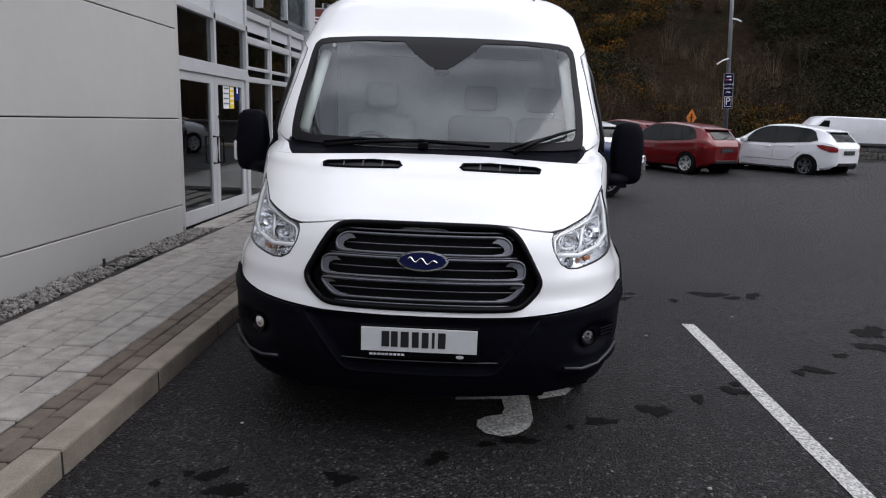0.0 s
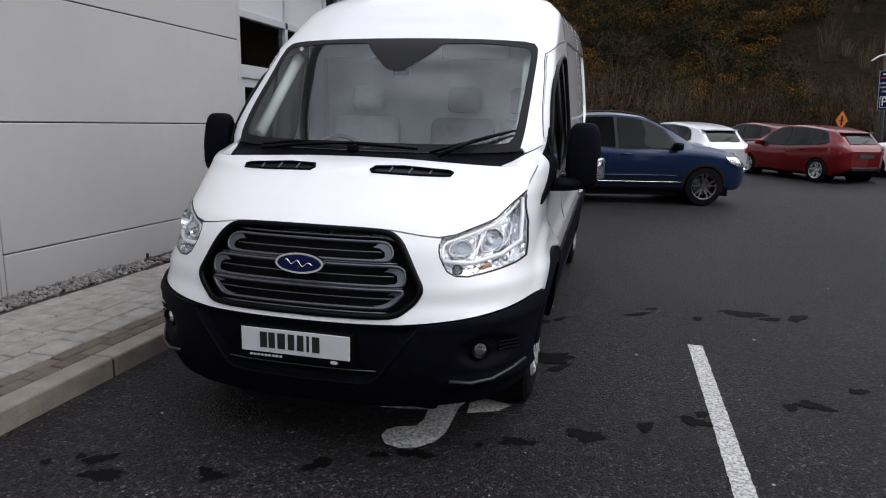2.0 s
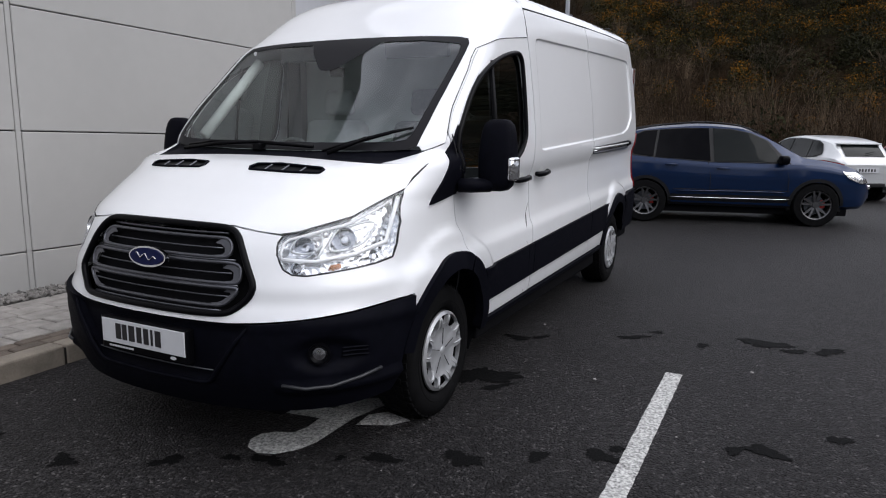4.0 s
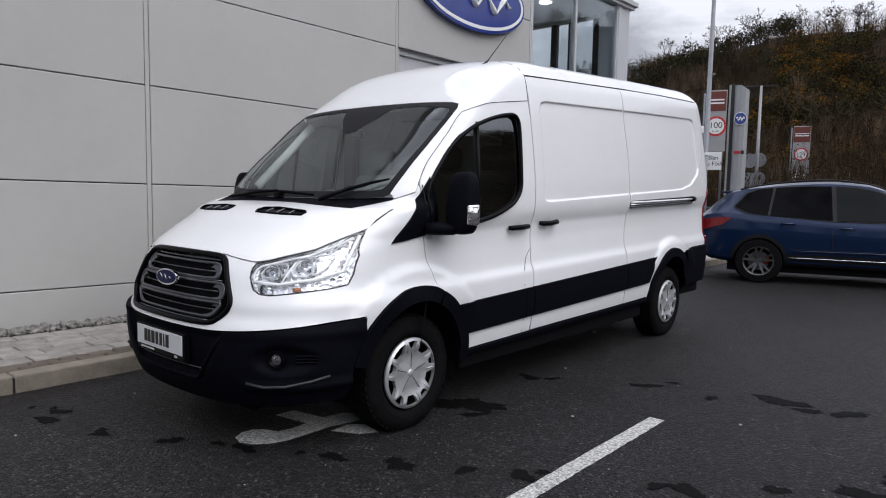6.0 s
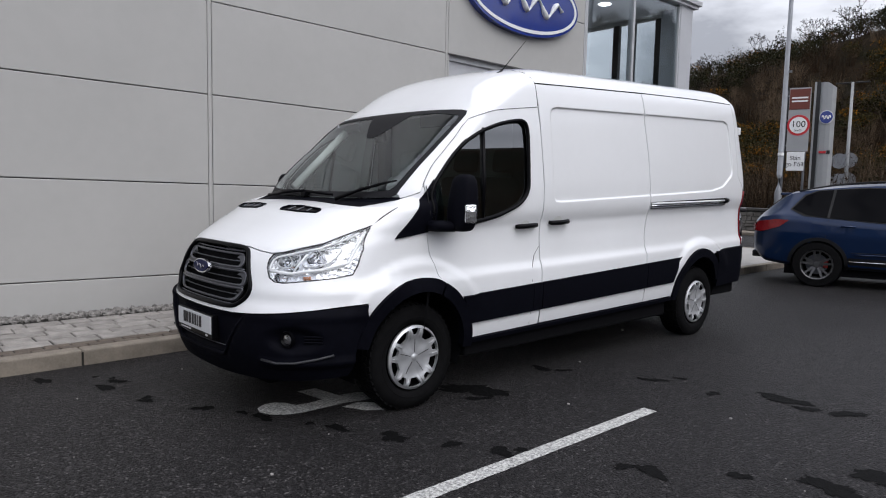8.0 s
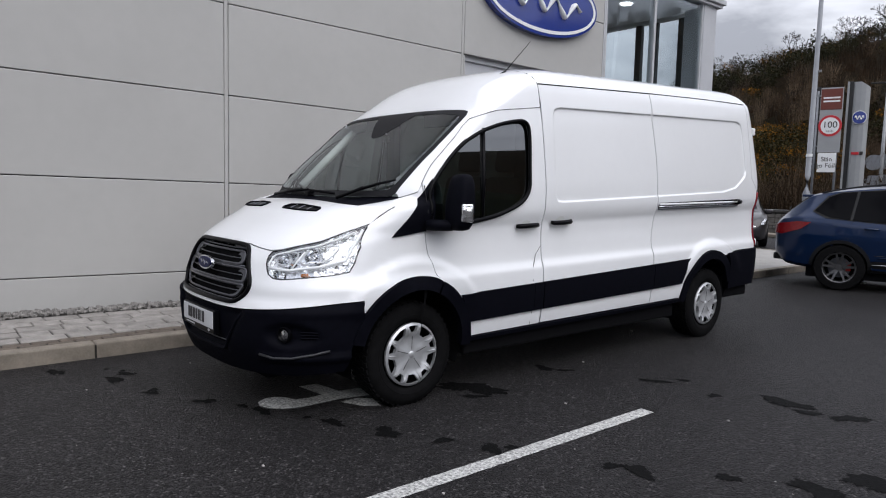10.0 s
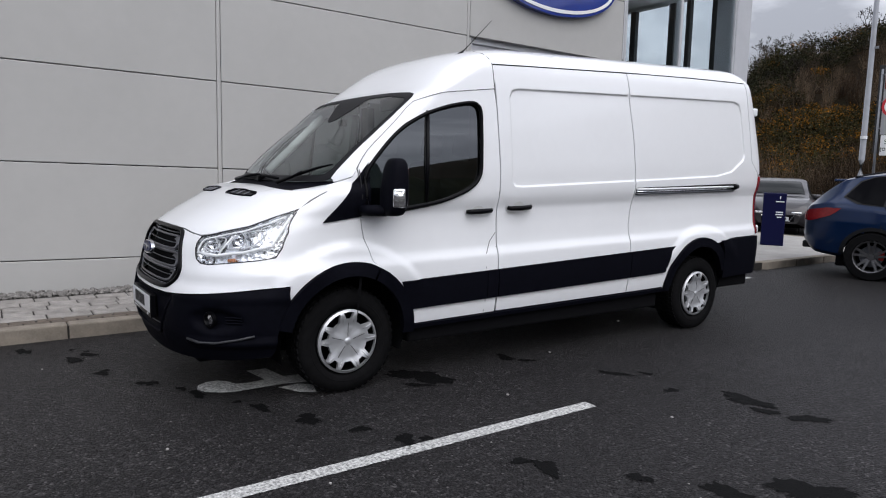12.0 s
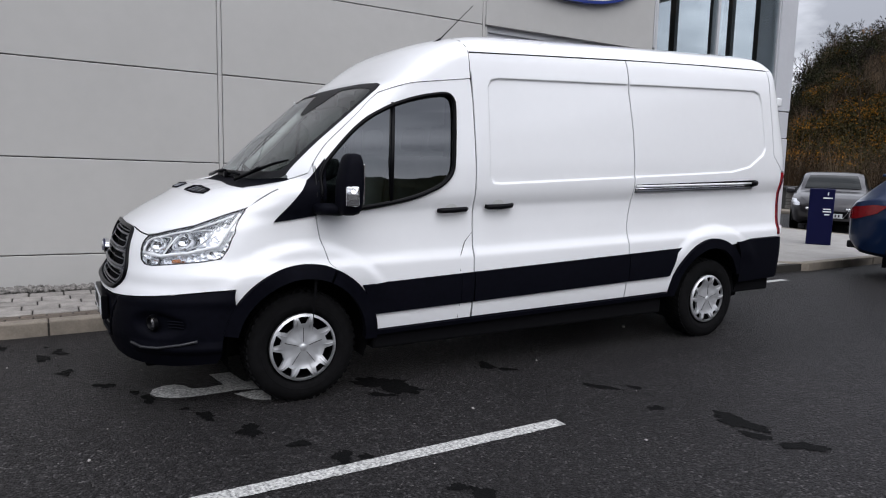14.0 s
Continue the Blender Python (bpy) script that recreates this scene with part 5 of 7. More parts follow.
    tagged(ob, "pale inner walls of the upper room", "wall", kind="structure")
    ob = part("ceiling", boxed(-9, ux - .1, 8.31, 11.72, 5.24, 5.30), PALE_ROOM); tagged(ob, "white plain ceiling", "ceiling", kind="structure")
    lamp = part("downlight", lathe([(.0, -.01), (.10, -.01), (.11, -.004), (.12, -.012), (.13, 0)], 24, 'z'), LIT, None)
    lamp.location = (-4.13, 10.18, 5.238)
    tagged(lamp, "small round lit ceiling downlight", "lamp")
    # things in the dim showroom
    for y in (6.0, 7.0):
        t = thing("side_table", "dim grey metal-legged table in the showroom", "table")
        part("tabletop", boxed(-5.1, -4.5, y - .35, y + .35, .80, .83, .006, 1), FRAME_METAL, t)
        for dx in (-5.05, -4.55):
            for dy in (-.3, .3):
                part("leg", tube([(dx, y + dy, .11), (dx, y + dy, .80)], .015, 6), FRAME_METAL, t)


DARK_FRAME = mat("dark_window_frame", (0.06, 0.065, 0.07), 0.5)
LIT = mat("lit_lamp", (0.9, 0.9, 0.9), 0.5, emit=((1.0, 0.97, 0.92), 4.0))
build_glazing()


def build_door():
    gx = WALL_X - .13
    d = new("door_1")
    tagged(d, "closed double glass entrance door in a pale metal frame", "door", kind="structure")
    part("door_frame", level(merged(boxed(gx - .08, gx + .06, 5.06, 5.16, .11, 2.12, .004, 1), boxed(gx - .08, gx + .06, 7.66, 7.79, .11, 2.12, .004, 1), boxed(gx - .08, gx + .06, 5.16, 7.66, 2.03, 2.12, .004, 1))), FRAME_METAL, d)
    for y0, y1, hy in ((5.165, 6.395, 6.30), (6.405, 7.655, 6.52)):
        leaf = part("door_leaf", level(merged(boxed(gx - .02, gx + .03, y0, y0 + .13, .12, 2.03, .004, 1), boxed(gx - .02, gx + .03, y1 - .13, y1, .12, 2.03, .004, 1),
                                        boxed(gx - .02, gx + .03, y0 + .13, y1 - .13, 1.92, 2.03, .004, 1), boxed(gx - .02, gx + .03, y0 + .13, y1 - .13, .12, .30, .004, 1))), FRAME_METAL, d)
        p = part("pane", level(boxed(gx - .004, gx + .008, y0 + .13, y1 - .13, .30, 1.92)), GLAZING, leaf)
        p.visible_shadow = False
        part("door_handle", level(tube([(gx + .03, hy, .86), (gx + .09, hy, .86), (gx + .09, hy, 1.22), (gx + .03, hy, 1.22)], .016, 8)), GLOSS_BLACK, leaf, "black bar handle")
    part("lock", boxed(gx + .03, gx + .045, 6.45, 6.52, 1.36, 1.42, .004, 1), CHROME, d)
    n1 = part("notice", boxed(gx + .009, gx + .012, 6.78, 7.02, 1.50, 1.86), SIGN_WHITE, d, "white paper notice")
    n2 = part("notice", boxed(gx + .009, gx + .012, 7.05, 7.22, 1.50, 1.86), NOTICE_YELLOW, d, "yellow paper notice")
    n3 = part("notice", boxed(gx + .009, gx + .012, 7.30, 7.44, 1.62, 1.98), SIGN_BLUE, d, "blue sign with a white mark")
    for k in range(4):
        part("notice_line", boxed(gx + .0125, gx + .0135, 6.80, 7.0, 1.56 + .07 * k, 1.58 + .07 * k), SATIN, n1)
        part("notice_line", boxed(gx + .0125, gx + .0135, 7.07, 7.2, 1.56 + .07 * k, 1.59 + .07 * k), SIGN_WHITE, n2)
    part("notice_line", boxed(gx + .0125, gx + .0135, 7.34, 7.40, 1.72, 1.86), SIGN_WHITE, n3)


NOTICE_YELLOW = mat("notice_yellow", (0.75, 0.55, 0.04), 0.6)
build_door()


def build_oval_sign():
    """Blue oval wall sign; the lettering is reduced to a flowing white band."""
    cy, cz, a, b = 6.62, 4.44, 1.31, 0.545
    sign = thing("oval_sign", "large blue oval wall sign with white border and mark", "sign")

    def oval(k, n=72):
        return [(cy + a * k * math.cos(2 * math.pi * i / n), cz + (b - a * (1 - k)) * math.sin(2 * math.pi * i / n)) for i in range(n)]
    part("sign_body", prism(oval(1.0), .10, 'x', WALL_X + .004), SIGN_BLUE, sign)
    ring = bmesh.new()
    o, i_ = oval(.965), oval(.925)
    vs = [[ring.verts.new((x, p[0], p[1])) for p in lp] for x in (WALL_X + .103, WALL_X + .112) for lp in (o, i_)]
    n = len(o)
    for k in range(n):
        j = (k + 1) % n
        ring.faces.new((vs[2][k], vs[2][j], vs[3][j], vs[3][k]))
        ring.faces.new((vs[0][k], vs[0][j], vs[2][j], vs[2][k]))
        ring.faces.new((vs[3][k], vs[3][j], vs[1][j], vs[1][k]))
    bmesh.ops.recalc_face_normals(ring, faces=ring.faces)
    part("sign_border", ring, SIGN_WHITE, sign)
    x = WALL_X + .116
    wave = [(x, cy - .85 + 1.7 * k / 60, cz - .03 + .17 * math.sin(k * .36 + .4) * (1 - .35 * k / 60) + .04 * math.sin(k * .1)) for k in range(61)]
    part("sign_mark", tube(wave, [.050 + .026 * math.sin(k * .72 + .8) for k in range(61)], 8, flat=.5), SIGN_WHITE, sign, smooth=True)
    part("sign_mark", tube([(x, cy - .86 + 1.0 * k / 20, cz + .18 + .10 * math.sin(k * .16 + .3)) for k in range(21)], [.02 + .03 * math.sin(k * .15) for k in range(21)], 8, flat=.5), SIGN_WHITE, sign, smooth=True)


build_oval_sign()

# ---- parked cars ----
def car_paint(name, color, metal=0.0):
    return mat(name, color, 0.30, metal=metal, vary=0.04, scale=3, coat=0.7, spec=0.25)


CAR_GLASS = glass("car_glass", (0.16, 0.18, 0.18), 0.07)
CAR_DARK_GLASS = glass("privacy_glass", (0.03, 0.032, 0.035), 0.06)
TRIM_BLACK = mat("car_black_trim", (0.010, 0.010, 0.011), 0.45, spec=0.3)
ALLOY = mat("dark_alloy", (0.13, 0.13, 0.135), 0.3, metal=0.8, vary=0.1, scale=20)
ALLOY_BRIGHT = mat("bright_alloy", (0.62, 0.63, 0.64), 0.28, metal=0.7, vary=0.05, scale=20)
CALIPER = mat("red_caliper", (0.40, 0.02, 0.015), 0.4)

HATCH_TOP = curve([(0, .57), (.010, .63), (.03, .69), (.075, .81), (.115, .895), (.135, .912), (.19, .942), (.28, .976), (.42, 1.0), (.53, .978), (.60, .915), (.66, .828), (.725, .718), (.76, .672), (.84, .640), (.92, .585), (.965, .52), (.99, .44), (1, .36)])
HATCH_BELT = curve([(0, .56), (.03, .65), (.10, .672), (.3, .640), (.6, .60), (.72, .612), (.80, .60), (.90, .545), (.96, .48), (1, .35)])
HATCH_WIDE = curve([(0, .56), (.012, .72), (.045, .865), (.12, .96), (.3, 1.0), (.75, 1.0), (.86, .975), (.93, .90), (.97, .78), (1, .55)])
HATCH_ROOF = curve([(0, .58), (.04, .60), (.09, .64), (.2, .725), (.45, .745), (.6, .765), (.72, .79), (.80, .82), (.92, .74), (1, .45)])
HATCH_LOW = curve([(0, .26), (.05, .17), (.15, .15), (.85, .135), (.95, .14), (1, .20)])


def build_car(name, label, L, W, H, base, front_over, paint, wheel_r=.32, alloy=None, suv=False, side_glass=None, rails=False, dark_plate=False):
    """A five-door hatchback facing +y, its middle over the origin."""
    car = thing(name, label, "car")
    alloy = alloy or ALLOY
    side_glass = side_glass or CAR_GLASS

    def tt(y):
        return (y + L / 2) / L

    def section(t):
        w, wr = HATCH_WIDE(t) * W / 2, HATCH_ROOF(t) * W / 2
        zl, zb, zt = HATCH_LOW(t) * H * (1.25 if suv else 1.0), HATCH_BELT(t) * H, HATCH_TOP(t) * H
        zb = min(zb, zt - .012)
        return w, min(wr, w * .97), zl, zb, zt

    def outline(t, n=26):
        """Half section from sill to roof centre."""
        w, wr, zl, zb, zt = section(t)
        pts = [(w * .86, zl), (w * .945, zl + .05), (w * .975, zl + (zb - zl) * .28), (w * .985, zl + (zb - zl) * .42), (w, zl + (zb - zl) * .68), (w * .985, zl + (zb - zl) * .92), (w * .962, zb)]
        rise = zt - zb
        pts += [(w * .962 + (wr - w * .962) * .45, zb + rise * .40), (w * .962 + (wr - w * .962) * .80, zb + rise * .74), (wr, zb + rise * .925), (wr * .82, zb + rise * .982), (wr * .45, zt), (0, zt + .004)]
        return pts

    ys = rng(-L / 2, -L / 2 + .30, .03)[:-1] + rng(-L / 2 + .30, L / 2 - .3, .035)[:-1] + rng(L / 2 - .30, L / 2, .03)
    axles = (-L / 2 + (L - base - front_over), L / 2 - front_over)
    vs, fs, m = [], [], None
    for y in ys:
        o = outline(tt(y))
        o = o + [(-x, z) for x, z in o[::-1][1:]]
        # finer section
        fine = []
        for i in range(len(o) - 1):
            fine += [(o[i][0] + (o[i + 1][0] - o[i][0]) * k / 4, o[i][1] + (o[i + 1][1] - o[i][1]) * k / 4) for k in range(4)]
        fine.append(o[-1])
        m = len(fine)
        vs += [Vector((x, y, z)) for x, z in fine]
    for j in range(len(ys) - 1):
        for i in range(m - 1):
            q = (j * m + i, j * m + i + 1, (j + 1) * m + i + 1, (j + 1) * m + i)
            c = sum((vs[k] for k in q), Vector()) / 4
            if abs(c.x) > .55 * W / 2 and any(math.hypot(c.y - a, c.z - wheel_r) < wheel_r + .03 for a in axles):
                continue
            fs.append(q)
    fs.append(tuple(range(m))); fs.append(tuple(range((len(ys) - 1) * m, len(ys) * m))[::-1])

    def side_x(y, z):
        o = outline(tt(max(-L / 2, min(L / 2, y))))
        for (x0, z0), (x1, z1) in zip(o, o[1:]):
            if z0 <= z <= z1 and z1 > z0:
                return x0 + (x1 - x0) * (z - z0) / (z1 - z0)
        return o[-4][0]

    def top_z(y, x):
        o = outline(tt(y))
        best = o[-1][1]
        for (x0, z0), (x1, z1) in zip(o[5:], o[6:]):
            if x1 <= abs(x) <= x0:
                return z0 + (z1 - z0) * (x0 - abs(x)) / (x0 - x1 + 1e-9)
        return best
    body = raw("body", vs, fs, paint, car, smooth=True, angle=38)

    def Y(t):
        return -L / 2 + t * L
    lift_ = .014

    def top_place(x, y, o=0.0):
        e = .01
        n = Vector((-(top_z(y, x + e) - top_z(y, x - e)) / (2 * e), -(top_z(y + e, x) - top_z(y - e, x)) / (2 * e), 1)).normalized()
        return Vector((x, y, top_z(y, x))) + n * (o + lift_)
    beltz = lambda t: HATCH_BELT(t) * H + .012
    roofz = lambda t: (HATCH_BELT(t) + (HATCH_TOP(t) - HATCH_BELT(t)) * .86) * H
    for s in (-1, 1):
        def sp(y, z, o=0.0, s=s):
            e = .01
            x = side_x(y, z)
            n = Vector((1, -(side_x(y + e, z) - side_x(y - e, z)) / (2 * e), -(side_x(y, z + e) - side_x(y, z - e)) / (2 * e))).normalized()
            p = Vector((x, y, z)) + n * (o + .012)
            return Vector((s * p.x, p.y, p.z))
        wins = []
        back_tip = [(Y(.125), beltz(.125) + (.09 if suv else .05))]
        wins.append((back_tip + [(Y(.165), roofz(.165) - .05), (Y(.20), roofz(.20)), (Y(.247), roofz(.247)), (Y(.232), beltz(.232)), (Y(.17), beltz(.17) + .01)], side_glass))
        wins.append(([(Y(.240), beltz(.24)), (Y(.256), roofz(.256)), (Y(.34), roofz(.34)), (Y(.425), roofz(.425)), (Y(.432), beltz(.43))], side_glass))
        wins.append(([(Y(.446), beltz(.446)), (Y(.440), roofz(.44)), (Y(.50), roofz(.50)), (Y(.56), roofz(.56) - .01), (Y(.62), roofz(.62) - .03), (Y(.672), beltz(.672) + .05), (Y(.69), beltz(.69) + .01)], CAR_GLASS))
        surround = [(Y(.118), beltz(.12) + (.085 if suv else .045)), (Y(.16), roofz(.16) - .03), (Y(.20), roofz(.20) + .018), (Y(.34), roofz(.34) + .018), (Y(.50), roofz(.5) + .018), (Y(.57), roofz(.57) + .008), (Y(.63), roofz(.63) - .015), (Y(.70), beltz(.70) + .005), (Y(.705), beltz(.7) - .012), (Y(.44), beltz(.44) - .014), (Y(.16), beltz(.16) - .006)]
        panel("window_surround", densify(surround, .04), [], rng(-L / 2, L / 2, .06), rng(.4 * H, H, .05), sp, TRIM_BLACK, car, thick=0, out=.0)
        for w, g in wins:
            panel("side_window", densify(w, .04), [], rng(-L / 2, L / 2, .10), rng(.4 * H, H, .08), sp, CAR_SIDE if g is CAR_GLASS else CAR_PRIV, car, thick=0, out=.009)
        for t0 in (.250, .436, .70):
            a = [(Y(t0) + (.16 if t0 < .3 else 0), .34 * H), (Y(t0 - (.02 if t0 < .3 else 0)) , .46 * H), (Y(t0 - .012), beltz(t0) - .01)]
            part("door_gap", tube([sp(y, z, -.004) for y, z in a], .004, 4), SEAM, car)
        part("sill_gap", tube([sp(y, .345 * H if suv else .30 * H, -.004) for y in rng(axles[0] + .45, axles[1] - .42, .3)], .004, 4), SEAM, car)
        for t0 in (.275, .455):
            part("door_handle", tube([sp(Y(t0), beltz(t0) - .11, .008), sp(Y(t0) + .10, beltz(t0) - .108, .02), sp(Y(t0) + .2, beltz(t0) - .11, .008)], .014, 6), paint, car, smooth=True)
        if suv:
            lowp = [(axles[0] + .40, .155 * H * 1.25), (axles[1] - .40, .145 * H * 1.25), (axles[1] - .42, .295 * H), (axles[0] + .42, .295 * H)]
            panel("sill_cladding", densify(lowp, .1), [], rng(-L / 2, L / 2, .12), rng(.1, .6, .06), sp, TRIM_BLACK, car, thick=0, out=.004)
            part("sill_strip", tube([sp(y, .262 * H, .010) for y in rng(axles[0] + .42, axles[1] - .40, .2)], .009, 6), CHROME, car, smooth=True)
            part("body_crease", tube([sp(y, .325 * H + .012 * math.sin((y + 1) * 1.2), .0) for y in rng(axles[0] + .5, axles[1] - .5, .15)], .012, 6), paint, car, smooth=True)
        # lamps
        tail = [(Y(.004), .575 * H), (Y(.02), .605 * H), (Y(.075), .630 * H), (Y(.118), .628 * H), (Y(.088), .560 * H), (Y(.03), .505 * H), (Y(.004), .505 * H)]
        panel("tail_lamp", densify(tail, .05), [], rng(-L / 2, L / 2, .05), rng(.48 * H, .66 * H, .03), sp, RED_LENS, car, thick=0, out=.006)
        head = [(Y(.875), .545 * H), (Y(.93), .53 * H), (Y(.965), .475 * H), (Y(.975), .43 * H), (Y(.945), .43 * H), (Y(.90), .475 * H)]
        panel("head_lamp", densify(head, .05), [], rng(-L / 2, L / 2, .05), rng(.4 * H, .56 * H, .03), sp, LAMP_CHROME, car, thick=0, out=.006)
        # mirror
        mm = bmesh.new()
        box(mm, -.11, .11, -.07, .07, -.07, .07, .045, Matrix.Translation((s * (W / 2 + .06), Y(.675), beltz(.67) + .06)), 3)
        part("door_mirror", mm, paint if not suv else GLOSS_BLACK, car, smooth=True, angle=50)
        # arches, wheels
        for a in axles:
            r = wheel_r
            arc = [(a + (r + .075) * math.cos(math.pi * k / 24), r + (r + .075) * math.sin(math.pi * k / 24)) for k in range(-2, 27)]
            arc2 = [(a + (r + .022) * math.cos(math.pi * k / 24), r + (r + .022) * math.sin(math.pi * k / 24)) for k in range(26, -3, -1)]
            ap = lambda y, z, o=0.0, s=s: Vector((s * (side_x(max(-L / 2 + .05, min(L / 2 - .05, y)), max(z, .30)) + .006 + o), y, z))
            panel("arch_lip", arc + arc2, [], rng(a - .5, a + .5, .08), rng(.1, .9, .08), ap, TRIM_BLACK if suv else paint, car, thick=.10, out=.004)
            # near-black disc as the shade inside the arch
            well = raw("wheel_well", [Vector((s * W * .30, a + (r + .04) * math.cos(2 * math.pi * k / 24), r + (r + .04) * math.sin(2 * math.pi * k / 24))) for k in range(24)], [tuple(range(24))], LINER_SHADE, car)
            wh = new("wheel"); wh.parent = car; wh.location = (s * (W / 2 - .10), a, r)
            part("tyre", lathe([(r * .66, -.10 * s), (r * .93, -.10 * s), (r, -.08 * s), (r, .065 * s), (r * .95, .092 * s), (r * .70, .098 * s), (r * .66, .08 * s)], 36), RUBBER, wh, smooth=True, angle=40)
            rim = lathe([(r * .67, .088 * s), (r * .655, .094 * s), (r * .62, .088 * s), (r * .60, .05 * s), (r * .58, -.03 * s)], 36)
            part("rim", rim, alloy, wh, smooth=True, angle=40)
            part("brake_disc", lathe([(0, -.01 * s), (r * .45, -.01 * s), (r * .45, -.03 * s)], 24), SATIN, wh)
            sp_bm = bmesh.new()
            for k in range(5):
                for da in (-.16, .16):
                    ang = 2 * math.pi * k / 5 + math.pi / 2
                    p0 = Vector((.055 * s, r * .10 * math.cos(ang + da), r * .10 * math.sin(ang + da)))
                    p1 = Vector((.085 * s, r * .62 * math.cos(ang + da * 1.35), r * .62 * math.sin(ang + da * 1.35)))
                    d = (p1 - p0).normalized(); n = Vector((s, 0, 0)); b_ = d.cross(n).normalized()
                    w0, w1 = .020, .014
                    q = [p0 + b_ * w0, p0 - b_ * w0, p1 - b_ * w1, p1 + b_ * w1]
                    lo = [sp_bm.verts.new(v - n * .025) for v in q]; hi = [sp_bm.verts.new(v + n * .004) for v in q]
                    sp_bm.faces.new(hi)
                    for i in range(4):
                        sp_bm.faces.new((lo[i], lo[(i + 1) % 4], hi[(i + 1) % 4], hi[i]))
            bmesh.ops.create_cone(sp_bm, cap_ends=True, segments=16, radius1=r * .16, radius2=r * .13, depth=.03, matrix=Matrix.Translation((.06 * s, 0, 0)) @ Matrix.Rotation(radians(90 * s), 4, 'Y'))
            bmesh.ops.recalc_face_normals(sp_bm, faces=sp_bm.faces)
            part("spokes", sp_bm, alloy, wh)
            if suv:
                part("caliper", boxed(-.02, .02, r * .25, r * .45, -.05, .08, .01, 1), CALIPER, wh)
        if rails:
            part("roof_rail", tube([Vector((s * HATCH_ROOF(tt(y)) * W / 2 * .93, y, HATCH_TOP(tt(y)) * H - .01 + .03 * math.sin(math.pi * (tt(y) - .14) / .46))) for y in rng(Y(.14), Y(.60), .15)], .014, 6), TRIM_BLACK, car, smooth=True)
    # screens
    def trap(t0, w0, t1, w1):
        return densify([(-w0 * W / 2, Y(t0)), (w0 * W / 2, Y(t0)), (w1 * W / 2, Y(t1)), (-w1 * W / 2, Y(t1))], .08)
    panel("windscreen", trap(.728, .70, .585, .60), [], rng(-W / 2, W / 2, .10), rng(Y(.5), Y(.75), .05), top_place, CAR_SIDE, car, thick=0)
    panel("rear_window", trap(.030, .52, .108, .50), [], rng(-W / 2, W / 2, .10), rng(Y(.0), Y(.1), .02), top_place, CAR_SIDE, car, thick=0)
    part("rear_spoiler", boxed(-.58 * W / 2, .58 * W / 2, Y(.078), Y(.13), H * .868, H * .892, .01), paint, car)
    part("rear_wiper", tube([(0, Y(.028), H * .735), (.22, Y(.038), H * .77)], .010, 5), GLOSS_BLACK, car)
    # rear: lamps over the tail, plate, bumper
    yr = -L / 2
    for s in (-1, 1):
        part("head_lamp", boxed(min(s * .34 * W / 2, s * .60 * W / 2), max(s * .34 * W / 2, s * .60 * W / 2), L / 2 - .06, L / 2 + .002, .36 * H, .41 * H, .02), LAMP_CHROME, car)
    rp = part("plate", boxed(-.26, .26, yr - .022, yr - .014, .455 * H, .455 * H + .11), PLATE_INK if dark_plate else PLATE, car)
    for k in range(6):
        part("plate_mark", boxed(-.20 + .07 * k, -.165 + .07 * k, yr - .026, yr - .0225, .455 * H + .025, .455 * H + .085), SATIN if dark_plate else PLATE_INK, rp)
    part("rear_bumper", boxed(-.52 * W / 2, .52 * W / 2, yr - .02, yr + .15, .235 * H, .30 * H, .02), TRIM_BLACK, car)
    fp = part("plate", boxed(-.26, .26, L / 2 + .03, L / 2 + .04, .245 * H, .245 * H + .11), PLATE, car)
    for k in range(6):
        part("plate_mark", boxed(-.20 + .07 * k, -.165 + .07 * k, L / 2 + .0405, L / 2 + .044, .245 * H + .025, .245 * H + .085), PLATE_INK, fp)
    part("front_grille", boxed(-.42 * W / 2, .42 * W / 2, L / 2 - .02, L / 2 + .025, .24 * H, .36 * H, .02), GLOSS_BLACK, car)
    part("grille_rim", tube([(-.42 * W / 2, L / 2 + .02, .35 * H), (-.3 * W / 2, L / 2 + .028, .245 * H), (.3 * W / 2, L / 2 + .028, .245 * H), (.42 * W / 2, L / 2 + .02, .35 * H)], .012, 6), CHROME, car)
    part("underside", boxed(-.40 * W, .40 * W, -L / 2 + .50, L / 2 - .40, .17, .32), LINER_SHADE, car)
    return car


# car panes are backed by the closed shell, so they read as dark glossy glass
CAR_SIDE = mat("car_window_dark", (0.010, 0.012, 0.012), 0.03, spec=0.15)
CAR_PRIV = mat("car_window_privacy", (0.002, 0.002, 0.003), 0.04, spec=0.06)


def stand(car, rear_near, heading, W, base, rear_over_y, side, z=0.0):
    """Puts a car so that its rear wheel on the given side (+1 right) touches the ground at rear_near, facing heading (degrees from +y, to the left)."""
    a = radians(heading)
    f, r = Vector((-math.sin(a), math.cos(a), 0)), Vector((math.cos(a), math.sin(a), 0))
    p = Vector((*rear_near, z)) - r * side * (W / 2 - .02) - f * rear_over_y
    car.matrix_world = Matrix.Translation(p) @ Matrix.Rotation(a, 4, 'Z')


def axle_y(L, base, fo):
    return -L / 2 + (L - base - fo)


blue = build_car("blue_suv", "metallic dark blue five-door SUV with black arches", 4.61, 1.88, 1.66, 2.71, .93, car_paint("deep_blue_paint", (0.002, 0.015, 0.058), .35), wheel_r=.355, suv=True, side_glass=CAR_DARK_GLASS, rails=True)
stand(blue, (.35, 9.80), -73.0, 1.88, 2.71, axle_y(4.61, 2.71, .93), 1)
RED_PAINT = car_paint("ruby_red_paint", (0.125, 0.002, 0.004), .2)
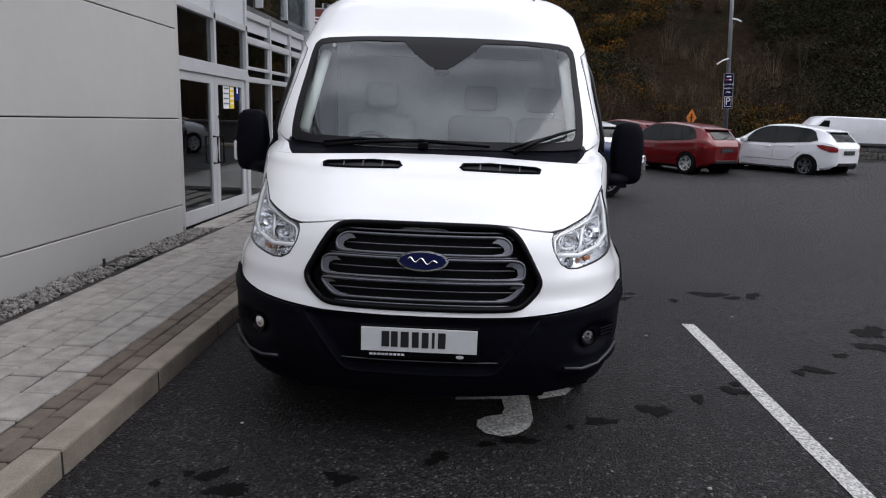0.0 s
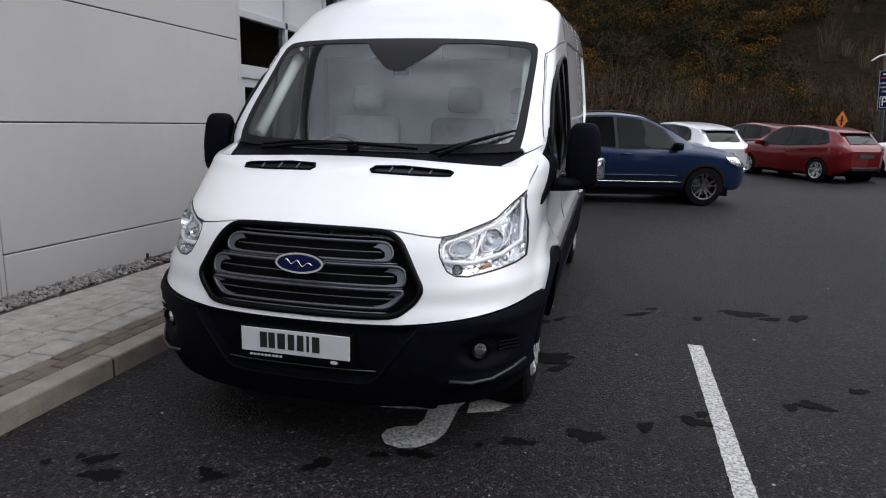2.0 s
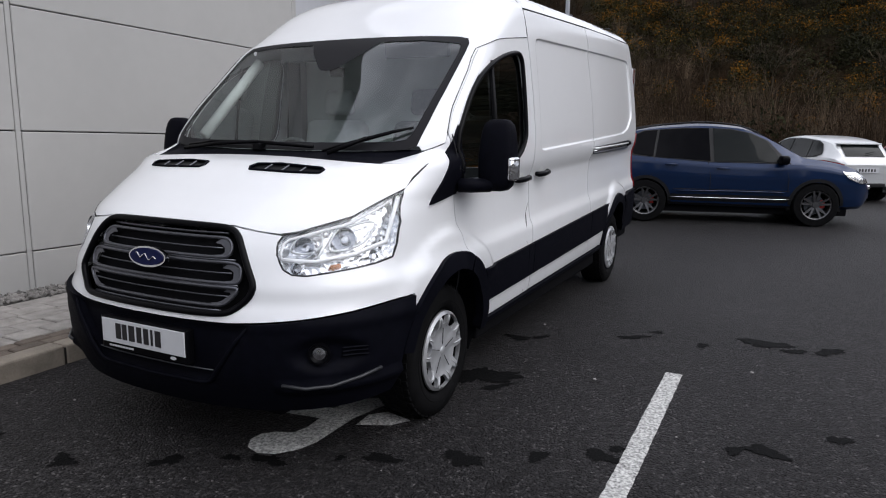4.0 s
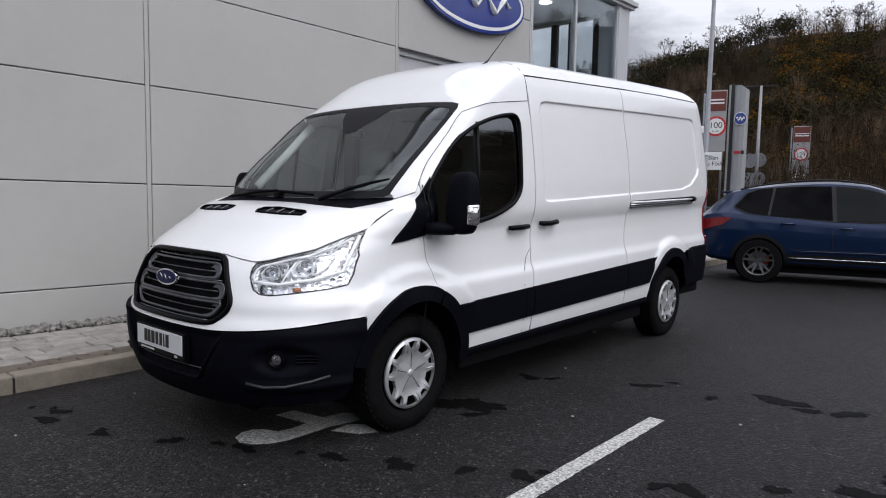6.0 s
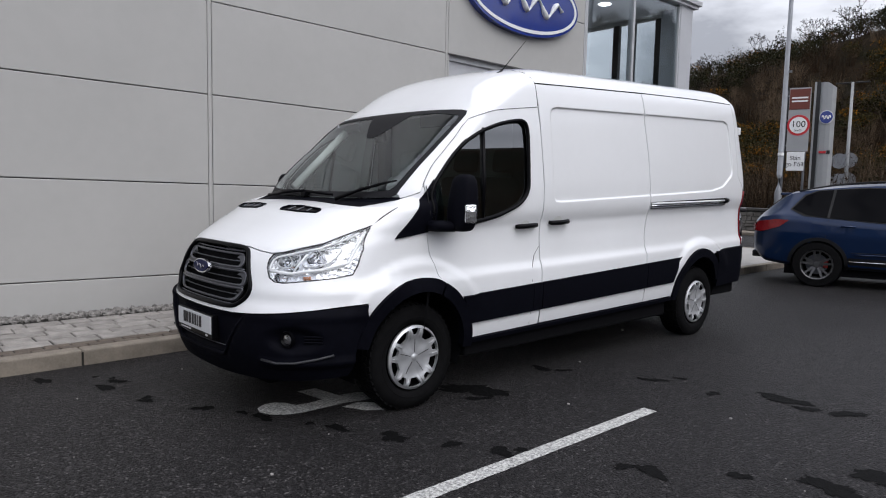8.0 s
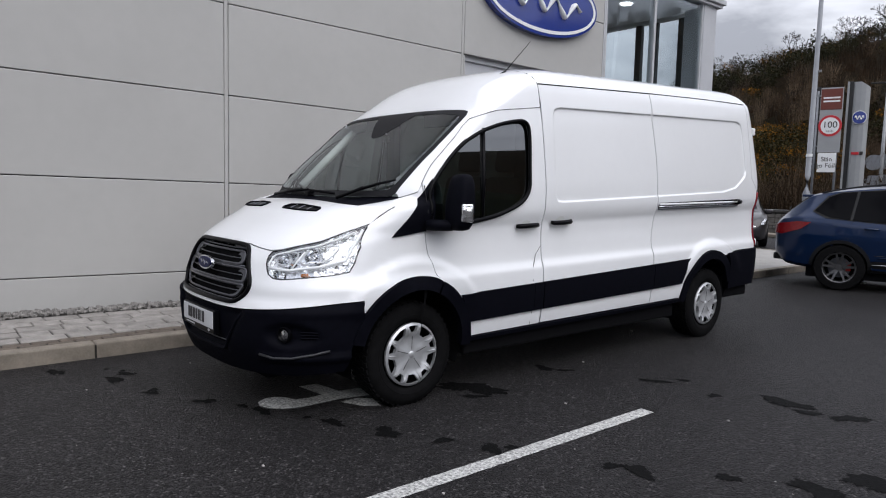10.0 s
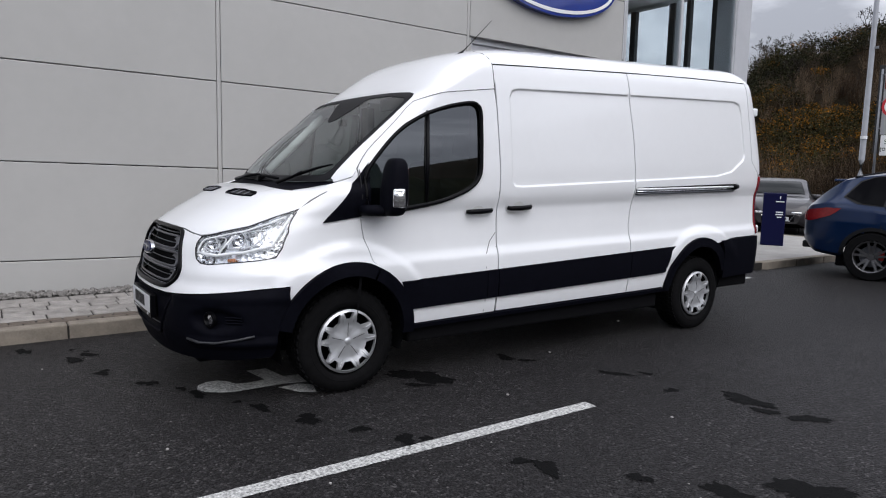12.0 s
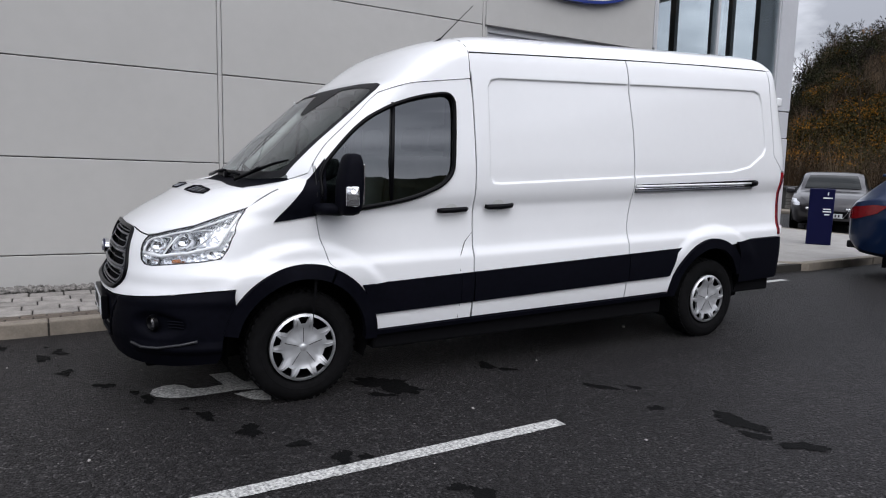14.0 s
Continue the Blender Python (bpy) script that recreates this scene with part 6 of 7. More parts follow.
HATCH = dict(L=4.04, W=1.735, H=1.476, base=2.49, front_over=.83)
ay = axle_y(4.04, 2.49, .83)
red = build_car("red_hatchback", "deep red five-door hatchback parked in a row", paint=RED_PAINT, alloy=ALLOY_BRIGHT, dark_plate=True, **HATCH)
stand(red, (6.45, 17.1), 32, 1.735, 2.49, ay, -1)
white2 = build_car("white_hatchback", "white five-door hatchback with dark alloys, parked in a row", paint=car_paint("white_car_paint", (0.74, 0.75, 0.78)), alloy=SATIN, dark_plate=True, **HATCH)
stand(white2, (9.75, 16.9), 32, 1.735, 2.49, ay, -1, .06)
white1 = build_car("silver_hatchback", "silver white five-door hatchback parked in a row", paint=car_paint("silver_car_paint", (0.55, 0.56, 0.57), .3), alloy=ALLOY_BRIGHT, **HATCH)
stand(white1, (2.95, 15.9), 30, 1.735, 2.49, ay, -1)
red_b = copy_thing(red, Matrix.Translation((6.2, 24.2, 0)) @ Matrix.Rotation(radians(32), 4, 'Z'))
tagged(red_b, "deep red hatchback parked behind the first row")
grey = build_car("grey_hatchback", "dark grey five-door hatchback facing the yard", 4.38, 1.83, 1.47, 2.70, .88, car_paint("dark_grey_paint", (0.030, 0.028, 0.031), .4), alloy=ALLOY_BRIGHT)
grey.matrix_world = Matrix.Translation((-5.75, 18.1, 0)) @ Matrix.Rotation(radians(180 + 30), 4, 'Z')


def build_far_van():
    v = thing("white_van", "small white panel van parked beyond the stone wall", "van")
    o = [(-2.6, .30), (-2.6, 1.75), (-2.5, 1.95), (1.0, 2.0), (1.25, 1.92), (1.85, 1.30), (2.5, 1.12), (2.65, .95), (2.65, .30)]
    bm = prism(o, 1.8, 'x', -.9)
    bmesh.ops.bevel(bm, geom=bm.edges[:], offset=.08, segments=3, profile=.5, affect='EDGES')
    body = part("body", bm, MATS["white_car_paint"], v, smooth=True, angle=50)
    for s in (-1, 1):
        part("side_window", prism([(1.0, 1.25), (1.0, 1.78), (1.25, 1.78), (1.75, 1.25)], .01, 'x', s * .905 - .005), CAR_SIDE, v)
        for y in (-1.6, 1.7):
            part("wheel", lathe([(0, s * .92), (.2, s * .92), (.33, s * .90), (.33, s * .72), (0, s * .72)], 24), RUBBER, v).location = (0, y, .33)
        part("mirror", boxed(s * 1.02 - .08, s * 1.02 + .08, 1.35, 1.5, 1.25, 1.5, .03), GLOSS_BLACK, v)
    v.matrix_world = Matrix.Translation((18.35, 31.5, .0)) @ Matrix.Rotation(radians(86), 4, 'Z') @ Matrix.Diagonal((1, 1, .965, 1))


build_far_van()

# ---- posts and signs ----
GALV = mat("galvanised_steel", (0.22, 0.23, 0.25), 0.5, metal=0.5, vary=0.1, scale=6)
SIGN_GREY = mat("sign_grey", (0.30, 0.31, 0.32), 0.5, vary=0.05, scale=3)
SIGN_BROWN = mat("sign_brown", (0.13, 0.028, 0.018), 0.45, vary=0.05, scale=4)
SIGN_RED = mat("sign_red", (0.50, 0.02, 0.03), 0.45)
SIGN_BLACK = mat("sign_black", (0.012, 0.012, 0.013), 0.5)
SIGN_ORANGE = mat("sign_orange", (0.70, 0.20, 0.02), 0.5)
NAVY = mat("navy_sign", (0.004, 0.005, 0.036), 0.45, vary=0.06, scale=5, spec=0.12)


def words(text, size, m, material, parent, name="lettering", depth=.004):
    """Raised letters as a mesh; m places them, facing -y."""
    cu = bpy.data.curves.new(name, 'FONT')
    cu.body, cu.size, cu.extrude, cu.align_x, cu.align_y = text, size, depth, 'CENTER', 'CENTER'
    tmp = new("tmp_text", cu)
    me = bpy.data.meshes.new_from_object(tmp.evaluated_get(bpy.context.evaluated_depsgraph_get()))
    bpy.data.objects.remove(tmp)
    bpy.data.curves.remove(cu)
    me.materials.clear()
    me.materials.append(material)
    me.transform(m @ Matrix.Rotation(radians(90), 4, 'X'))
    ob = new(name, me)
    ob.parent = parent
    return ob


def disc(r, n=40, cx=0.0, cz=0.0):
    return [(cx + r * math.cos(2 * math.pi * i / n), cz + r * math.sin(2 * math.pi * i / n)) for i in range(n)]


def turned(x, y, z, az):
    return Matrix.Translation((x, y, z)) @ Matrix.Rotation(radians(az), 4, 'Z')


def build_speed_sign(x, y, az, z0, z1, w=.76):
    s = thing("speed_sign", "tall grey road sign with a red-ringed limit and brown panel", "road sign", "road signs by the exit", turned(x, y, 0, az))
    h = z1 - z0
    board = part("board", boxed(-w / 2, w / 2, -.02, .02, z0 + h * .235, z1, .01), SIGN_GREY, s)
    part("back_board", boxed(-w / 2 - .20, -w / 2 - .02, .06, .10, z0 + .1, z1 + .05, .01), SIGN_BLACK, s)
    for k in range(3):
        part("bracket", boxed(-w / 2 - .10, -w / 2 + .1, .02, .07, z0 + h * (.3 + .3 * k), z0 + h * (.3 + .3 * k) + .05), GALV, s)
    brown = part("brown_panel", boxed(-w / 2 + .02, w / 2 - .03, -.032, -.021, z1 - h * .26, z1 - .05, .006), SIGN_BROWN, board)
    for k in range(2):
        part("unreadable_line", boxed(-w / 2 + .10, w / 2 - .10, -.036, -.0325, z1 - h * .13 - .13 * k, z1 - h * .13 + .06 - .13 * k), SIGN_WHITE, brown)
    cz = z0 + h * .55
    ring = part("limit_ring", prism(disc(.40, cz=cz), .008, 'y', -.030), SIGN_RED, board)
    part("limit_face", prism(disc(.315, cz=cz), .006, 'y', -.037), SIGN_WHITE, ring)
    words("100", .34, Matrix.Translation((0, -.040, cz + .03)), SIGN_BLACK, ring)
    words("km/h", .12, Matrix.Translation((0, -.040, cz - .20)), SIGN_BLACK, ring)
    low = part("goodbye_panel", boxed(-w / 2 + .04, w / 2 - .10, -.03, .0, z0, z0 + h * .235 - .02, .01), SIGN_WHITE, s)
    words("Slán\ngo Fóill", .24, Matrix.Translation((-.03, -.034, z0 + h * .115)), SIGN_BLACK, low)
    for dx in (-w / 2 - .10, w / 2 - .12):
        part("post", tube([(dx, .07, 0), (dx, .07, z1 - .1)], .045, 8), GALV, s, smooth=True)
    return s


build_speed_sign(-6.36, 26.45, 14, 2.35, 5.55)
build_speed_sign(-7.55, 44.7, 12, 1.75, 5.6, .95)


def build_totem():
    t = thing("dealer_totem", "tall grey illuminated dealer totem with a blue oval", "totem sign", at=turned(-6.08, 28.4, 0, 14) @ Matrix.Diagonal((.64, .82, 1, 1)))
    bm = prism([(-.36, -.06), (-.20, -.16), (.06, -.20), (.32, -.18), (.52, -.08), (.52, .15), (-.36, .15)], 5.95, 'z', 0)
    for v in bm.verts:
        if v.co.z > 3:
            v.co.z -= .22 * smoothstep(-.1, .52, v.co.x) ** 2
    part("pylon", bm, SIGN_GREY, t)
    part("pylon_edge", boxed(-.575, -.365, -.10, .16, 0, 5.98, .01), SIGN_BLACK, t)
    part("pylon_edge", boxed(-.70, -.58, -.10, .16, 0, 5.98, .01), SIGN_GREY, t)
    part("oval_rim", prism([(.08 + .39 * math.cos(k * .2094), 4.55 + .27 * math.sin(k * .2094)) for k in range(30)], .03, 'y', -.235), SIGN_WHITE, t)
    part("oval_face", prism([(.08 + .36 * math.cos(k * .2094), 4.55 + .245 * math.sin(k * .2094)) for k in range(30)], .01, 'y', -.246), SIGN_BLUE, t)
    part("oval_mark", tube([(.08 - .24 + .024 * k, -.252, 4.55 + .07 * math.sin(k * .8)) for k in range(21)], .026, 6), SIGN_WHITE, t)
    part("red_mark", boxed(-.22, .18, -.215, -.19, 3.10, 3.20), SIGN_RED, t)
    part("dark_mark", boxed(.22, .40, -.215, -.18, 3.08, 3.22), SIGN_BLACK, t)


build_totem()


def build_lamp_posts():
    p = thing("lamp_post", "tall galvanised lighting column in the yard", "lamp post", "lamp posts", turned(-3.90, 18.8, 0, 0))
    part("column", tube([(0, 0, 0), (0, 0, 1.5), (.0, 0, 2.0), (.02, 0, 9.5)], [.10, .10, .075, .05], 12), GALV, p, smooth=True)
    part("band", tube([(0, 0, 2.55), (0, 0, 2.63)], .085, 12), SIGN_WHITE, p)
    part("bracket", boxed(-.05, .16, -.02, .02, 4.9, 4.96), GALV, p)
    f = thing("street_lamp", "slim street lamp with two short arms and two round signs", "street lamp", "lamp posts", turned(-7.05, 34.4, 0, 10))
    part("column", tube([(0, 0, 0), (0, 0, 6.75)], [.10, .06], 10), SIGN_GREY, f, smooth=True)
    for s in (-1, 1):
        part("lamp_head", boxed(min(s * .1, s * .7), max(s * .1, s * .7), -.07, .07, 6.69, 6.75, .02), SIGN_BLACK, f)
    for z in (3.05, 2.1):
        part("round_sign", prism(disc(.36, 28, -.32, z), .02, 'y', -.05), GALV, f)
        part("round_sign", prism(disc(.36, 28, .05, z + .05), .02, 'y', .15), GALV, f)
    g = thing("parking_post", "leaning galvanised post with a navy parking sign", "sign post", at=Matrix.Translation((11.33, 27.5, .38)) @ Matrix.Rotation(radians(-3.6), 4, 'Y') @ Matrix.Diagonal((.92, .92, .98, 1)))
    part("column", tube([(0, 0, -.5), (0, 0, 11.5)], [.10, .07], 12), GALV, g, smooth=True)
    b = part("sign_board", boxed(-.22, .20, -.13, -.10, 1.72, 3.20, .01), NAVY, g, "navy board with white lines and a P")
    part("sign_edge", merged(boxed(-.235, -.22, -.132, -.098, 1.705, 3.215), boxed(.20, .215, -.132, -.098, 1.705, 3.215), boxed(-.22, .20, -.132, -.098, 3.20, 3.215), boxed(-.22, .20, -.132, -.098, 1.705, 1.72)), SIGN_GREY, b)
    part("parking_frame", boxed(-.17, .15, -.138, -.131, 1.80, 2.24, .01), SIGN_WHITE, b)
    part("parking_face", boxed(-.15, .13, -.142, -.1385, 1.82, 2.22, .01), NAVY, b)
    words("P", .46, Matrix.Translation((-.01, -.146, 2.02)), SIGN_WHITE, b)
    for z, txt in ((2.74, "CUSTOMER"), (2.58, "PARKING"), (2.42, "AREA")):
        words(txt, .092, Matrix.Translation((-.01, -.136, z)), SIGN_WHITE, b)
    part("red_line", boxed(-.17, -.03, -.136, -.131, 2.92, 2.97), SIGN_RED, b)
    part("white_oval", prism([(.06 + .06 * math.cos(k * .4), 2.95 + .035 * math.sin(k * .4)) for k in range(16)], .005, 'y', -.136), SIGN_WHITE, b)
    part("unreadable_line", boxed(-.12, .10, -.136, -.131, 3.06, 3.11), SIGN_WHITE, b)
    part("arm", tube([(0, -.05, 3.85), (-.30, -.10, 3.78), (-.58, -.12, 3.62)], .035, 6), SIGN_WHITE, g)
    part("arm", tube([(0, -.05, 5.50), (.20, -.1, 5.46), (.42, -.12, 5.36)], .035, 6), SIGN_WHITE, g)
    d = thing("diamond_sign", "small orange diamond warning sign on a post", "road sign", at=Matrix.Translation((10.65, 30.3, -.32)) @ Matrix.Scale(1.2, 4))
    part("post", tube([(0, .04, 0), (0, .04, 1.5)], .03, 6), GALV, d)
    part("board", prism([(0, 1.28), (.20, 1.62), (0, 1.96), (-.20, 1.62)], .015, 'y', -.01), SIGN_ORANGE, d)
    part("symbol", boxed(-.03, .03, -.018, -.011, 1.45, 1.78), SIGN_BLACK, d)
    part("symbol", boxed(-.08, .08, -.018, -.011, 1.60, 1.64), SIGN_BLACK, d)


build_lamp_posts()


def build_info_totem():
    t = thing("info_pillar", "navy blue information pillar with white lines on the footway", "info pillar", at=turned(-2.58, 12.32, KERB_TOP, 30))
    body = part("pillar_body", boxed(-.21, .21, -.13, .13, 0, 1.05, .012), NAVY, t)
    part("white_letter", boxed(.09, .11, -.136, -.131, .93, .99), SIGN_WHITE, body)
    for z, w in ((.87, .15), (.66, .13), (.615, .14), (.56, .08)):
        part("unreadable_line", boxed(.10 - w / 2, .10 + w / 2, -.136, -.131, z, z + .022), SIGN_WHITE, body)


build_info_totem()

# ---- low stone wall at the yard's edge ----
RUBBLE = mat("wall_rubble", (0.075, 0.070, 0.064), 0.9, scale=4, color2=(0.17, 0.16, 0.15), bump=0.6, bump_scale=30, random=0.25)
COPING = mat("wall_coping", (0.045, 0.043, 0.042), 0.9, vary=0.2, scale=5)


def build_stone_wall():
    wall = part("wall_boundary", boxed(-14, 40, 22.6, 22.9, 0, .82), COPING)
    tagged(wall, "low dark rubble stone wall along the yard", "wall", kind="structure")
    part("coping", boxed(-14, 40, 22.50, 23.0, .823, .92, .02), COPING, wall)
    kerb = part("trim_far_kerb", boxed(-14, 40, 21.5, 22.55, 0, .11, .02), CONCRETE)
    tagged(kerb, "pale concrete kerb before the stone wall", "kerb", kind="structure")
    bm = bmesh.new()
    rnd = random.Random(5)
    for x0, x1 in ((-10, -2), (11, 20)):
        z = .12
        while z < .78:
            h = rnd.uniform(.10, .17)
            x = x0
            while x < x1:
                w = rnd.uniform(.16, .40)
                box(bm, x, x + w - .02, 22.56 - rnd.uniform(0, .03), 22.62, z, min(.81, z + h - .015), .012, None, 1)
                x += w
            z += h
    tagged(part("rubble_stones", bm, RUBBLE, wall), kind="stuff")


build_stone_wall()

# ---- the hillside ----
def hill_z(x, y):
    foot = 36 + 5 * math.sin(x * .045 + .6) + max(0.0, -x - 18) * .25
    top = max(15.0, min(34.0, 17.6 + .11 * (x + 30)))
    top -= max(0.0, -52 - x) * .45
    top = max(5.0, top)
    top *= 1 - .86 * smoothstep(-.60, -.74, (x - 5) / (y + .3))
    d = (y - foot) / 50
    if d <= 0:
        return 0.0
    z = top * (d * d * (3 - 2 * d) if d < 1 else 1) * .55 + top * min(1.0, d) * .45
    z += 1.3 * noise.noise(Vector((x * .07, y * .07, 3.1))) * min(1, d * 4) + (0.5 * noise.noise(Vector((x * .25, y * .25, 7.7)))) * min(1, d * 4)
    if d > 1:
        z -= (d - 1) * 12
    return max(0.02, z)


def hill_material():
    m = bpy.data.materials.new("undergrowth_with_shade")
    m.use_nodes = True
    n, l = m.node_tree.nodes, m.node_tree.links
    b = n["Principled BSDF"]
    geo = n.new("ShaderNodeNewGeometry")
    big = n.new("ShaderNodeTexNoise"); big.inputs['Scale'].default_value, big.inputs['Detail'].default_value = .12, 8
    fine = n.new("ShaderNodeTexNoise"); fine.inputs['Scale'].default_value, fine.inputs['Detail'].default_value = 2.5, 6
    for t in (big, fine):
        l.new(geo.outputs['Position'], t.inputs['Vector'])
    # brown ground taken near black: deep shade between the bushes is in the colour
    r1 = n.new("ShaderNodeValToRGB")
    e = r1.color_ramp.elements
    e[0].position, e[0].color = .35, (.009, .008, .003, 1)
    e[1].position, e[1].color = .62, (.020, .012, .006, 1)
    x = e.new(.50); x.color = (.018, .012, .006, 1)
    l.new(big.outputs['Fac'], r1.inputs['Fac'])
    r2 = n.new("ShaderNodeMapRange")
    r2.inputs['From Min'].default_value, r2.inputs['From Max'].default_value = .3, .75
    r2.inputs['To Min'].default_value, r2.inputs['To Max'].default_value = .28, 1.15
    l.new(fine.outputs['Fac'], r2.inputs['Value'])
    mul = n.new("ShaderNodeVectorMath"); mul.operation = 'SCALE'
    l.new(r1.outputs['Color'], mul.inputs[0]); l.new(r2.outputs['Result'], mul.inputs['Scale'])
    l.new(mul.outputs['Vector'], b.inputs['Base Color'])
    b.inputs['Roughness'].default_value, b.inputs['Specular IOR Level'].default_value = 1.0, 0.05
    return m


def build_hill():
    xs, ys = rng(-130, 110, 3.0), rng(30, 130, 2.0)
    verts = [(x, y, hill_z(x, y) - .05) for y in ys for x in xs]
    w = len(xs)
    faces = [(j * w + i, j * w + i + 1, (j + 1) * w + i + 1, (j + 1) * w + i) for j in range(len(ys) - 1) for i in range(w - 1)]
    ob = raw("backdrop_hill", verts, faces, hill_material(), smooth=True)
    tagged(ob, "steep brown hillside under scrub and gorse, darkened for the shade between them", "hill", kind="structure")


build_hill()


def leaf_material(name, c1, c2, rough=.8):
    """Foliage whose colour changes from clump to clump."""
    m = bpy.data.materials.new(name)
    m.use_nodes = True
    n, l = m.node_tree.nodes, m.node_tree.links
    b = n["Principled BSDF"]
    geo = n.new("ShaderNodeNewGeometry")
    r = n.new("ShaderNodeValToRGB")
    r.color_ramp.elements[0].color, r.color_ramp.elements[1].color = (*c1, 1), (*c2, 1)
    nz = n.new("ShaderNodeTexNoise"); nz.inputs['Scale'].default_value = .45
    l.new(geo.outputs['Position'], nz.inputs['Vector'])
    mx = n.new("ShaderNodeMath"); mx.operation = 'MULTIPLY_ADD'
    l.new(geo.outputs['Random Per Island'], mx.inputs[0]); mx.inputs[1].default_value = .55
    mp = n.new("ShaderNodeMapRange"); mp.inputs['From Min'].default_value, mp.inputs['From Max'].default_value = .3, .7
    mp.inputs['To Min'].default_value, mp.inputs['To Max'].default_value = -.15, .55
    l.new(nz.outputs['Fac'], mp.inputs['Value']); l.new(mp.outputs['Result'], mx.inputs[2])
    l.new(mx.outputs[0], r.inputs['Fac'])
    l.new(r.outputs['Color'], b.inputs['Base Color'])
    b.inputs['Roughness'].default_value, b.inputs['Specular IOR Level'].default_value = rough, 0.1
    return m


def stuff_mesh(name, tris, material, label, category):
    """tris: array (n, 3, 3)."""
    me = bpy.data.meshes.new(name)
    n = len(tris)
    me.vertices.add(n * 3)
    me.vertices.foreach_set("co", tris.reshape(-1).astype(np.float32))
    me.loops.add(n * 3)
    me.loops.foreach_set("vertex_index", np.arange(n * 3, dtype=np.int32))
    me.polygons.add(n)
    me.polygons.foreach_set("loop_start", np.arange(0, n * 3, 3, dtype=np.int32))
    me.update(calc_edges=True)
    me.materials.append(material)
    ob = new(name, me)
    tagged(ob, label, category, kind="stuff")
    return ob


RS = np.random.RandomState(11)


def leaves(centre, radius, count, size, flat=.8):
    """Small triangles scattered through a lumpy crown."""
    d = RS.normal(size=(count, 3)); d /= np.linalg.norm(d, axis=1)[:, None]
    lump = 1 + .35 * np.sin(d[:, 0] * 5 + centre[0]) * np.sin(d[:, 1] * 4 + centre[1]) + .2 * np.sin(d[:, 2] * 7 + centre[0])
    p = np.array(centre) + d * (np.array(radius) * (RS.uniform(.35, 1.0, count) ** .5 * lump)[:, None])
    a = RS.normal(size=(count, 3)); a /= np.linalg.norm(a, axis=1)[:, None]
    b = np.cross(a, RS.normal(size=(count, 3))); b /= np.linalg.norm(b, axis=1)[:, None]
    s = RS.uniform(.5, 1.3, count)[:, None] * size
    return np.stack([p - a * s * .5, p + a * s * .5, p + b * s * flat], axis=1)


def twigs(base, height, spread, count, width):
    """Thin upright shoots that fork and spread: two slim triangles each."""
    ang = RS.uniform(0, 2 * np.pi, count)
    out = RS.uniform(.1, 1, count) * spread
    h = height * RS.uniform(.45, 1.0, count)
    b = np.array(base) + np.stack([np.cos(ang) * out * .35, np.sin(ang) * out * .35, np.zeros(count)], 1)
    mid = b + np.stack([np.cos(ang) * out * .25, np.sin(ang) * out * .25, h * .5], 1)
    tip = mid + np.stack([np.cos(ang) * out * .5 + RS.normal(0, .3, count) * height * .3, np.sin(ang) * out * .5 + RS.normal(0, .3, count) * height * .3, h * .5], 1)
    w = width * RS.uniform(.6, 1.4, count)[:, None]
    sx = np.stack([np.sin(ang * 3), np.cos(ang * 3), np.zeros(count)], 1)
    sx[:, 0] = np.sign(sx[:, 0] + 1e-6) * np.maximum(np.abs(sx[:, 0]), .6)
    t1 = np.stack([b - sx * w, b + sx * w, mid], 1)
    t2 = np.stack([mid - sx * w * .6, mid + sx * w * .6, tip], 1)
    t0 = np.stack([b - sx * w, mid + sx * w * .6, mid - sx * w * .6], 1)
    return np.concatenate([t0, t1, t2])


# thickets on the slope: middle and radius
GORSE = [(11.6, 63, 6), (14, 60, 6), (17.6, 64, 5), (-9, 63.6, 4), (-4.2, 61, 5), (-2.2, 59, 3), (2.8, 62.5, 4), (-.7, 52, 2.5), (5.5, 52, 3), (9.4, 49.6, 3.5), (-14.5, 69, 3.5),
         (-11, 64, 4), (-10.7, 55.5, 3), (-10.9, 71.4, 4), (-22.9, 49.2, 3), (-19.6, 49, 3.5), (18, 44.4, 1.8), (-16.7, 39.1, 2), (-30, 57, 3)]
HOLLY = [(29, 59.5, 6), (33.3, 62, 6), (31.4, 53.5, 5), (27.6, 51.8, 4), (27.7, 46.8, 3.5), (9.5, 54.4, 4), (36, 55, 6), (-35.6, 67, 5), (-1, 66, 4), (6, 68, 5), (40, 60, 7)]
BARE = [(16.6, 55.6, 4), (19.2, 56.8, 5), (23.6, 54.8, 4.5), (21, 61, 4)]


def within(spots, x, y):
    return any(math.hypot(x - a, y - b) < r * (1 + .25 * noise.noise(Vector((x * .4, y * .4, 2.2)))) for a, b, r in spots)


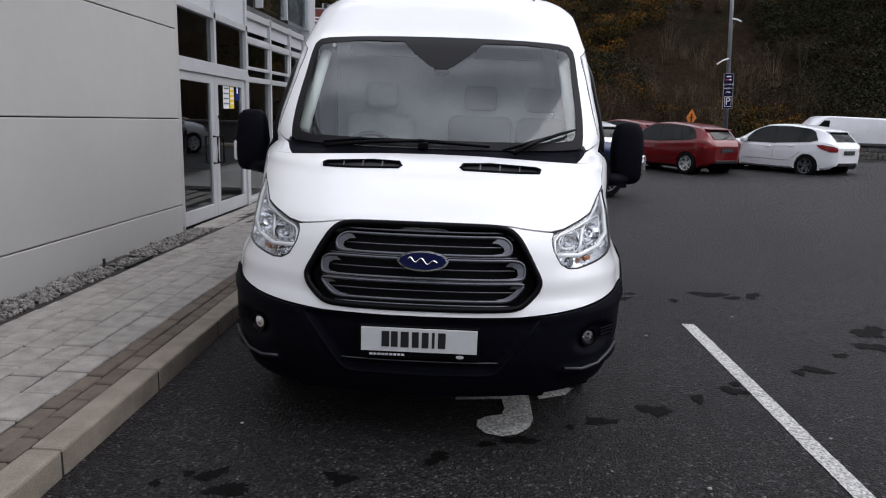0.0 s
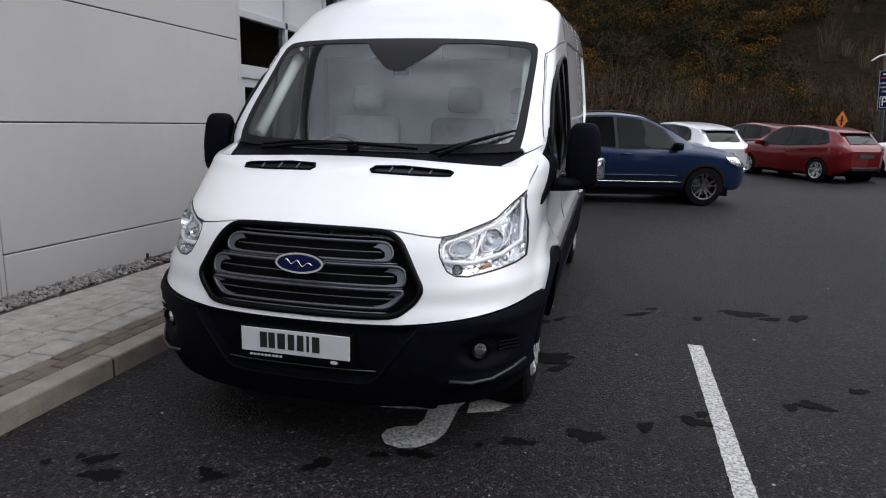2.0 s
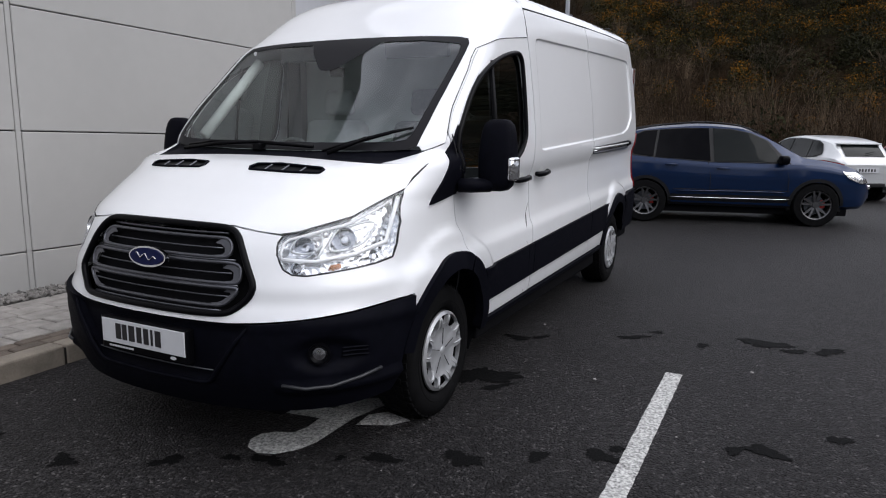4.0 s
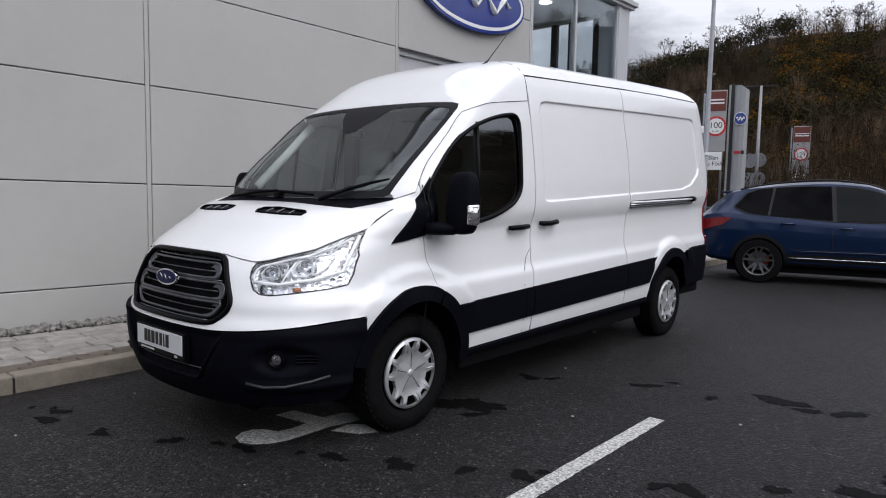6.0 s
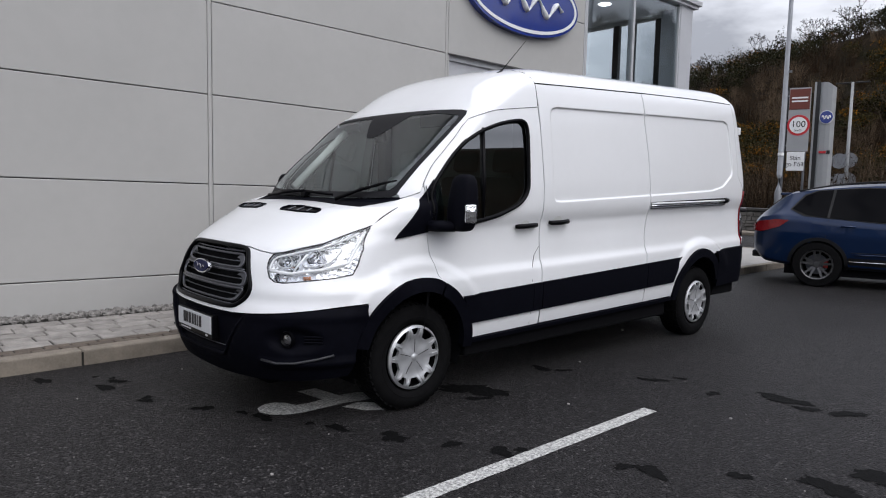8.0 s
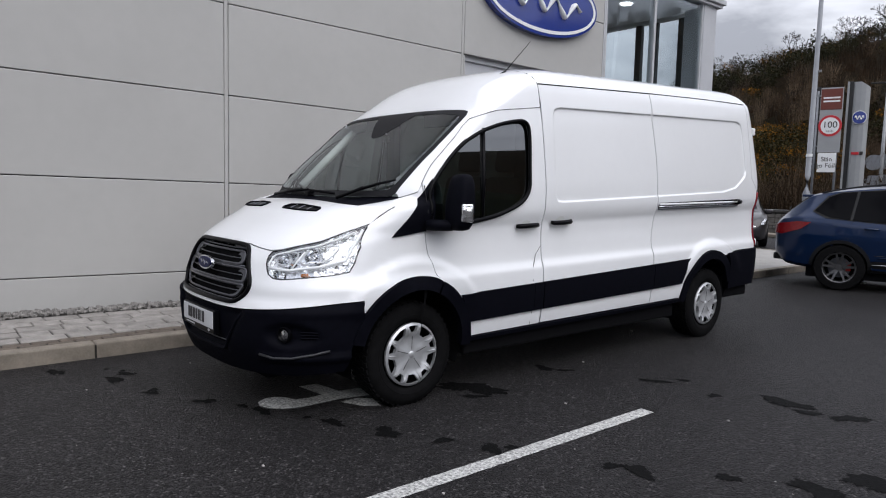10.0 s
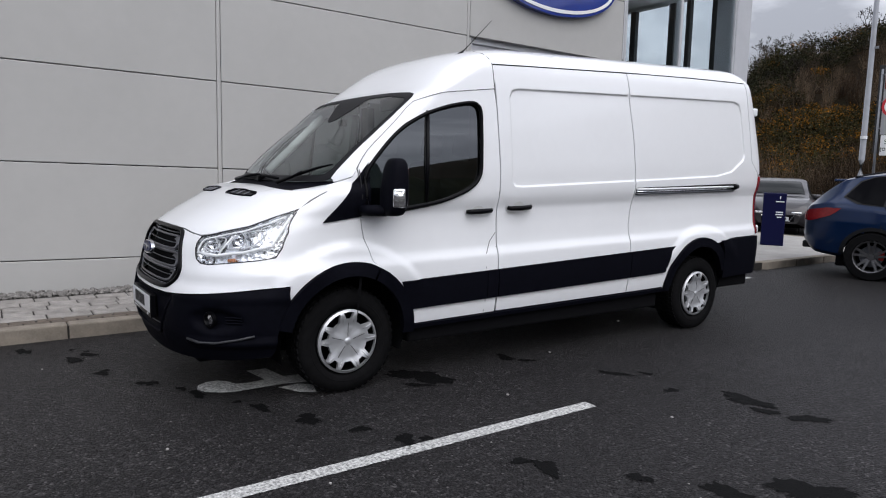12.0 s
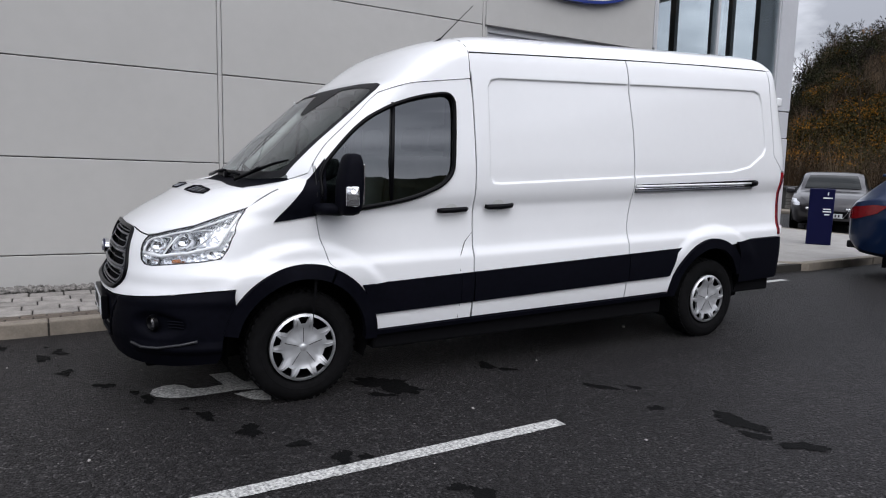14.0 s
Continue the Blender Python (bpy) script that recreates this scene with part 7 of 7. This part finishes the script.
def plant_hill():
    brown, gorse_g, gorse_y, ever, tan = [], [], [], [], []
    rnd = random.Random(3)
    y = 30.0
    while y < 92:
        x = -75 + rnd.uniform(0, 3)
        step = 1.3 + (y - 30) * .022
        while x < 70:
            px, py = x + rnd.uniform(-.9, .9), y + rnd.uniform(-.9, .9)
            x += step * rnd.uniform(.7, 1.3)
            ang = math.atan2(px - 2, py + 1)
            if not -0.72 < ang < 0.66:
                continue
            if 8 < px < 34 and py < 37:
                continue
            z = hill_z(px, py)
            if py > 36 + 5 * math.sin(px * .045 + .6) + max(0.0, -px - 18) * .25 + 56:
                continue
            if z < .05 and py > 34 and rnd.random() < .3:
                continue
            c = noise.noise(Vector((px * .055, py * .055, 1.3)))
            g = noise.noise(Vector((px * .08 + 9, py * .08, 5.1)))
            k = rnd.random()
            if within(BARE, px, py):
                if k < .35:
                    hgt = rnd.uniform(1.4, 3.6)
                    tan.append(twigs((px, py, z - .1), hgt, hgt * .5, 45, .010))
            elif within(GORSE, px, py) or g > .46 or k < .02:
                # a bush of several rounded heads; bloom on each crown also colours its lit top
                for _ in range(3):
                    r = rnd.uniform(.55, 1.25)
                    cx, cy, cz = px + rnd.uniform(-.7, .7), py + rnd.uniform(-.7, .7), z + rnd.uniform(.3, 1.3)
                    gorse_g.append(leaves((cx, cy, cz), (r, r, r * .8), 170, .16))
                    gorse_y.append(leaves((cx, cy - .1, cz + r * .42), (r * .85, r * .85, r * .45), int(rnd.choice((0, 12, 40, 130))), .11))
            elif within(HOLLY, px, py) or (c < -.30 and k < .6):
                for _ in range(3):
                    r = rnd.uniform(.7, 1.5)
                    ever.append(leaves((px + rnd.uniform(-.8, .8), py + rnd.uniform(-.8, .8), z + rnd.uniform(.3, 1.9)), (r, r, r * .75), 210, .17))
            else:
                hgt = rnd.uniform(1.6, 3.4) + (rnd.uniform(.5, 2.2) if py < 46 and rnd.random() < .5 else 0)
                (tan if rnd.random() < .32 else brown).append(twigs((px, py, z - .1), hgt, hgt * .42, 75, .011))
                if rnd.random() < .7:
                    brown.append(leaves((px, py, z + hgt * .42), (hgt * .5, hgt * .5, hgt * .42), 60, .15, .5))
        y += step * .85
    stuff_mesh("bare_scrub", np.concatenate(brown), leaf_material("bare_twigs", (.009, .006, .0035), (.050, .030, .016)), "dense bare brown scrub covering the hillside", "scrub")
    stuff_mesh("pale_saplings", np.concatenate(tan), leaf_material("pale_twigs", (.045, .031, .020), (.18, .132, .086)), "pale leafless saplings among the scrub", "scrub")
    stuff_mesh("gorse", np.concatenate(gorse_g), leaf_material("gorse_green", (.007, .007, .003), (.052, .042, .012)), "dark green gorse bushes on the slope", "bush")
    stuff_mesh("gorse_flowers", np.concatenate(gorse_y), leaf_material("gorse_bloom", (.05, .022, .002), (.30, .130, .008)), "orange yellow gorse flowers", "flowers")
    stuff_mesh("evergreen_scrub", np.concatenate(ever), leaf_material("evergreen_leaf", (.003, .004, .002), (.034, .033, .013)), "dark evergreen bushes on the slope", "bush")


plant_hill()


def bare_tree(rnd, base, height):
    """Branch segments of a leafless tree: (from, to, radius)."""
    segs = []

    def grow(p, d, length, r, depth):
        n = 3
        for _ in range(n):
            q = p + d * (length / n)
            segs.append((p, q, r))
            p, r = q, r * .88
            d = (d + Vector((rnd.gauss(0, .12), rnd.gauss(0, .12), rnd.gauss(.03, .08)))).normalized()
        if depth < 4:
            for _ in range(3 if depth else 4):
                dd = (d + Vector((rnd.gauss(0, .62), rnd.gauss(0, .62), rnd.gauss(.12, .3)))).normalized()
                grow(p, dd, length * rnd.uniform(.55, .78), r * .62, depth + 1)
    grow(Vector(base), Vector((rnd.gauss(0, .06), rnd.gauss(0, .06), 1)).normalized(), height * .32, height * .022, 0)
    return segs


BARK = leaf_material("ridge_bark", (.016, .013, .011), (.045, .038, .032), .9)


PALE_BARK = leaf_material("sapling_bark", (.030, .022, .015), (.085, .065, .045), .9)


def tree_object(name, segs, label, least=.026):
    vs, fs = [], []
    for p, q, r in segs:
        d = (q - p).normalized()
        s = d.cross(Vector((.3, .9, .2))).normalized()
        u = d.cross(s)
        k = len(vs)
        r = max(r, least)
        for c, rr in ((p, r), (q, r * .88)):
            for a in range(3):
                vs.append(c + (s * math.cos(a * 2.094) + u * math.sin(a * 2.094)) * rr)
        for a in range(3):
            b = (a + 1) % 3
            fs.append((k + a, k + b, k + 3 + b, k + 3 + a))
    return vs, fs


def build_trees():
    rnd = random.Random(21)
    shapes = []
    for k in range(5):
        segs = bare_tree(rnd, (0, 0, 0), 7.5)
        big = [s for s in segs if s[2] > .06]
        small = [s for s in segs if s[2] <= .06]
        shapes.append((big, small))
    protos = []
    for big, small in shapes:
        t = thing("bare_tree", "leafless dark tree on the hill's ridge", "tree", "ridge trees")
        v, f = tree_object("trunk", big, "")
        raw("trunk", v, f, BARK, t)
        v, f = tree_object("crown", small, "")
        raw("crown", v, f, BARK, t)
        protos.append(t)
    spots = []
    x = -72.0
    while x < 8:
        foot = 36 + 5 * math.sin(x * .045 + .6) + max(0.0, -x - 18) * .25
        spots.append((x + rnd.uniform(-.8, .8), foot + 49 + rnd.uniform(-5, 3)))
        x += rnd.uniform(.8, 1.7)
    spots += [(-30, 62), (-22, 58), (-14, 55), (12, 52), (18, 60), (-38, 66)]
    young = [(.9, 47.5), (3.2, 46.5), (-3, 48.5), (19.2, 47.8), (21.5, 49.5), (-25.4, 57), (-20.5, 46), (-9, 47), (7.5, 46), (-6, 45.5), (13, 47), (24.5, 50)]
    used = set()
    for i, (x, y) in enumerate(spots):
        k = rnd.randrange(5)
        s = rnd.uniform(.5, .95)
        m = Matrix.Translation((x, y, hill_z(x, y) - .3)) @ Matrix.Rotation(rnd.uniform(0, 6.28), 4, 'Z')
        if k not in used:
            used.add(k)
            protos[k].scale = (s, s, s)
            protos[k].matrix_world = m @ Matrix.Diagonal((s, s, s, 1))
        else:
            copy_thing(protos[k], m @ Matrix.Scale(s, 4))
    lone = copy_thing(protos[0], Matrix.Translation((50, 27, 0)) @ Matrix.Scale(1.5, 4))
    tagged(lone, "tall leafless tree before the far evergreen belt")
    # pale young trees low on the slope
    rs = random.Random(77)
    sap = thing("bare_sapling", "slender pale leafless young tree on the slope", "tree", "young trees")
    v, f = tree_object("trunk", [(p, q, r * .4) for p, q, r in shapes[0][0]], "", .012)
    raw("trunk", v, f, PALE_BARK, sap)
    v, f = tree_object("crown", [(p, q, r * .4) for p, q, r in shapes[0][1]], "", .012)
    raw("crown", v, f, PALE_BARK, sap)
    for x, y in young[1:]:
        copy_thing(sap, Matrix.Translation((x, y, hill_z(x, y) - .3)) @ Matrix.Rotation(rs.uniform(0, 6.28), 4, 'Z') @ Matrix.Scale(rs.uniform(.6, 1.0), 4))
    x, y = young[0]
    sap.matrix_world = Matrix.Translation((x, y, hill_z(x, y) - .3)) @ Matrix.Scale(.95, 4)
    for k in range(5):
        if k not in used:
            protos[k].location = (-60 + k * 3, 88, hill_z(-60 + k * 3, 88))
    # ivy on some of the ridge trees and the wood across the road, seen in the glass
    ivy = []
    for x, y in spots[::6]:
        ivy.append(leaves((x, y, hill_z(x, y) + 1.8), (.6, .6, 1.6), 130, .22))
    for k in range(70):
        px, py = 56 + rnd.uniform(-4, 8), -50 + k * 1.9
        h = rnd.uniform(6.5, 10.0) + (6.0 if k % 7 == 0 or 22 < py < 30 else 0) * rnd.uniform(.3, 1)
        if not 0 < py < 60:
            ivy.append(leaves((px, py, h * .42), (2.4, 2.4, h * .58), 600, .45))
    # unseen foliage added behind the viewpoint to block low sky light and darken reflections
    for k in range(60):
        px, py = -62 + k * 2.05, -46 + rnd.uniform(-5, 4)
        h = rnd.uniform(6.0, 10.5)
        ivy.append(leaves((px, py, h * .42), (2.5, 2.5, h * .58), 420, .80))
    # the belt's own dark body, with a fine uneven top
    ys_ = rng(-60, 90, .35)
    vs, fs = [], []
    for y in ys_:
        top = 11.0 + 3.0 * noise.noise(Vector((y * .09, 1.7, 0))) + 1.1 * noise.noise(Vector((y * .45, 4.2, 0))) + .5 * noise.noise(Vector((y * 1.9, 8.1, 0)))
        bulge = .8 * noise.noise(Vector((y * .3, 0, 2.5)))
        vs += [(57.5, y, 0), (56.0 + bulge, y, top * .35), (57.0 + bulge, y, top * .8), (58.2, y, top), (60, y, top * .5), (60, y, 0)]
    for i in range(len(ys_) - 1):
        fs += [(6 * i + k, 6 * i + k + 1, 6 * i + 7 + k, 6 * i + 6 + k) for k in range(5)]
    belt = raw("backdrop_trees", vs, fs, MATS_EVER)
    tagged(belt, "dark evergreen tree belt across the road", "trees", kind="structure")
    stuff_mesh("ivy_and_hedge", np.concatenate(ivy), MATS_EVER, "dark ivy, a far evergreen belt and an added unseen belt that blocks low sky", "foliage")


MATS_EVER = bpy.data.materials["evergreen_leaf"]
build_trees()

# ---- markings, stains and loose bits on the tarmac ----
DAMP = mat("damp_tarmac", (0.0016, 0.0016, 0.0018), 0.75, vary=0.4, scale=60, bump=0.5, bump_scale=130, spec=0.10)


def blob(name, x, y, rx, ry, turn, seed, material, label, z=.004, n=64):
    """A ragged patch: a fan of triangles round its middle, frayed at the edge."""
    rnd = random.Random(seed)
    ph = [rnd.uniform(0, 6.28) for _ in range(4)]
    pts = [(x, y)]
    for i in range(n):
        a = 2 * math.pi * i / n
        r = 1 + .20 * math.sin(2 * a + ph[0]) + .16 * math.sin(3 * a + ph[1]) + .12 * math.sin(5 * a + ph[2]) + .09 * math.sin(11 * a + ph[3]) + rnd.uniform(-.16, .16)
        u, v = rx * r * math.cos(a), ry * r * math.sin(a)
        c, s = math.cos(turn), math.sin(turn)
        pts.append((x + u * c - v * s, y + u * s + v * c))
    ob = raw(name, [(px, py, ground_z(px, py) + z) for px, py in pts], [(0, 1 + i, 1 + (i + 1) % n) for i in range(n)], material)
    return tagged(ob, label, "stain", "damp patches", "structure")


# place, half length and half breadth of each patch
STAINS = [(-.76, -.40, .08, .05), (-.87, -.29, .06, .04), (-.35, -.25, .04, .03), (.10, -.05, .07, .04), (.33, .11, .04, .03), (.50, .17, .08, .04), (.77, .34, .03, .02),
          (.94, .43, .07, .045), (1.27, .60, .09, .06), (1.57, .79, .055, .04), (1.83, .93, .075, .05), (.90, 1.62, .20, .13), (1.06, 1.50, .10, .03), (.83, 2.48, .11, .045),
          (.98, 2.57, .08, .025), (1.58, 2.91, .11, .04), (1.71, 3.12, .05, .03), (2.06, 2.95, .05, .04), (2.46, 3.22, .19, .075), (2.64, 3.12, .07, .05), (2.86, 3.23, .11, .06),
          (2.51, 1.35, .09, .055), (2.38, 1.29, .05, .035), (2.84, 1.66, .06, .04), (3.21, 1.88, .15, .08), (3.37, 2.25, .17, .10), (-.29, -.28, .05, .035), (-1.2, -.70, .08, .05),
          (-1.08, -.38, .025, .02), (-.97, -.29, .025, .02), (1.88, 1.04, .04, .03)]
for k, (x, y, rx, ry) in enumerate(STAINS):
    blob("trim_damp_patch", x, y, rx, ry, .5 + .5 * math.sin(k * 2.3), 40 + k, DAMP, "dark damp patch on the tarmac")

# the curled painted arrow under the van's nose
hook = [(.17, .60), (.18, .74), (.42, .78), (.44, .92), (.60, 1.06), (.64, .95), (.585, .72), (.585, .40), (.555, .30), (.49, .22), (.41, .19), (.33, .215), (.285, .285), (.29, .36), (.34, .41), (.42, .44), (.44, .52), (.43, .64)]
ob = raw("trim_painted_arrow", [(x, y, .008) for x, y in hook], [tuple(range(len(hook)))], ROADPAINT)
tagged(ob, "worn white painted hooked marking on the tarmac", "road marking", kind="structure")
bar = [(.64, .66), (.80, .74), (.86, .84), (.70, .88), (.63, .80)]
ob = raw("trim_painted_bar", [(x, y, .008) for x, y in bar], [tuple(range(len(bar)))], ROADPAINT)
tagged(ob, "worn white painted dash on the tarmac", "road marking", kind="structure")

PEBBLE = mat("pale_pebble", (0.30, 0.29, 0.28), 0.8, vary=0.2, scale=30)
rnd = random.Random(8)
bm = bmesh.new()
spots = [(.385, 4.33), (1.55, 1.9), (2.4, 2.5), (1.3, -.2), (2.1, .35), (-.6, -.62), (3.4, 4.4), (.9, 2.9), (-.9, .2)] + [(rnd.uniform(-1.3, 4.5), rnd.uniform(-1.0, 7)) for _ in range(60)]
for k, (x, y) in enumerate(spots):
    r = rnd.uniform(.008, .013) if 0 < k < 9 else (.017 if k == 0 else rnd.uniform(.003, .006))
    bmesh.ops.create_icosphere(bm, subdivisions=1, radius=r, matrix=Matrix.Translation((x, y, r * .6)) @ Matrix.Diagonal((1.2, .9, .7, 1)))
ob = part("loose_grit", bm, PEBBLE)
tagged(ob, "scattered pale grit and chippings on the tarmac", "grit", kind="stuff")


# ---- kerb stones, paving blocks, cladding panels ----
def shared(name, mesh, parent, m):
    ob = new(name, mesh)
    ob.parent = parent
    ob.matrix_local = m
    return ob


def mesh_of(bm, name, material, smooth=False):
    me = bpy.data.meshes.new(name)
    bm.normal_update(); bm.to_mesh(me); bm.free()
    me.materials.append(material)
    return me


def build_kerbs():
    line = part("trim_kerb", boxed(KERB_X - .13, KERB_X - .02, -12, 8.5, -.1, .05), BEDDING)
    tagged(line, "pale concrete kerb stones along the footway", "kerb", kind="structure")
    n = .914
    me = mesh_of(boxed(-.145, 0, 0, n - .008, -.10, KERB_TOP + .004, .014, 2), "kerb_stone", CONCRETE)
    y = .56 - n * 8
    while y < 8.3:
        shared("kerb_stone", me, line, Matrix.Translation((KERB_X, y, 0)))
        y += n
    # the footway widens behind the van
    a, b = Vector((KERB_X, y, 0)), Vector((-1.06, y + .75, 0))
    d = b - a
    shared("kerb_stone", me, line, Matrix.Translation(a) @ Matrix.Rotation(math.atan2(-d.x, d.y), 4, 'Z'))
    yy = b.y
    while yy < 14.2:
        shared("kerb_stone", me, line, Matrix.Translation((-1.06, yy, 0)))
        yy += n
    xx = -1.06
    while xx > -8:
        shared("kerb_stone", me, line, Matrix.Translation((xx, yy, 0)) @ Matrix.Rotation(radians(90), 4, 'Z'))
        xx -= n
    slab = part("pavement_slab", boxed(-8, -1.2, 8.9, yy - .14, -.05, KERB_TOP - .002), PAVE_FAR)
    tagged(slab, "pale concrete footway beyond the van", "pavement", kind="structure")


PAVE_FAR = mat("pale_concrete", (0.30, 0.29, 0.275), 0.85, vary=0.12, scale=3, bump=0.3, bump_scale=80)
build_kerbs()


def build_blocks():
    rnd = random.Random(4)
    # brown setts, two courses along the kerb
    sett = mesh_of(boxed(-.0455, .0455, -.0955, .0955, -.06, 0, .007, 1), "sett", SETT)
    n = 0
    for c, off in ((-1.680, 0.0), (-1.782, .1)):
        y = -6.8 + off
        while y < 8.6:
            shared("sett", sett, PAVEMENT, Matrix.Translation((c, y, KERB_TOP + rnd.uniform(-.004, .003))))
            y += .201
    # pale blocks laid across the footway in broken courses
    sizes = (.24, .30, .36)
    meshes = {s: mesh_of(boxed(-.0935, .0935, -s / 2 + .0065, s / 2 - .0065, -.06, 0, .007, 1), "paver", PAVER) for s in sizes}
    spare = bmesh.new()
    count = 0
    x = -1.932
    while x > -3.2:
        y = -7.0 + rnd.uniform(0, .2) if x > -2.87 else 5.35
        while y < 8.4:
            s = rnd.choice(sizes)
            m = Matrix.Translation((x, y + s / 2, KERB_TOP + cross_fall(x, y + s / 2) + rnd.uniform(-.003, .003)))
            if -.9 < y < 7.0 and count < 300:
                shared("paver", meshes[s], PAVEMENT, m)
                count += 1
            else:
                box(spare, -.0935, .0935, -s / 2 + .0065, s / 2 - .0065, -.06, 0, 0, m)
            y += s
        x -= .2
    ob = part("paver_rest", spare, PAVER, PAVEMENT)
    tagged(ob, kind="stuff")
    # gravel strip against the wall
    g = bmesh.new()
    for _ in range(2600):
        y = rnd.uniform(-1.5, 5.25)
        r = rnd.uniform(.012, .028)
        gx_ = rnd.uniform(-3.17, -2.90)
        m = Matrix.Translation((gx_, y, KERB_TOP + cross_fall(gx_, y) - .012 + rnd.uniform(0, .02))) @ Matrix.Rotation(rnd.uniform(0, 6), 4, (rnd.random(), rnd.random(), 1)) @ Matrix.Diagonal((rnd.uniform(.8, 1.3), rnd.uniform(.7, 1.1), rnd.uniform(.5, .8), 1))
        bmesh.ops.create_icosphere(g, subdivisions=1, radius=r, matrix=m)
    ob = part("gravel_strip", g, STONE)
    tagged(ob, "strip of mixed grey gravel at the foot of the wall", "gravel", kind="stuff")
    grate = thing("drain_cover", "small black drain frame in the gravel", "drain cover")
    part("frame", merged(boxed(-3.12, -2.86, 2.98, 3.02, .05, .095), boxed(-3.12, -2.86, 3.40, 3.44, .05, .095), boxed(-2.90, -2.86, 3.02, 3.40, .05, .095), boxed(-3.12, -3.08, 3.02, 3.40, .05, .095)), SIGN_BLACK, grate)
    part("lid", boxed(-3.08, -2.90, 3.02, 3.40, .04, .07), SIGN_BLACK, grate)
    part("peg", boxed(-3.11, -3.09, 2.99, 3.01, .095, .15), SIGN_BLACK, grate)


def build_cladding():
    for i, (y0, y1) in enumerate(zip(COLS_Y, COLS_Y[1:])):
        for z0, z1 in zip(ROWS_Z, ROWS_Z[1:]):
            part("panel", level(boxed(WALL_X - .05, WALL_X, y0 + .028, y1 - .028, z0 + .005, z1 - .005, .006, 1)), CLADDING, WALL_FRONT)
        part("joint_strip", boxed(WALL_X - .05, WALL_X - .004, y1 - .022, y1 + .022, .10, 7.0, .004, 1), CLADDING, WALL_FRONT)
    for z0, z1 in zip(ROWS_Z[4:], ROWS_Z[5:]):
        part("panel", level(boxed(WALL_X - .05, WALL_X, 5.033, 8.27, z0 + .005, z1 - .005, .006, 1)), CLADDING, WALL_FRONT)
    part("soffit", boxed(WALL_X - .25, WALL_X - .02, 5.10, 8.27, 3.43, 3.455), SEAM_GREY, WALL_FRONT)
    part("reveal", boxed(WALL_X - .20, WALL_X - .006, 5.03, 5.058, .0, 3.38), CLADDING, WALL_FRONT)
    part("end_trim", boxed(WALL_X - .10, WALL_X + .004, 8.272, 8.31, 3.425, 6.45), FRAME_METAL, WALL_FRONT)


build_blocks()
build_cladding()
